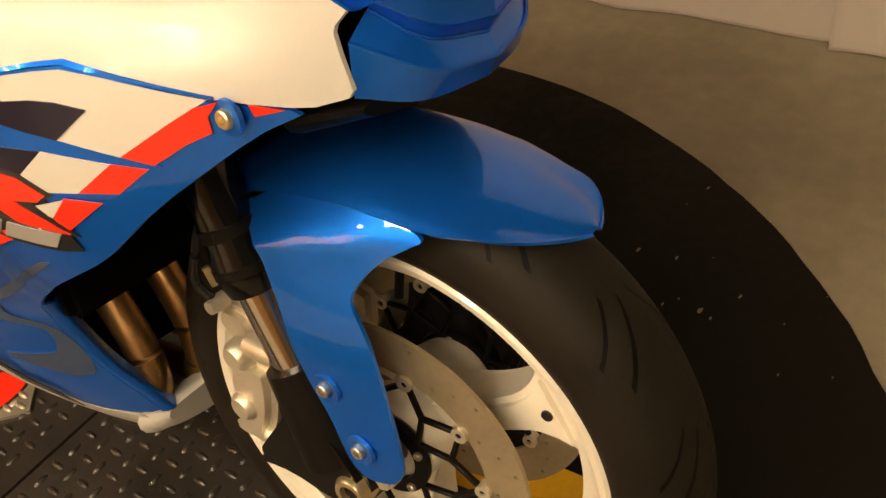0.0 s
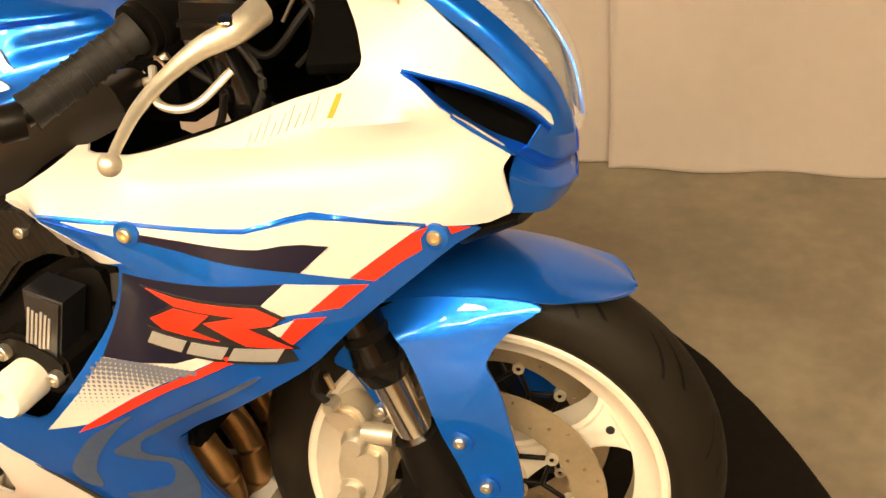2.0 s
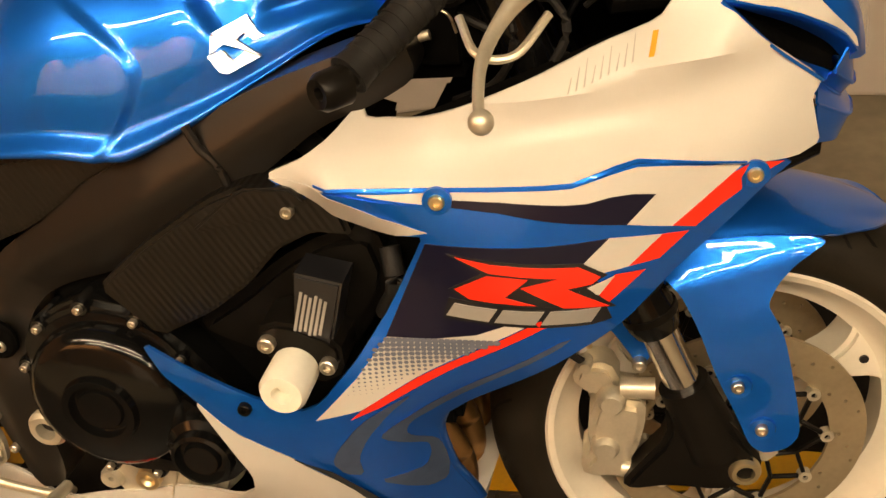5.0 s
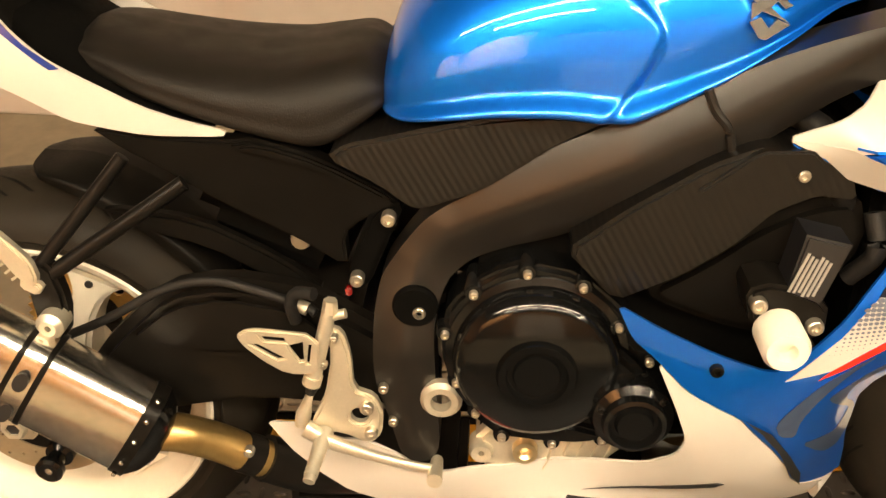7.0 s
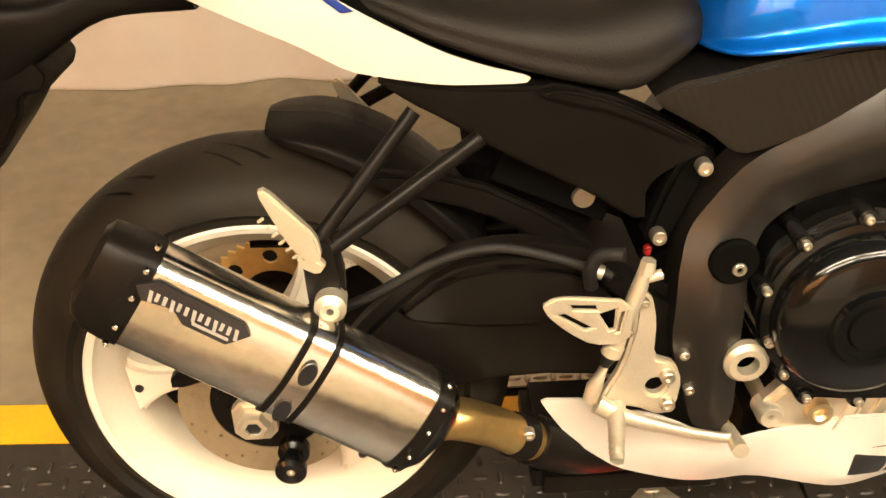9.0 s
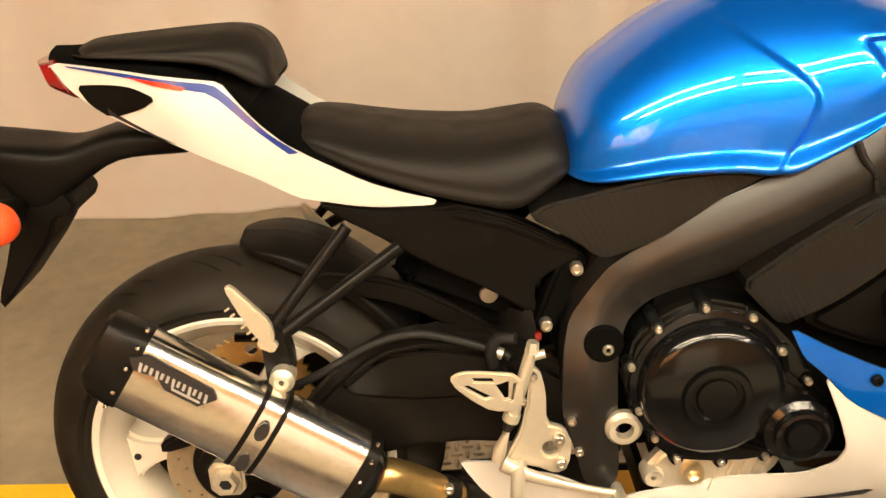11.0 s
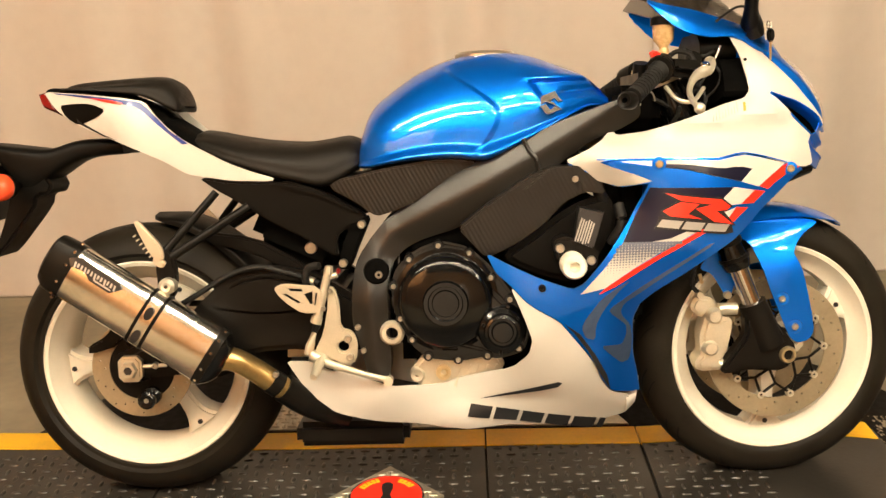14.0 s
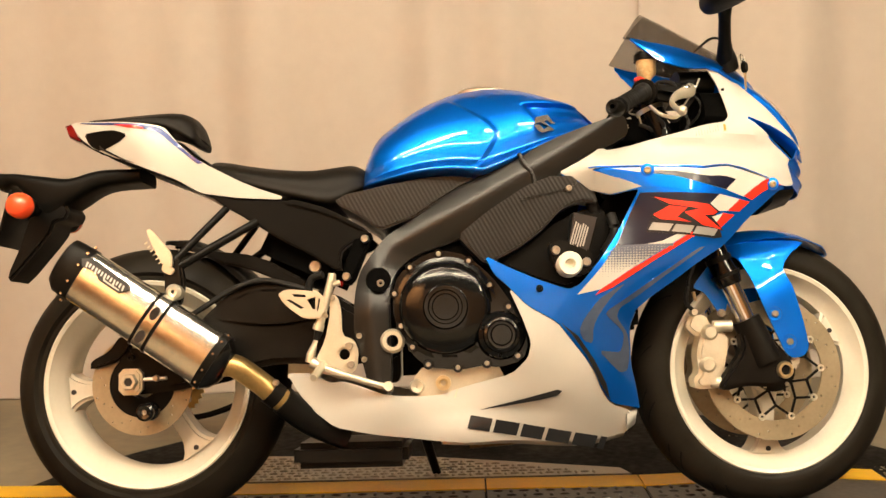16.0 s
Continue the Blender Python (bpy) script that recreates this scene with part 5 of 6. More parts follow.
def tyre_material():
    m = mat("grooved_tyre_rubber", (0.013, 0.0105, 0.0075), 0.55, 0, 0, 0, 130, 0.3, spec=0.12)
    nt = m.node_tree
    b = nt.nodes["Principled BSDF"]
    tc = nt.nodes.new("ShaderNodeTexCoord")
    sx = nt.nodes.new("ShaderNodeSeparateXYZ")
    nt.links.new(tc.outputs["Object"], sx.inputs[0])

    def math_node(op, a, b2=0.0, c=0.0):
        n = nt.nodes.new("ShaderNodeMath")
        n.operation = op
        for i, v in enumerate((a, b2, c)):
            if isinstance(v, (int, float)):
                n.inputs[i].default_value = v
            else:
                nt.links.new(v, n.inputs[i])
        return n.outputs[0]

    ang = math_node("ARCTAN2", sx.outputs["Z"], sx.outputs["X"])
    ay = math_node("ABSOLUTE", sx.outputs["Y"])
    side_shift = math_node("MULTIPLY", math_node("SIGN", sx.outputs["Y"]), 0.5)
    ph = math_node("ADD", math_node("MULTIPLY_ADD", ang, 2.23, side_shift), math_node("MULTIPLY", math_node("POWER", ay, 0.7), 6.5))
    fr = math_node("FRACT", math_node("ADD", ph, 100.0))
    near = math_node("LESS_THAN", math_node("ABSOLUTE", math_node("SUBTRACT", fr, 0.5)), 0.030)
    near2 = math_node("LESS_THAN", math_node("ABSOLUTE", math_node("SUBTRACT", fr, 0.82)), 0.022)
    band = math_node("MULTIPLY", math_node("GREATER_THAN", ay, 0.007), math_node("LESS_THAN", ay, 0.042))
    band2 = math_node("MULTIPLY", math_node("GREATER_THAN", ay, 0.022), math_node("LESS_THAN", ay, 0.05))
    mask = math_node("MAXIMUM", math_node("MULTIPLY", near, band), math_node("MULTIPLY", near2, band2))
    bp = nt.nodes.new("ShaderNodeBump")
    bp.inputs["Strength"].default_value = 1.0
    bp.inputs["Distance"].default_value = 0.004
    bp.invert = True
    nt.links.new(mask, bp.inputs["Height"])
    n2 = nt.nodes.new("ShaderNodeTexNoise")
    n2.inputs["Scale"].default_value = 420
    nt.links.new(tc.outputs["Object"], n2.inputs["Vector"])
    bp2 = nt.nodes.new("ShaderNodeBump")
    bp2.inputs["Strength"].default_value = 0.15
    bp2.inputs["Distance"].default_value = 0.001
    nt.links.new(n2.outputs["Fac"], bp2.inputs["Height"])
    nt.links.new(bp.outputs[0], bp2.inputs["Normal"])
    nt.links.new(bp2.outputs[0], b.inputs["Normal"])
    # groove shade put into the colour: rubber turns near-black inside the mask
    old = b.inputs["Base Color"].links[0].from_socket
    mx = nt.nodes.new("ShaderNodeMix")
    mx.data_type = "RGBA"
    nt.links.new(mask, mx.inputs[0])
    nt.links.new(old, mx.inputs[6])
    mx.inputs[7].default_value = (0.0008, 0.0007, 0.0006, 1)
    nt.links.new(mx.outputs[2], b.inputs["Base Color"])
    return m


TYREM = tyre_material()
front_wheel = wheel("front_wheel", 1.39, 0.300, 0.300, 0.12, 0.105, (28, 148, 268), "white three-spoke cast front wheel")
front_wheel.rotation_euler.z = radians(6.5)
rear_wheel = wheel("rear_wheel", 0.010, 0.307, 0.307, 0.172, 0.145, (-55, 185, 65), "white three-spoke cast rear wheel", -0.023, 1.0)


def brake_disc(y, r0, r1, parent, holes=30, carrier=True):
    hs = []
    for k in range(holes):
        a = 2 * math.pi * k / holes
        for j, rr in enumerate((0.25, 0.55, 0.8)):
            if (k + j) % 3 == 0 or holes < 25:
                rad = r0 + (r1 - r0) * rr
                hs.append(ring_pts(rad * math.cos(a + 0.03 * j), rad * math.sin(a + 0.03 * j), 0.0024, 7))
    hs.append(ring_pts(0, 0, r0, 60))
    d = part("brake_disc", slab(ring_pts(0, 0, r1, 90), -0.0025, 0.0025, 0, 0, holes=hs), DISC, parent, "drilled steel brake disc")
    d.location.y = y
    if carrier:
        n, step = 10, math.pi / 5
        polar = lambda r, a: Vector((r * math.cos(a), 0, r * math.sin(a)))
        c = part("disc_carrier", lathe([(0.034, -0.006), (0.049, -0.006), (0.049, 0.001), (0.034, 0.001)], 40), SATIN, parent, "black disc carrier ring")
        c.location.y = y
        meshes = {}
        for k in range(n):
            a = step * k
            knot = polar(0.079, a + step / 2)
            for p, q in ((polar(0.108, a), knot), (polar(0.108, a + step), knot), (knot, polar(0.046, a + step * (0.5 + 0.55 * (-1) ** k)))):
                d = q - p
                key = round(d.length, 3)
                if key not in meshes:
                    web = part("carrier_web", box(0, -0.0025, 0, d.length + 0.004, 0.006, 0.0052, 0.0012, None, 1), SATIN, parent)
                    meshes[key] = web.data
                else:
                    web = part("carrier_web", meshes[key], None, parent)
                web.matrix_basis = pose(*((p + q) / 2), 0, -math.degrees(math.atan2(d.z, d.x)), 0)
                web.location.y = y
        for k in range(n):
            a = 2 * math.pi * k / n
            b = part("bobbin", lathe([(0.0035, -0.007), (0.008, -0.007), (0.0085, 0.004), (0.0035, 0.004)], 14), ALU, parent)
            b.location = (0.1085 * math.cos(a), y, 0.1085 * math.sin(a))
        for k in range(5):
            a = 2 * math.pi * (k + 0.3) / 5
            bolt(0.043 * math.cos(a), y - 0.006, 0.043 * math.sin(a), 0.0055, parent)
    return d


brake_disc(-0.066, 0.112, 0.155, front_wheel, 36)
brake_disc(0.066, 0.112, 0.155, front_wheel, 36)
brake_disc(-0.100, 0.072, 0.110, rear_wheel, 30, False)
part("rear_disc_carrier", lathe([(0.03, -0.104), (0.074, -0.100), (0.074, -0.094), (0.03, -0.07)], 32), SATIN, rear_wheel)
part("axle_nut", lathe([(0.011, -0.133), (0.016, -0.133), (0.019, -0.128), (0.019, -0.10), (0.011, -0.10)], 20), BRASS, front_wheel, "hollow front axle end")

# ---- fork, mudguard, front caliper ----
def leg(y):
    s = 1 if y < 0 else -1
    q = lambda x, z: (x, y, z)
    lower = part("fork_lower", tube([q(1.372, 0.318), q(1.333, 0.412)], [0.036, 0.030], 16, smooth=False), SATIN, bike, "black fork lower leg")
    part("axle_clamp", slab([(1.362, 0.393), (1.313, 0.387), (1.316, 0.344), (1.280, 0.295), (1.262, 0.268), (1.275, 0.258), (1.32, 0.268), (1.378, 0.263), (1.416, 0.278), (1.425, 0.315), (1.40, 0.35)], y - 0.022 * s, y + 0.022 * s, 0.008), SATIN, lower)
    part("fork_slider", tube([q(1.336, 0.405), q(1.300, 0.495)], 0.0215, 20, smooth=False), CHROME, bike, "chromed fork slider")
    up = part("fork_tube", tube([q(1.303, 0.487), q(1.298, 0.500), q(1.292, 0.515), q(1.285, 0.533), q(1.245, 0.637), q(1.14, 0.905)], [0.027, 0.031, 0.031, 0.027, 0.026, 0.026], 18, 1, smooth=False), GLOSSB, bike, "black fork tube")
    part("fork_band", tube([q(1.296, 0.506), q(1.293, 0.514)], 0.0325, 18, smooth=False), SATIN, up)
    part("fork_band", tube([q(1.283, 0.539), q(1.279, 0.550)], 0.029, 18, smooth=False), SATIN, up)


leg(-0.105)
leg(0.105)
crown = []
for deg, wide, yc, r_edge in ((132, 0.9, 0, 0.288), (122, 1.0, 0, 0.288), (110, 1.03, 0, 0.288), (98, 1.04, 0, 0.288), (86, 1.04, 0, 0.293), (77, 1.02, 0.001, 0.299), (71, 0.96, 0.005, 0.302), (66.5, 0.84, 0.012, 0.306), (62, 0.70, 0.021, 0.311), (58.5, 0.46, 0.029, 0.313), (56.5, 0.22, 0.032, 0.314), (55.6, 0.06, 0.033, 0.314)):
    a = radians(deg)
    near = [(0.080, r_edge), (0.070, 0.5 * r_edge + 0.5 * 0.311), (0.052, max(0.3115, r_edge)), (0.028, 0.3165)]
    row = [(-y, r) for y, r in near] + [(0.0, 0.3180)] + [(y, r) for y, r in near[::-1]]
    crown.append([(1.39 + r * math.cos(a), y * wide + yc, 0.300 + r * math.sin(a)) for y, r in row])
mud = shell("front_mudguard", crown, BLUE, bike, "metallic blue front mudguard", 0.003, 5, 5, both=False)
GUARD = Surface([(1.30, 0.575, 0.082), (1.39, 0.592, 0.073), (1.468, 0.583, 0.070), (1.36, 0.552, 0.100), (1.44, 0.556, 0.088), (1.32, 0.545, 0.108), (1.35, 0.50, 0.120), (1.42, 0.51, 0.108), (1.40, 0.45, 0.121), (1.44, 0.45, 0.112), (1.42, 0.36, 0.121), (1.455, 0.36, 0.115), (1.40, 0.39, 0.121), (1.44, 0.33, 0.118)])
guard = panel("mudguard_leg", [(1.285, 0.560), (1.318, 0.580), (1.352, 0.591), (1.392, 0.595), (1.43, 0.592), (1.482, 0.580), (1.466, 0.570), (1.448, 0.558), (1.430, 0.539), (1.419, 0.518), (1.430, 0.499), (1.440, 0.477), (1.458, 0.393), (1.464, 0.346), (1.450, 0.328), (1.425, 0.324), (1.408, 0.337), (1.392, 0.379), (1.369, 0.432), (1.347, 0.497), (1.322, 0.546)],
      lambda x, z: GUARD(x, z) + 0.005 * math.exp(-((z - 0.553 - 0.20 * (x - 1.36)) / 0.014) ** 2), BLUE, bike, "metallic blue mudguard bracket", step=0.012)
panel("mudguard_tab", [(1.222, 0.485), (1.26, 0.53), (1.30, 0.575), (1.318, 0.55), (1.302, 0.50), (1.300, 0.44), (1.285, 0.417), (1.272, 0.44), (1.25, 0.475)], lambda x, z: 0.088, BLUE, bike)
bolt(1.284, -0.094, 0.427, 0.010, guard)
for x, z in ((1.391, 0.421), (1.42, 0.36)):
    y = -GUARD(x, z)
    part("bolt_recess", lathe([(0.0085, -0.001), (0.0150, -0.002), (0.0165, 0.001), (0.0085, 0.003)], 24, m=pose(x, y, z)), BLUE, guard)
    bolt(x, y - 0.001, z, 0.0085, guard)


def caliper(s):
    body = part("front_caliper", slab([(1.236, 0.388), (1.262, 0.384), (1.292, 0.378), (1.290, 0.345), (1.282, 0.310), (1.270, 0.284), (1.273, 0.264), (1.217, 0.262), (1.212, 0.285), (1.226, 0.300), (1.222, 0.340), (1.230, 0.370)], s * 0.112, s * 0.040, 0.010), ALU, bike, "cast aluminium front brake caliper")
    part("caliper_bridge", slab([(1.204, 0.398), (1.214, 0.424), (1.250, 0.424), (1.264, 0.394), (1.24, 0.376), (1.222, 0.380)], s * 0.095, s * 0.045, 0.008), ALU, body)
    for x, z in ((1.252, 0.385), (1.244, 0.315)):
        part("piston_boss", lathe([(0, -0.008), (0.012, -0.008), (0.0165, -0.002), (0.018, 0.01), (0, 0.01)], 20, closed=False, m=pose(x, s * 0.112, z)), ALU, body)
    part("caliper_mount", tube([(1.262, s * 0.10, 0.398), (1.302, s * 0.10, 0.398)], 0.013, 14, smooth=False), ALU, body)
    part("caliper_mount", tube([(1.250, s * 0.10, 0.278), (1.290, s * 0.10, 0.272)], 0.012, 14, smooth=False), ALU, body)
    part("banjo_bolt", lathe([(0, -0.01), (0.007, -0.01), (0.009, 0), (0.009, 0.012), (0, 0.012)], 12, closed=False, m=pose(1.222, s * 0.100, 0.43)), ALU, body)
    part("bleed_nipple", tube([(1.228, s * 0.1, 0.455), (1.222, s * 0.102, 0.475)], 0.004, 8, smooth=False), BRASS, body)
    part("brake_hose", tube([(1.222, s * 0.10, 0.432), (1.205, s * 0.105, 0.455), (1.215, s * 0.10, 0.50), (1.235, s * 0.09, 0.56), (1.23, s * 0.07, 0.64)], 0.005, 8), GRIPM, body)


caliper(-1)
caliper(1)
part("guard_bracket", slab([(1.408, 0.345), (1.432, 0.340), (1.446, 0.318), (1.428, 0.298), (1.418, 0.312), (1.400, 0.322)], -0.112, -0.094, 0.004, holes=[ring_pts(1.424, 0.326, 0.006, 10)]), ALU, bike, "pale cast mudguard bracket")

# ---- cockpit ----
top = part("top_clamp", slab([(1.09, 0.0), (1.16, 0.0), (1.165, 0.02), (1.09, 0.02)], -0.12, 0.12, 0.006, 0), SATIN, bike)
top.location = (0.0, 0, 0.885)
for s in (-1, 1):
    bar = part("handlebar", tube([(1.135, s * 0.105, 0.915), (1.13, s * 0.17, 0.912), (1.046, s * 0.285, 0.849)], 0.012, 12, smooth=False), SATIN, bike)
    g0, g1 = np.array((1.118, s * 0.190, 0.905)), np.array((1.049, s * 0.280, 0.852))
    d = g1 - g0
    part("grip", tube([tuple(g0 + d * t) for t in (0, 0.06, 0.1, 0.5, 0.9, 1.0)], [0.021, 0.021, 0.0175, 0.017, 0.0175, 0.0195], 18, 2, smooth=False), GRIPM, bar, "ribbed black rubber grip")
    for k in range(9):
        c = g0 + d * (0.16 + 0.085 * k)
        part("grip_ring", tube([tuple(c - d * 0.012), tuple(c + d * 0.012)], 0.0184, 16, smooth=False), GRIPM, bar)
    part("bar_end", lathe([(0.006, -0.016), (0.013, -0.018), (0.017, -0.012), (0.0175, 0.01), (0.006, 0.01)], 18, m=pose(1.039, s * 0.293, 0.846, 0, 0, -35 if s < 0 else 215)), CHROME if s > 0 else SATIN, bar, "bar end weight")
    sw = part("switch_housing", tube([(1.135, s * 0.135, 0.917), (1.118, s * 0.192, 0.905)], [0.026, 0.027], 14, smooth=False), PLASTIC, bar, "black switch housing")
    cap_at = pose(1.135, s * 0.105, 0.917, -90, 0, 0) @ pose(0, 0, 0, 0, 0, -21)
    part("fork_cap", lathe([(0, -0.016), (0.010, -0.016), (0.011, -0.010), (0.019, -0.009), (0.021, -0.003), (0.021, 0.012), (0, 0.012)], 24, closed=False, m=cap_at), BRASS, bar, "gold-toned fork top cap")
    part("clamp_ring", lathe([(0.022, -0.004), (0.031, -0.004), (0.032, 0.006), (0.022, 0.006)], 24, m=cap_at @ Matrix.Translation((0, 0.032, 0))), ALU, bar)
    part("lever_perch", box(1.178, s * 0.155, 0.908, 0.09, 0.046, 0.036, 0.016, pose(0, 0, 0, 0, 5, -20 * s)), SATIN, bar)
    if s < 0:
        part("kill_switch", box(1.115, -0.167, 0.937, 0.020, 0.024, 0.014, 0.004, pose(0, 0, 0, 10, 20, 20)), RED, sw, "red kill switch")
        part("clutch_band", tube([(1.123, -0.176, 0.909), (1.121, -0.183, 0.907)], 0.0285, 14, smooth=False), SATIN, sw)
    lev = part("brake_lever" if s < 0 else "clutch_lever", tube([(1.229, s * 0.148, 0.917), (1.217, s * 0.182, 0.905), (1.190, s * 0.204, 0.893), (1.171, s * 0.235, 0.876), (1.160, s * 0.270, 0.857), (1.160, s * 0.304, 0.839), (1.164, s * 0.326, 0.829)], [0.016, 0.0135, 0.0105, 0.0078, 0.0068, 0.006, 0.0056], 12, 5, flat=0.8), ALU, bar, "bare aluminium lever with ball end")
    bm = bmesh.new()
    bmesh.ops.create_uvsphere(bm, u_segments=16, v_segments=10, radius=0.0105)
    bm.transform(Matrix.Translation((1.165, s * 0.330, 0.827)))
    part("ball_end", bm, ALU, lev)
    part("lever_pivot", lathe([(0, -0.004), (0.007, -0.004), (0.010, -0.001), (0.011, 0.006), (0, 0.006)], 18, closed=False, m=pose(1.211, s * 0.186, 0.914, -65, 0, 0)), CHROME, lev)
    part("lever_guard", tube([(1.130, s * 0.195, 0.872), (1.148, s * 0.222, 0.846), (1.18, s * 0.215, 0.842), (1.208, s * 0.185, 0.868)], 0.0042, 8), ALU, bar)
res = part("fluid_reservoir", lathe([(0, 0.03), (0.006, 0.03), (0.009, 0.018), (0.021, 0.004), (0.023, -0.028), (0, -0.028)], 24, closed=False, m=pose(1.146, -0.095, 0.975, -90)), FLUID, bike, "amber brake fluid reservoir with black cap")
part("reservoir_cap", lathe([(0, -0.044), (0.023, -0.044), (0.027, -0.040), (0.027, -0.026), (0, -0.026)], 26, closed=False, m=pose(1.146, -0.095, 0.975, -90)), PLASTIC, res, "black ribbed cap")
part("reservoir_neck", tube([(1.146, -0.096, 0.950), (1.150, -0.104, 0.935), (1.158, -0.118, 0.920)], [0.012, 0.008, 0.008], 12), FLUID, res)
part("reservoir_hose", tube([(1.152, -0.105, 0.935), (1.172, -0.115, 0.946), (1.192, -0.135, 0.938), (1.198, -0.148, 0.920)], 0.0052, 10), GRIPM, res)
part("ignition_lock", lathe([(0, -0.02), (0.016, -0.02), (0.018, 0.03), (0, 0.03)], 18, closed=False, m=pose(1.115, 0, 0.912, -70)), SATIN, bike)
for k, pts in enumerate(([(1.16, -0.12, 0.90), (1.20, -0.10, 0.86), (1.24, -0.08, 0.90), (1.27, -0.06, 0.94)], [(1.14, -0.10, 0.89), (1.17, -0.14, 0.84), (1.15, -0.13, 0.79), (1.10, -0.10, 0.76)], [(1.18, -0.14, 0.90), (1.22, -0.15, 0.85), (1.20, -0.15, 0.80), (1.17, -0.13, 0.74)],
                         [(1.13, 0.10, 0.89), (1.19, 0.12, 0.88), (1.23, 0.10, 0.84), (1.20, 0.08, 0.78)], [(1.06, -0.06, 0.87), (1.10, -0.11, 0.86), (1.16, -0.12, 0.83), (1.22, -0.10, 0.80)])):
    part("cable", tube(pts, 0.0045, 8), GRIPM, bike)
for pts, r, m in (([(1.24, -0.09, 0.93), (1.262, -0.10, 0.90), (1.255, -0.105, 0.87), (1.235, -0.10, 0.85)], 0.003, GRIPM), ([(1.19, -0.10, 0.95), (1.225, -0.105, 0.935), (1.25, -0.10, 0.945)], 0.004, GRIPM),
                  ([(1.225, -0.10, 0.895), (1.25, -0.108, 0.93), (1.262, -0.105, 0.955)], 0.0022, STEEL), ([(1.105, -0.13, 0.885), (1.095, -0.14, 0.872), (1.112, -0.15, 0.862), (1.118, -0.15, 0.845)], 0.0016, STEEL)):
    part("cable", tube(pts, r, 8), m, bike)
part("wire_connector", box(1.205, -0.115, 0.930, 0.03, 0.022, 0.026, 0.005, pose(0, 0, 0, 0, 20, 15)), PLASTIC, bike)
part("cable_end", tube([(1.10, -0.12, 0.862), (1.075, -0.13, 0.848)], 0.006, 10, smooth=False), ALU, bike)
part("cable_end", tube([(1.09, -0.14, 0.842), (1.062, -0.14, 0.836)], 0.005, 10, smooth=False), ALU, bike)

# mirrors
for s in (-1, 1):
    bm = bmesh.new()
    bmesh.ops.create_uvsphere(bm, u_segments=40, v_segments=24, radius=1)
    for v in bm.verts:
        x, y, z = (math.copysign(abs(c) ** 0.62, c) for c in v.co)
        k = ease(x, -0.6, 1.0)
        v.co = (1.286 + 0.058 * x + 0.012 * z, s * (0.306 + (0.066 - 0.024 * k) * y + 0.008 * k), 1.090 + (0.050 - 0.014 * k) * z + 0.006 * k)
    pod = part("mirror", bm, PLASTIC, bike, "black mirror housing")
    bm = bmesh.new()
    bmesh.ops.create_uvsphere(bm, u_segments=20, v_segments=12, radius=1)
    for v in bm.verts:
        v.co = (1.324 + 0.034 * v.co.x, s * (0.330 + 0.034 * v.co.y), 1.100 + 0.034 * v.co.z)
    part("indicator_lens", bm, LENSM, pod, "ribbed clear indicator lens")
    part("indicator_bulb", lathe([(0, -0.022), (0.014, -0.018), (0.020, 0.0), (0.014, 0.018), (0, 0.020)], 14, closed=False, m=pose(1.326, s * 0.338, 1.102) @ Matrix.Scale(0.8, 4)), BULB, pod, "dull orange bulb")
    for k in range(6):
        h = -0.024 + 0.0096 * k
        rr = math.sqrt(0.0342 ** 2 - h * h)
        part("lens_rib", tube([(1.324 + rr * math.cos(a), s * (0.330 + rr * math.sin(a)), 1.100 + h) for a in (radians(-50 + 20 * i) for i in range(11))], 0.0009, 6, 1), CLEARRIB, pod)
    part("mirror_stem", tube([(1.285, s * 0.262, 1.085), (1.295, s * 0.215, 1.055), (1.308, s * 0.160, 1.022), (1.322, s * 0.108, 0.998)], [0.018, 0.013, 0.014, 0.020], 12), PLASTIC, pod)
    part("mirror_boot", tube([(1.320, s * 0.118, 1.008), (1.334, s * 0.092, 0.982)], [0.019, 0.024], 14, smooth=False), GRIPM, pod)
    part("mirror_wire", tube([(1.312, s * 0.155, 1.025), (1.275, s * 0.17, 1.025), (1.240, s * 0.150, 1.000)], 0.0028, 6), GRIPM, pod)

# ---- rear end ----
arm = part("swingarm", slab([(-0.050, 0.335), (0.02, 0.365), (0.10, 0.39), (0.14, 0.44), (0.22, 0.512), (0.30, 0.527), (0.40, 0.51), (0.48, 0.46), (0.56, 0.41), (0.56, 0.345), (0.45, 0.335), (0.32, 0.345), (0.20, 0.325), (0.12, 0.295), (0.0, 0.284), (-0.050, 0.290)], -0.155, -0.108, 0.014), SATIN, bike, "satin black braced swingarm")
twin = part("swingarm", arm.data, None, bike, "satin black braced swingarm")
twin.scale = (1, -1, 1)
part("swingarm_bridge", box(0.40, 0, 0.43, 0.12, 0.26, 0.11, 0.02), SATIN, arm)
part("arm_gusset", slab([(0.16, 0.44), (0.23, 0.495), (0.30, 0.508), (0.39, 0.49), (0.44, 0.44), (0.30, 0.42)], -0.162, -0.150, 0.006), SATIN, arm)
blk = part("axle_adjuster", slab([(-0.027, 0.342), (0.024, 0.342), (0.024, 0.286), (-0.027, 0.286)], -0.172, -0.15, 0.005), ALU, bike, "bare aluminium axle adjuster block")
part("axle_nut", lathe([(0.010, -0.010), (0.016, -0.010), (0.019, -0.004), (0.019, 0.008), (0.010, 0.008)], 6, m=pose(-0.001, -0.174, 0.314)), ALU, blk)
part("axle_hole", lathe([(0, -0.003), (0.0105, -0.003), (0.0105, 0.003), (0, 0.003)], 18, closed=False, m=pose(-0.001, -0.178, 0.314)), BLACKD, blk)
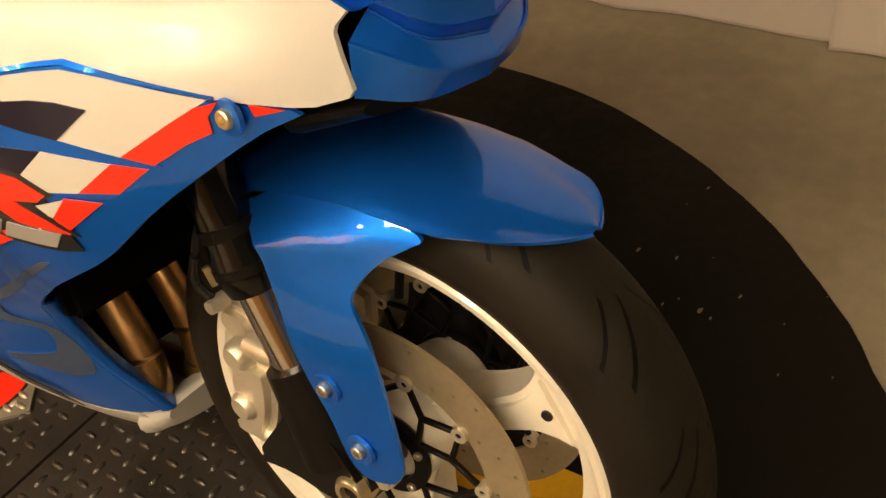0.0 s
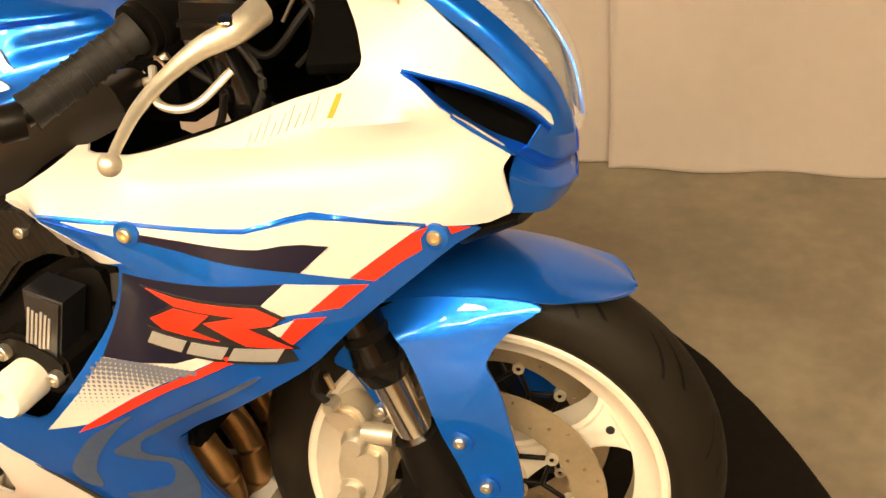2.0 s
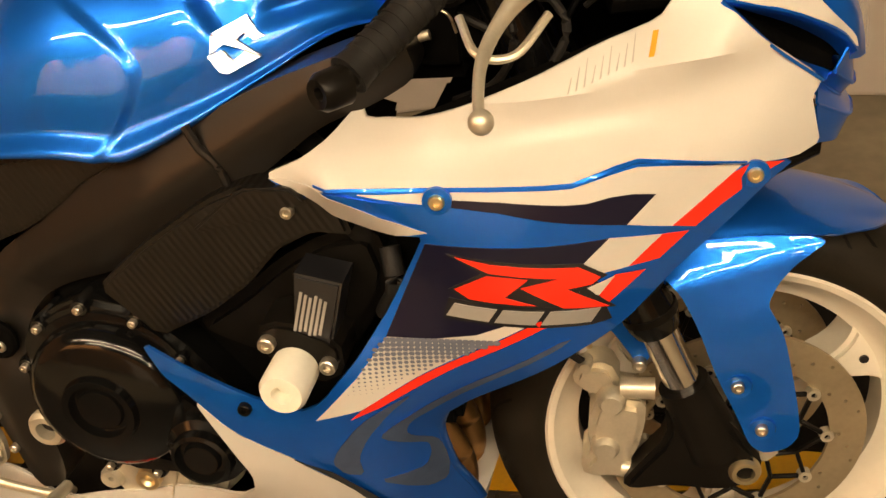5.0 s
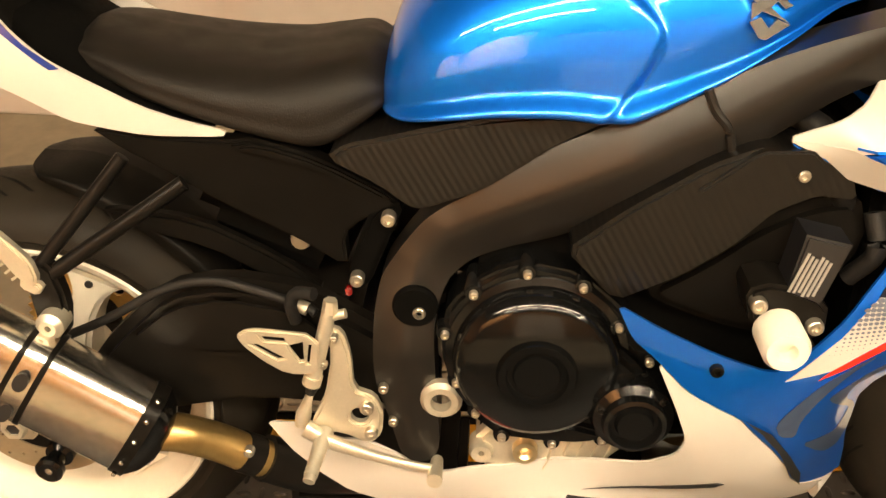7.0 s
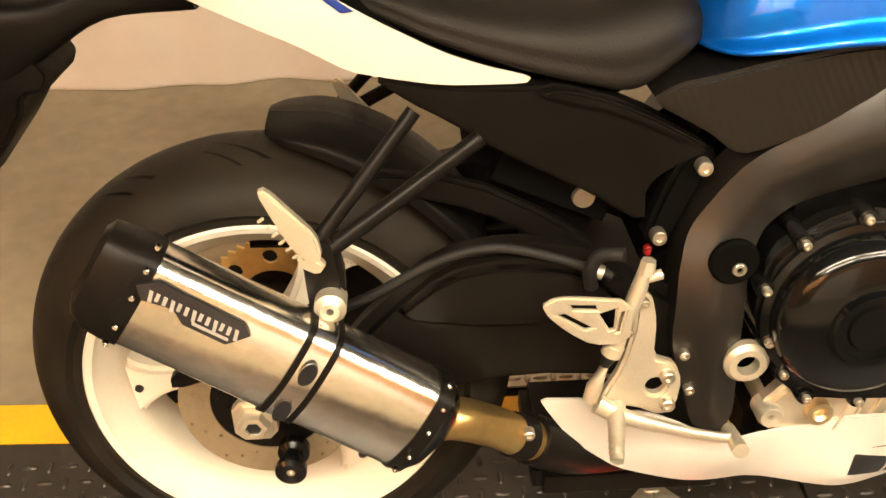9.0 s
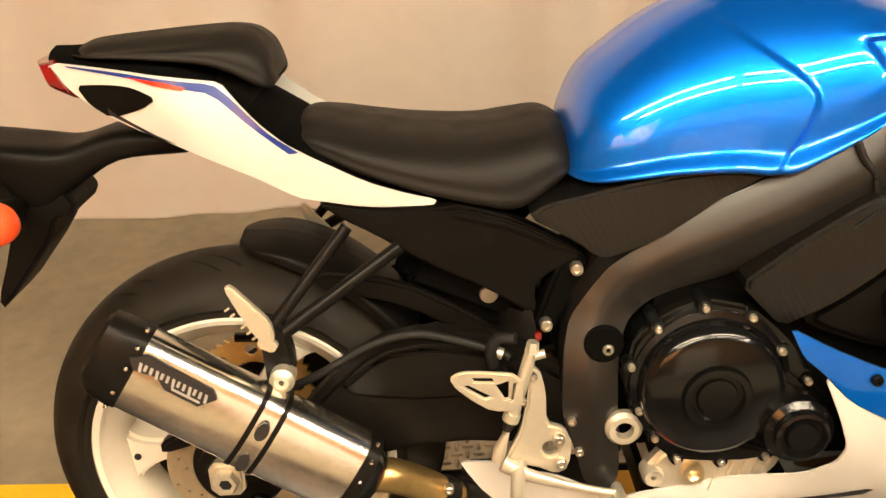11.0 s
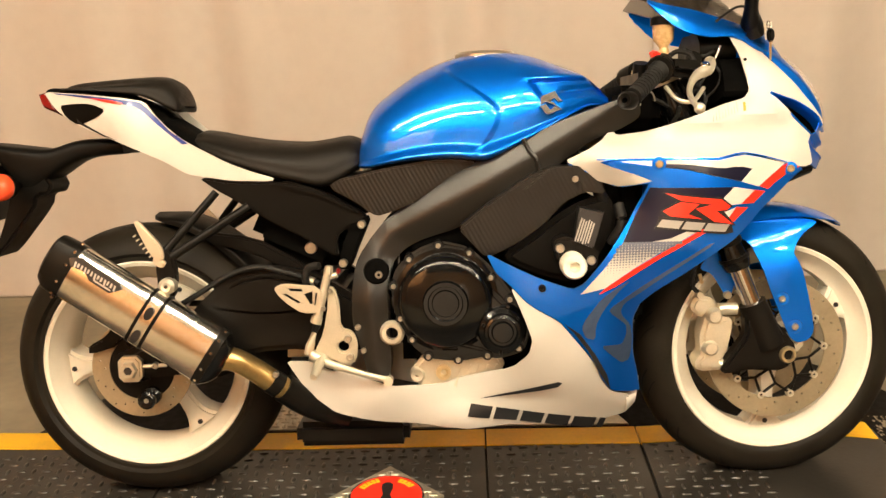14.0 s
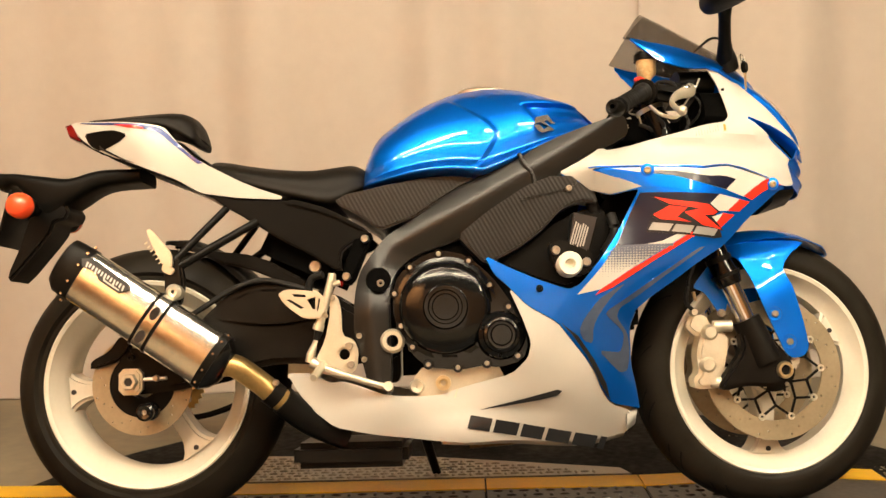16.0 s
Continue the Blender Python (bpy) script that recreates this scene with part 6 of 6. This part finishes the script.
part("adjuster_screw", tube([(0.02, -0.16, 0.318), (0.075, -0.16, 0.320)], 0.004, 8, smooth=False), ALU, blk)
bolt(0.052, -0.163, 0.320, 0.008, blk)
rc = part("rear_caliper", slab([(-0.055, 0.395), (-0.02, 0.385), (0.03, 0.388), (0.062, 0.405), (0.05, 0.365), (0.0, 0.345), (-0.045, 0.358)], -0.135, -0.085, 0.008), SATIN, bike, "black rear brake caliper")
bolt(-0.01, -0.137, 0.366, 0.009, rc, SATIN)
spool = part("stand_spool", lathe([(0.006, -0.034), (0.016, -0.036), (0.0215, -0.032), (0.0215, -0.022), (0.014, -0.016), (0.014, 0.0), (0.022, 0.006), (0.022, 0.02), (0.006, 0.02)], 28, m=pose(0.036, -0.160, 0.250) @ Matrix.Scale(0.88, 4)), GLOSSB, bike, "black paddock stand spool")
bolt(0.036, -0.183, 0.250, 0.008, spool)
part("caliper_strap", slab([(-0.10, 0.34), (-0.03, 0.36), (0.0, 0.41), (-0.035, 0.415), (-0.06, 0.38), (-0.10, 0.36)], -0.14, -0.115, 0.005), SATIN, bike)
sprocket = part("sprocket", slab([((0.100 if k % 2 else 0.092) * math.cos(2 * math.pi * k / 84), (0.100 if k % 2 else 0.092) * math.sin(2 * math.pi * k / 84)) for k in range(84)], 0.095, 0.101, 0, 0, holes=[ring_pts(0, 0, 0.05, 30)] + [ring_pts(0.072 * math.cos(a), 0.072 * math.sin(a), 0.011, 10) for a in (2 * math.pi * k / 8 for k in range(8))]), TITAN, bike, "bronze rear sprocket")
sprocket.location = (-0.006, 0, 0.314)
part("chain", tube([(-0.03, 0.098, 0.409), (0.10, 0.098, 0.405), (0.30, 0.098, 0.415), (0.50, 0.098, 0.42)], 0.008, 6), SATIN, bike, "dark drive chain")
part("chain", tube([(-0.03, 0.098, 0.219), (0.10, 0.098, 0.225), (0.30, 0.098, 0.30), (0.50, 0.098, 0.365)], 0.008, 6), SATIN, bike, "dark drive chain")
hug = []
for deg, w in ((83, 0.035), (79, 0.062), (70, 0.078), (56, 0.086), (42, 0.088), (30, 0.08)):
    a = radians(deg)
    hug.append([(-0.006 + r * math.cos(a), -y, 0.314 + r * math.sin(a)) for r, y in ((0.336 - 0.012 * ease(deg, 68, 83), 0), (0.334 - 0.012 * ease(deg, 68, 83), 0.5 * w), (0.326 - 0.008 * ease(deg, 68, 83), w), (0.310, w * 1.04))])
shell("rear_hugger", hug, PLASTIC, bike, "black rear hugger", 0.004)
part("hugger_arm", slab([(0.14, 0.60), (0.26, 0.585), (0.36, 0.53), (0.42, 0.48), (0.36, 0.49), (0.27, 0.545), (0.16, 0.575)], -0.105, -0.085, 0.006), PLASTIC, bike)
part("brake_line", tube([(0.02, -0.12, 0.40), (0.137, -0.145, 0.462), (0.214, -0.150, 0.507), (0.271, -0.152, 0.524), (0.318, -0.153, 0.519), (0.397, -0.160, 0.495), (0.412, -0.165, 0.488)], 0.006, 10), GRIPM, bike, "black rear brake hose")
part("line_fitting", tube([(0.385, -0.158, 0.498), (0.402, -0.162, 0.492)], 0.0085, 10, smooth=False), ALU, bike)
part("shock_reservoir", lathe([(0, -0.02), (0.012, -0.02), (0.014, -0.014), (0.014, 0.05), (0, 0.05)], 20, closed=False, m=pose(0.388, -0.085, 0.556)), STEEL, bike, "pale shock reservoir end")
part("inner_guard", box(0.36, 0, 0.58, 0.20, 0.20, 0.12, 0.03, pose(0, 0, 0, 0, 25, 0)), DARK, bike)

# subframe stay with passenger peg
stay = part("peg_stay", tube([(0.203, -0.150, 0.686), (0.098, -0.195, 0.566)], 0.0085, 10, smooth=False), SATIN, bike, "black passenger peg stay")
part("stay_arm", tube([(0.270, -0.150, 0.654), (0.110, -0.195, 0.556)], 0.0095, 10, smooth=False), SATIN, stay)
part("stay_arm", tube([(0.203, 0.150, 0.686), (0.098, 0.195, 0.566)], 0.0085, 10, smooth=False), SATIN, stay)
part("stay_arm", tube([(0.270, 0.150, 0.654), (0.110, 0.195, 0.556)], 0.0095, 10, smooth=False), SATIN, stay)
part("stay_plate", slab([(0.08, 0.575), (0.115, 0.575), (0.125, 0.52), (0.115, 0.47), (0.085, 0.465), (0.082, 0.51)], -0.205, -0.180, 0.005), SATIN, stay)
peg = part("passenger_peg", slab([(0.046, 0.634), (0.055, 0.637), (0.078, 0.610), (0.100, 0.584), (0.104, 0.558), (0.093, 0.550), (0.076, 0.566), (0.060, 0.600)], -0.218, -0.204, 0.003), ALU, bike, "folded bare aluminium passenger peg")
for k in range(6):
    part("peg_rib", box(0.048 + 0.006 * k, -0.219, 0.606 - 0.0085 * k, 0.008, 0.003, 0.003, 0.0008, pose(0, 0, 0, 0, -35, 0)), ALU, peg)
part("passenger_peg", peg.data, None, bike, "folded bare aluminium passenger peg").matrix_basis = Matrix.Translation((0.052, -0.095, -0.004)) @ Matrix.Diagonal((1, -1, 1, 1))
part("peg_clevis", slab([(0.082, 0.562), (0.108, 0.55), (0.098, 0.536), (0.078, 0.547)], -0.215, -0.19, 0.003), ALU, stay)

# silencer: faceted can, carbon cap, strap
A0, A1 = Vector((-0.088, -0.226, 0.545)), Vector((0.194, -0.219, 0.351))
ax = (A1 - A0).normalized()
up = Vector((0, 1, 0)).cross(ax).normalized()
if up.z < 0:
    up = -up
out = ax.cross(up).normalized()
if out.y > 0:
    out = -out


def can_ring(c, k=1.0):
    prof = [(0.060, -0.02), (0.066, 0.022), (0.052, 0.040), (0.0, 0.050), (-0.052, 0.040), (-0.066, 0.022), (-0.060, -0.02), (-0.040, -0.046), (0.040, -0.046)]
    return [c + up * (u * k) + out * (v * k) for u, v in chaikin(prof, 2, 0.22) * 0.95]


def skin(rings, cap=True):
    bm = bmesh.new()
    vs = [[bm.verts.new(p) for p in r] for r in rings]
    n = len(vs[0])
    for a, b in zip(vs, vs[1:]):
        for i in range(n):
            bm.faces.new((a[i], a[(i + 1) % n], b[(i + 1) % n], b[i]))
    if cap:
        bm.faces.new(vs[0]), bm.faces.new(vs[-1])
    bmesh.ops.recalc_face_normals(bm, faces=bm.faces)
    return bm


can = part("silencer", skin([can_ring(A0, 0.95), can_ring(A0.lerp(A1, 0.3), 0.97), can_ring(A0.lerp(A1, 0.6), 0.99), can_ring(A1, 1.01)]), POLISH, bike, "brushed aluminium silencer with a carbon end cap")
part("end_cap", skin([can_ring(A0 + ax * 0.006, 0.98), can_ring(A0 - ax * 0.004, 0.985), can_ring(A0 - ax * 0.024, 0.955), can_ring(A0 - ax * 0.040 + up * 0.005, 0.84), can_ring(A0 - ax * 0.046 + up * 0.007, 0.62), can_ring(A0 - ax * 0.015 + up * 0.004, 0.48)]), SATIN, can, "black carbon end cap")
part("front_cap", skin([can_ring(A1 - ax * 0.012, 1.03), can_ring(A1 + ax * 0.004, 1.03), can_ring(A1 + ax * 0.02, 0.8), can_ring(A1 + ax * 0.03, 0.5)]), GLOSSB, can)
for base in (A0 + ax * 0.004, A1 - ax * 0.004):
    part("cap_band", skin([can_ring(base - ax * 0.009, 0.99 if base is not A1 and (base - A0).length < 0.1 else 1.04), can_ring(base + ax * 0.009, 0.99 if (base - A0).length < 0.1 else 1.04)]), SATIN, can)
    for u, v in ((0.050, 0.0425), (0.020, 0.050), (-0.020, 0.050), (-0.050, 0.0425), (0.066, 0.02), (-0.066, 0.02)):
        p = base + up * u * 0.975 + out * v * 0.975
        bolt(p.x, p.y, p.z, 0.0036, can, CHROME, "rivet")
mid = A0.lerp(A1, 0.56)
strap = part("can_strap", skin([can_ring(mid - ax * 0.015, 1.02), can_ring(mid + ax * 0.015, 1.02)]), POLISH, can, "polished clamp strap with dark edges")
for o in (-0.0155, 0.0155):
    part("strap_edge", skin([can_ring(mid + ax * (o - 0.0035), 1.035), can_ring(mid + ax * (o + 0.0035), 1.035)]), SATIN, strap)
for u in (-0.034, 0.022):
    p = mid + up * u + out * (0.0475 - 0.009 * (u / 0.05) ** 2)
    part("strap_pad", skin([[p + up * (0.015 * math.cos(a)) + ax * (0.0085 * math.sin(a)) + out * d for a in (2 * math.pi * k / 14 for k in range(14))] for d in (0.0, 0.003)]), BLACKD, can)
p = mid + up * 0.078 + out * 0.015
part("strap_boss", lathe([(0.004, -0.012), (0.010, -0.013), (0.017, -0.006), (0.017, 0.02), (0.004, 0.02)], 22, m=pose(0.107, -0.215, 0.500)), ALU, can, "pale hanger bush")
def on_can(x, z, d):
    """The point of the can's outer face that shows at (x, z), lifted by d."""
    m = Matrix(((ax.x, up.x), (ax.z, up.z))).inverted()
    a, b = m @ Vector((x - A0.x, z - A0.z))
    return A0 + ax * a + up * b + out * (0.0465 - 0.0085 * (b / 0.052) ** 2 + d)


badge = part("badge_plate", skin([[on_can(x, z, d) for x, z in ((-0.068, 0.572), (-0.046, 0.572), (-0.020, 0.552), (0.028, 0.517), (0.031, 0.505), (0.006, 0.499), (-0.032, 0.526), (-0.038, 0.543), (-0.066, 0.556))] for d in (0.0, 0.004)]), BLACKD, can, "angular black badge plate")
for k in range(13):
    u = k / 12
    x0, z0, h = -0.058 + 0.074 * u, 0.5665 - 0.051 * u, (0.013, 0.009, 0.010)[k % 3]
    part("print_bar", skin([[on_can(x, z, d) for x, z in ((x0 + 0.002, z0 - 0.001), (x0 + 0.0052, z0 - 0.0032), (x0 + 0.0012, z0 - h - 0.001), (x0 - 0.002, z0 - h + 0.001))] for d in (0.004, 0.0048)]), SILVERD, badge)
part("print_bar", skin([[on_can(x, z, d) for x, z in ((-0.022, 0.528), (0.010, 0.5055), (0.009, 0.5028), (-0.023, 0.5250))] for d in (0.004, 0.0048)]), SILVERD, badge)
part("link_pipe", tube([tuple(A1 + ax * 0.01), (0.235, -0.215, 0.342), (0.275, -0.195, 0.312), (0.31, -0.180, 0.280), (0.335, -0.165, 0.258)], 0.0245, 18), TITAN, bike, "heat-tinted golden link pipe")
clamp = part("pipe_clamp", tube([(0.300, -0.183, 0.288), (0.318, -0.174, 0.272)], 0.0272, 18, smooth=False), SATIN, bike)
bolt(0.318, -0.205, 0.305, 0.008, clamp)
part("link_pipe", tube([(0.325, -0.17, 0.267), (0.38, -0.14, 0.22), (0.45, -0.10, 0.185)], 0.031, 16), SATIN, bike)
part("collector_box", box(0.462, -0.02, 0.142, 0.25, 0.20, 0.055, 0.014), SATIN, bike, "black under-engine exhaust collector")

# rearset, heel guard, pedal
rs = part("rearset_plate", slab([(0.427, 0.490), (0.449, 0.484), (0.457, 0.449), (0.457, 0.40), (0.483, 0.390), (0.492, 0.365), (0.488, 0.330), (0.471, 0.316), (0.440, 0.332), (0.400, 0.335), (0.402, 0.352), (0.421, 0.389), (0.434, 0.451)], -0.200, -0.184, 0.004, holes=[ring_pts(0.462, 0.360, 0.0115, 16)]), ALU, bike, "bare aluminium rearset plate")
part("heel_guard", slab([(0.327, 0.489), (0.338, 0.497), (0.354, 0.499), (0.425, 0.491), (0.423, 0.436), (0.383, 0.436), (0.356, 0.454), (0.335, 0.474)], -0.220, -0.213, 0.002, 1,
     holes=[[(0.356, 0.489), (0.384, 0.487), (0.386, 0.481), (0.360, 0.483)], [(0.344, 0.477), (0.352, 0.478), (0.382, 0.459), (0.374, 0.457)], [(0.388, 0.476), (0.406, 0.482), (0.405, 0.456), (0.400, 0.455)], [(0.412, 0.478), (0.416, 0.478), (0.411, 0.452), (0.408, 0.452)]]), ALU, rs, "drilled aluminium heel guard")
for x, y, z, r in ((0.473, -0.203, 0.377, 0.010), (0.476, -0.203, 0.338, 0.010), (0.503, -0.192, 0.348, 0.0072), (0.493, -0.192, 0.398, 0.0072), (0.425, -0.207, 0.442, 0.006), (0.440, -0.205, 0.478, 0.006)):
    bolt(x, y, z, r, rs)
part("master_cylinder", tube([(0.437, -0.204, 0.522), (0.433, -0.204, 0.500), (0.416, -0.203, 0.440), (0.410, -0.203, 0.420)], [0.0065, 0.009, 0.009, 0.010], 14, 2, smooth=False), ALU, rs)
part("cylinder_collar", tube([(0.411, -0.203, 0.424), (0.407, -0.203, 0.412)], 0.0118, 14, smooth=False), ALU, rs)
part("banjo_bolt", tube([(0.438, -0.204, 0.515), (0.440, -0.204, 0.531)], [0.010, 0.008], 6, smooth=False), ALU, rs)
part("fluid_union", tube([(0.430, -0.202, 0.505), (0.456, -0.202, 0.512)], 0.006, 10, smooth=False), ALU, rs)
part("push_rod_boot", tube([(0.409, -0.197, 0.410), (0.402, -0.196, 0.392)], [0.010, 0.006], 12, smooth=False), GRIPM, rs)
part("push_rod", tube([(0.403, -0.197, 0.394), (0.392, -0.198, 0.362), (0.388, -0.198, 0.345)], [0.005, 0.010, 0.009], 10, 1, smooth=False), ALU, rs)
part("master_hose", tube([(0.418, -0.19, 0.53), (0.395, -0.18, 0.525), (0.385, -0.175, 0.505), (0.388, -0.17, 0.48)], 0.008, 10), GRIPM, rs)
part("brake_pedal", tube([(0.395, -0.205, 0.345), (0.425, -0.212, 0.330), (0.48, -0.216, 0.312), (0.53, -0.214, 0.296), (0.558, -0.212, 0.290)], [0.013, 0.010, 0.0072, 0.0066, 0.0066], 12, 4, flat=0.8), ALU, rs, "bare aluminium brake pedal")
part("pedal_tip", tube([(0.556, -0.190, 0.286), (0.556, -0.238, 0.293)], [0.008, 0.010], 12, smooth=False), ALU, rs)
foot = part("foot_peg", tube([(0.418, -0.20, 0.338), (0.412, -0.24, 0.325), (0.407, -0.268, 0.314)], [0.011, 0.0088, 0.0075], 12, 1, smooth=False), ALU, rs, "knurled aluminium foot peg")
for k in range(8):
    u = 0.22 + 0.09 * k
    c0, c1 = Vector((0.418, -0.20, 0.338)), Vector((0.407, -0.268, 0.314))
    part("peg_knurl", tube([tuple(c0.lerp(c1, u)), tuple(c0.lerp(c1, u + 0.045))], 0.0108 - 0.0022 * u, 10, smooth=False), ALU, foot)
bolt(0.552, -0.186, 0.270, 0.008, rs)
part("brake_switch", box(0.452, -0.150, 0.512, 0.008, 0.010, 0.012, 0.002), TAILRED, rs)
part("heat_guard", slab([(0.325, 0.40), (0.378, 0.40), (0.385, 0.31), (0.32, 0.31)], -0.08, -0.07, 0.002, 0), ALU, bike)

# plate holder, indicators
hold = part("plate_bracket", loft([[(-0.02, 0, 0.80), (-0.02, -0.05, 0.80), (-0.02, -0.06, 0.785), (-0.02, -0.05, 0.77), (-0.02, 0, 0.77)], [(-0.12, 0, 0.803), (-0.12, -0.045, 0.800), (-0.12, -0.055, 0.78), (-0.12, -0.045, 0.762), (-0.12, 0, 0.758)],
      [(-0.19, 0, 0.785), (-0.19, -0.05, 0.782), (-0.19, -0.06, 0.755), (-0.19, -0.05, 0.725), (-0.19, 0, 0.72)], [(-0.25, 0, 0.790), (-0.25, -0.055, 0.787), (-0.25, -0.062, 0.755), (-0.25, -0.05, 0.70), (-0.25, 0, 0.69)], [(-0.31, 0, 0.800), (-0.31, -0.05, 0.797), (-0.31, -0.06, 0.785), (-0.31, -0.05, 0.768), (-0.31, 0, 0.765)],
      [(-0.352, 0, 0.804), (-0.352, -0.045, 0.800), (-0.352, -0.055, 0.785), (-0.352, -0.045, 0.762), (-0.352, 0, 0.76)]], 4, 4), PLASTIC, bike, "black number plate bracket")
part("splash_guard", slab([(-0.225, 0.76), (-0.195, 0.72), (-0.186, 0.705), (-0.195, 0.686), (-0.222, 0.682), (-0.228, 0.655), (-0.322, 0.545), (-0.330, 0.56), (-0.300, 0.63), (-0.278, 0.70), (-0.275, 0.76)], -0.052, 0.052, 0.008), PLASTIC, hold)
part("number_plate", box(-0.322, 0, 0.690, 0.006, 0.18, 0.13, 0.002, pose(0, 0, 0, 0, 14, 0)), SATIN, hold, "plain dark number plate")
for s in (-1, 1):
    ind = part("rear_indicator", lathe([(0, -0.030), (0.020, -0.027), (0.028, -0.018), (0.029, -0.004), (0.026, 0.02), (0.012, 0.05), (0.010, 0.09), (0, 0.09)], 28, closed=False, m=pose(-0.262, s * 0.125, 0.708, 0, 0, 0 if s < 0 else 180)), PLASTIC, hold, "rear indicator")
    part("indicator_lens", lathe([(0, -0.038), (0.018, -0.034), (0.0265, -0.026), (0.0295, -0.012), (0.0295, -0.004), (0, -0.004)], 28, closed=False, m=pose(-0.262, s * 0.125, 0.708, 0, 0, 0 if s < 0 else 180)), AMBER, ind, "orange-red round lens")

# side stand
stand = part("side_stand", tube([(0.60, 0.12, 0.22), (0.62, 0.20, 0.12), (0.645, 0.275, 0.022)], [0.013, 0.012, 0.010], 12, 3), SATIN, bike, "black side stand")
part("stand_foot", box(0.652, 0.285, 0.056, 0.05, 0.03, 0.008, 0.003, pose(0, 0, 0, 10)), SATIN, stand)


# ---- key with a paper tag, hung on the cowl by its ring ----
key = thing("ignition_key", "brass key with black bow and white paper tag", "key", m=pose(0, 0, 0, -10, 0, 0) @ Matrix.Translation((1.357, -0.125, 0)) @ Matrix.Rotation(radians(50), 4, "Z") @ Matrix.Translation((-1.357, 0.125, 0)))
part("key_bow", slab([(1.346, 0.980), (1.354, 0.986), (1.367, 0.983), (1.371, 0.968), (1.362, 0.957), (1.350, 0.958), (1.344, 0.968)], -0.131, -0.122, 0.003), PLASTIC, key, "black plastic key bow")
part("key_blade", slab([(1.3535, 0.960), (1.3615, 0.960), (1.3605, 0.925), (1.357, 0.918), (1.353, 0.926)], -0.128, -0.1255, 0.0006, 0), BRASS, key, "brass key blade")
tag = part("paper_tag", slab([(1.334, 0.996), (1.374, 1.000), (1.382, 0.968), (1.344, 0.962)], -0.1215, -0.1205, 0, 0), PAPER, key, "white paper price tag")
for k in range(3):
    part("print_bar", box(1.357, -0.1218, 0.992 - 0.006 * k, 0.022, 0.0006, 0.0012, 0), GREYD, tag)
part("key_ring", tube([(1.350 + 0.008 * math.cos(a), -0.1245, 0.992 + 0.008 * math.sin(a)) for a in (2 * math.pi * k / 16 for k in range(17))], 0.001, 6, 1), CHROME, key, "thin split ring")
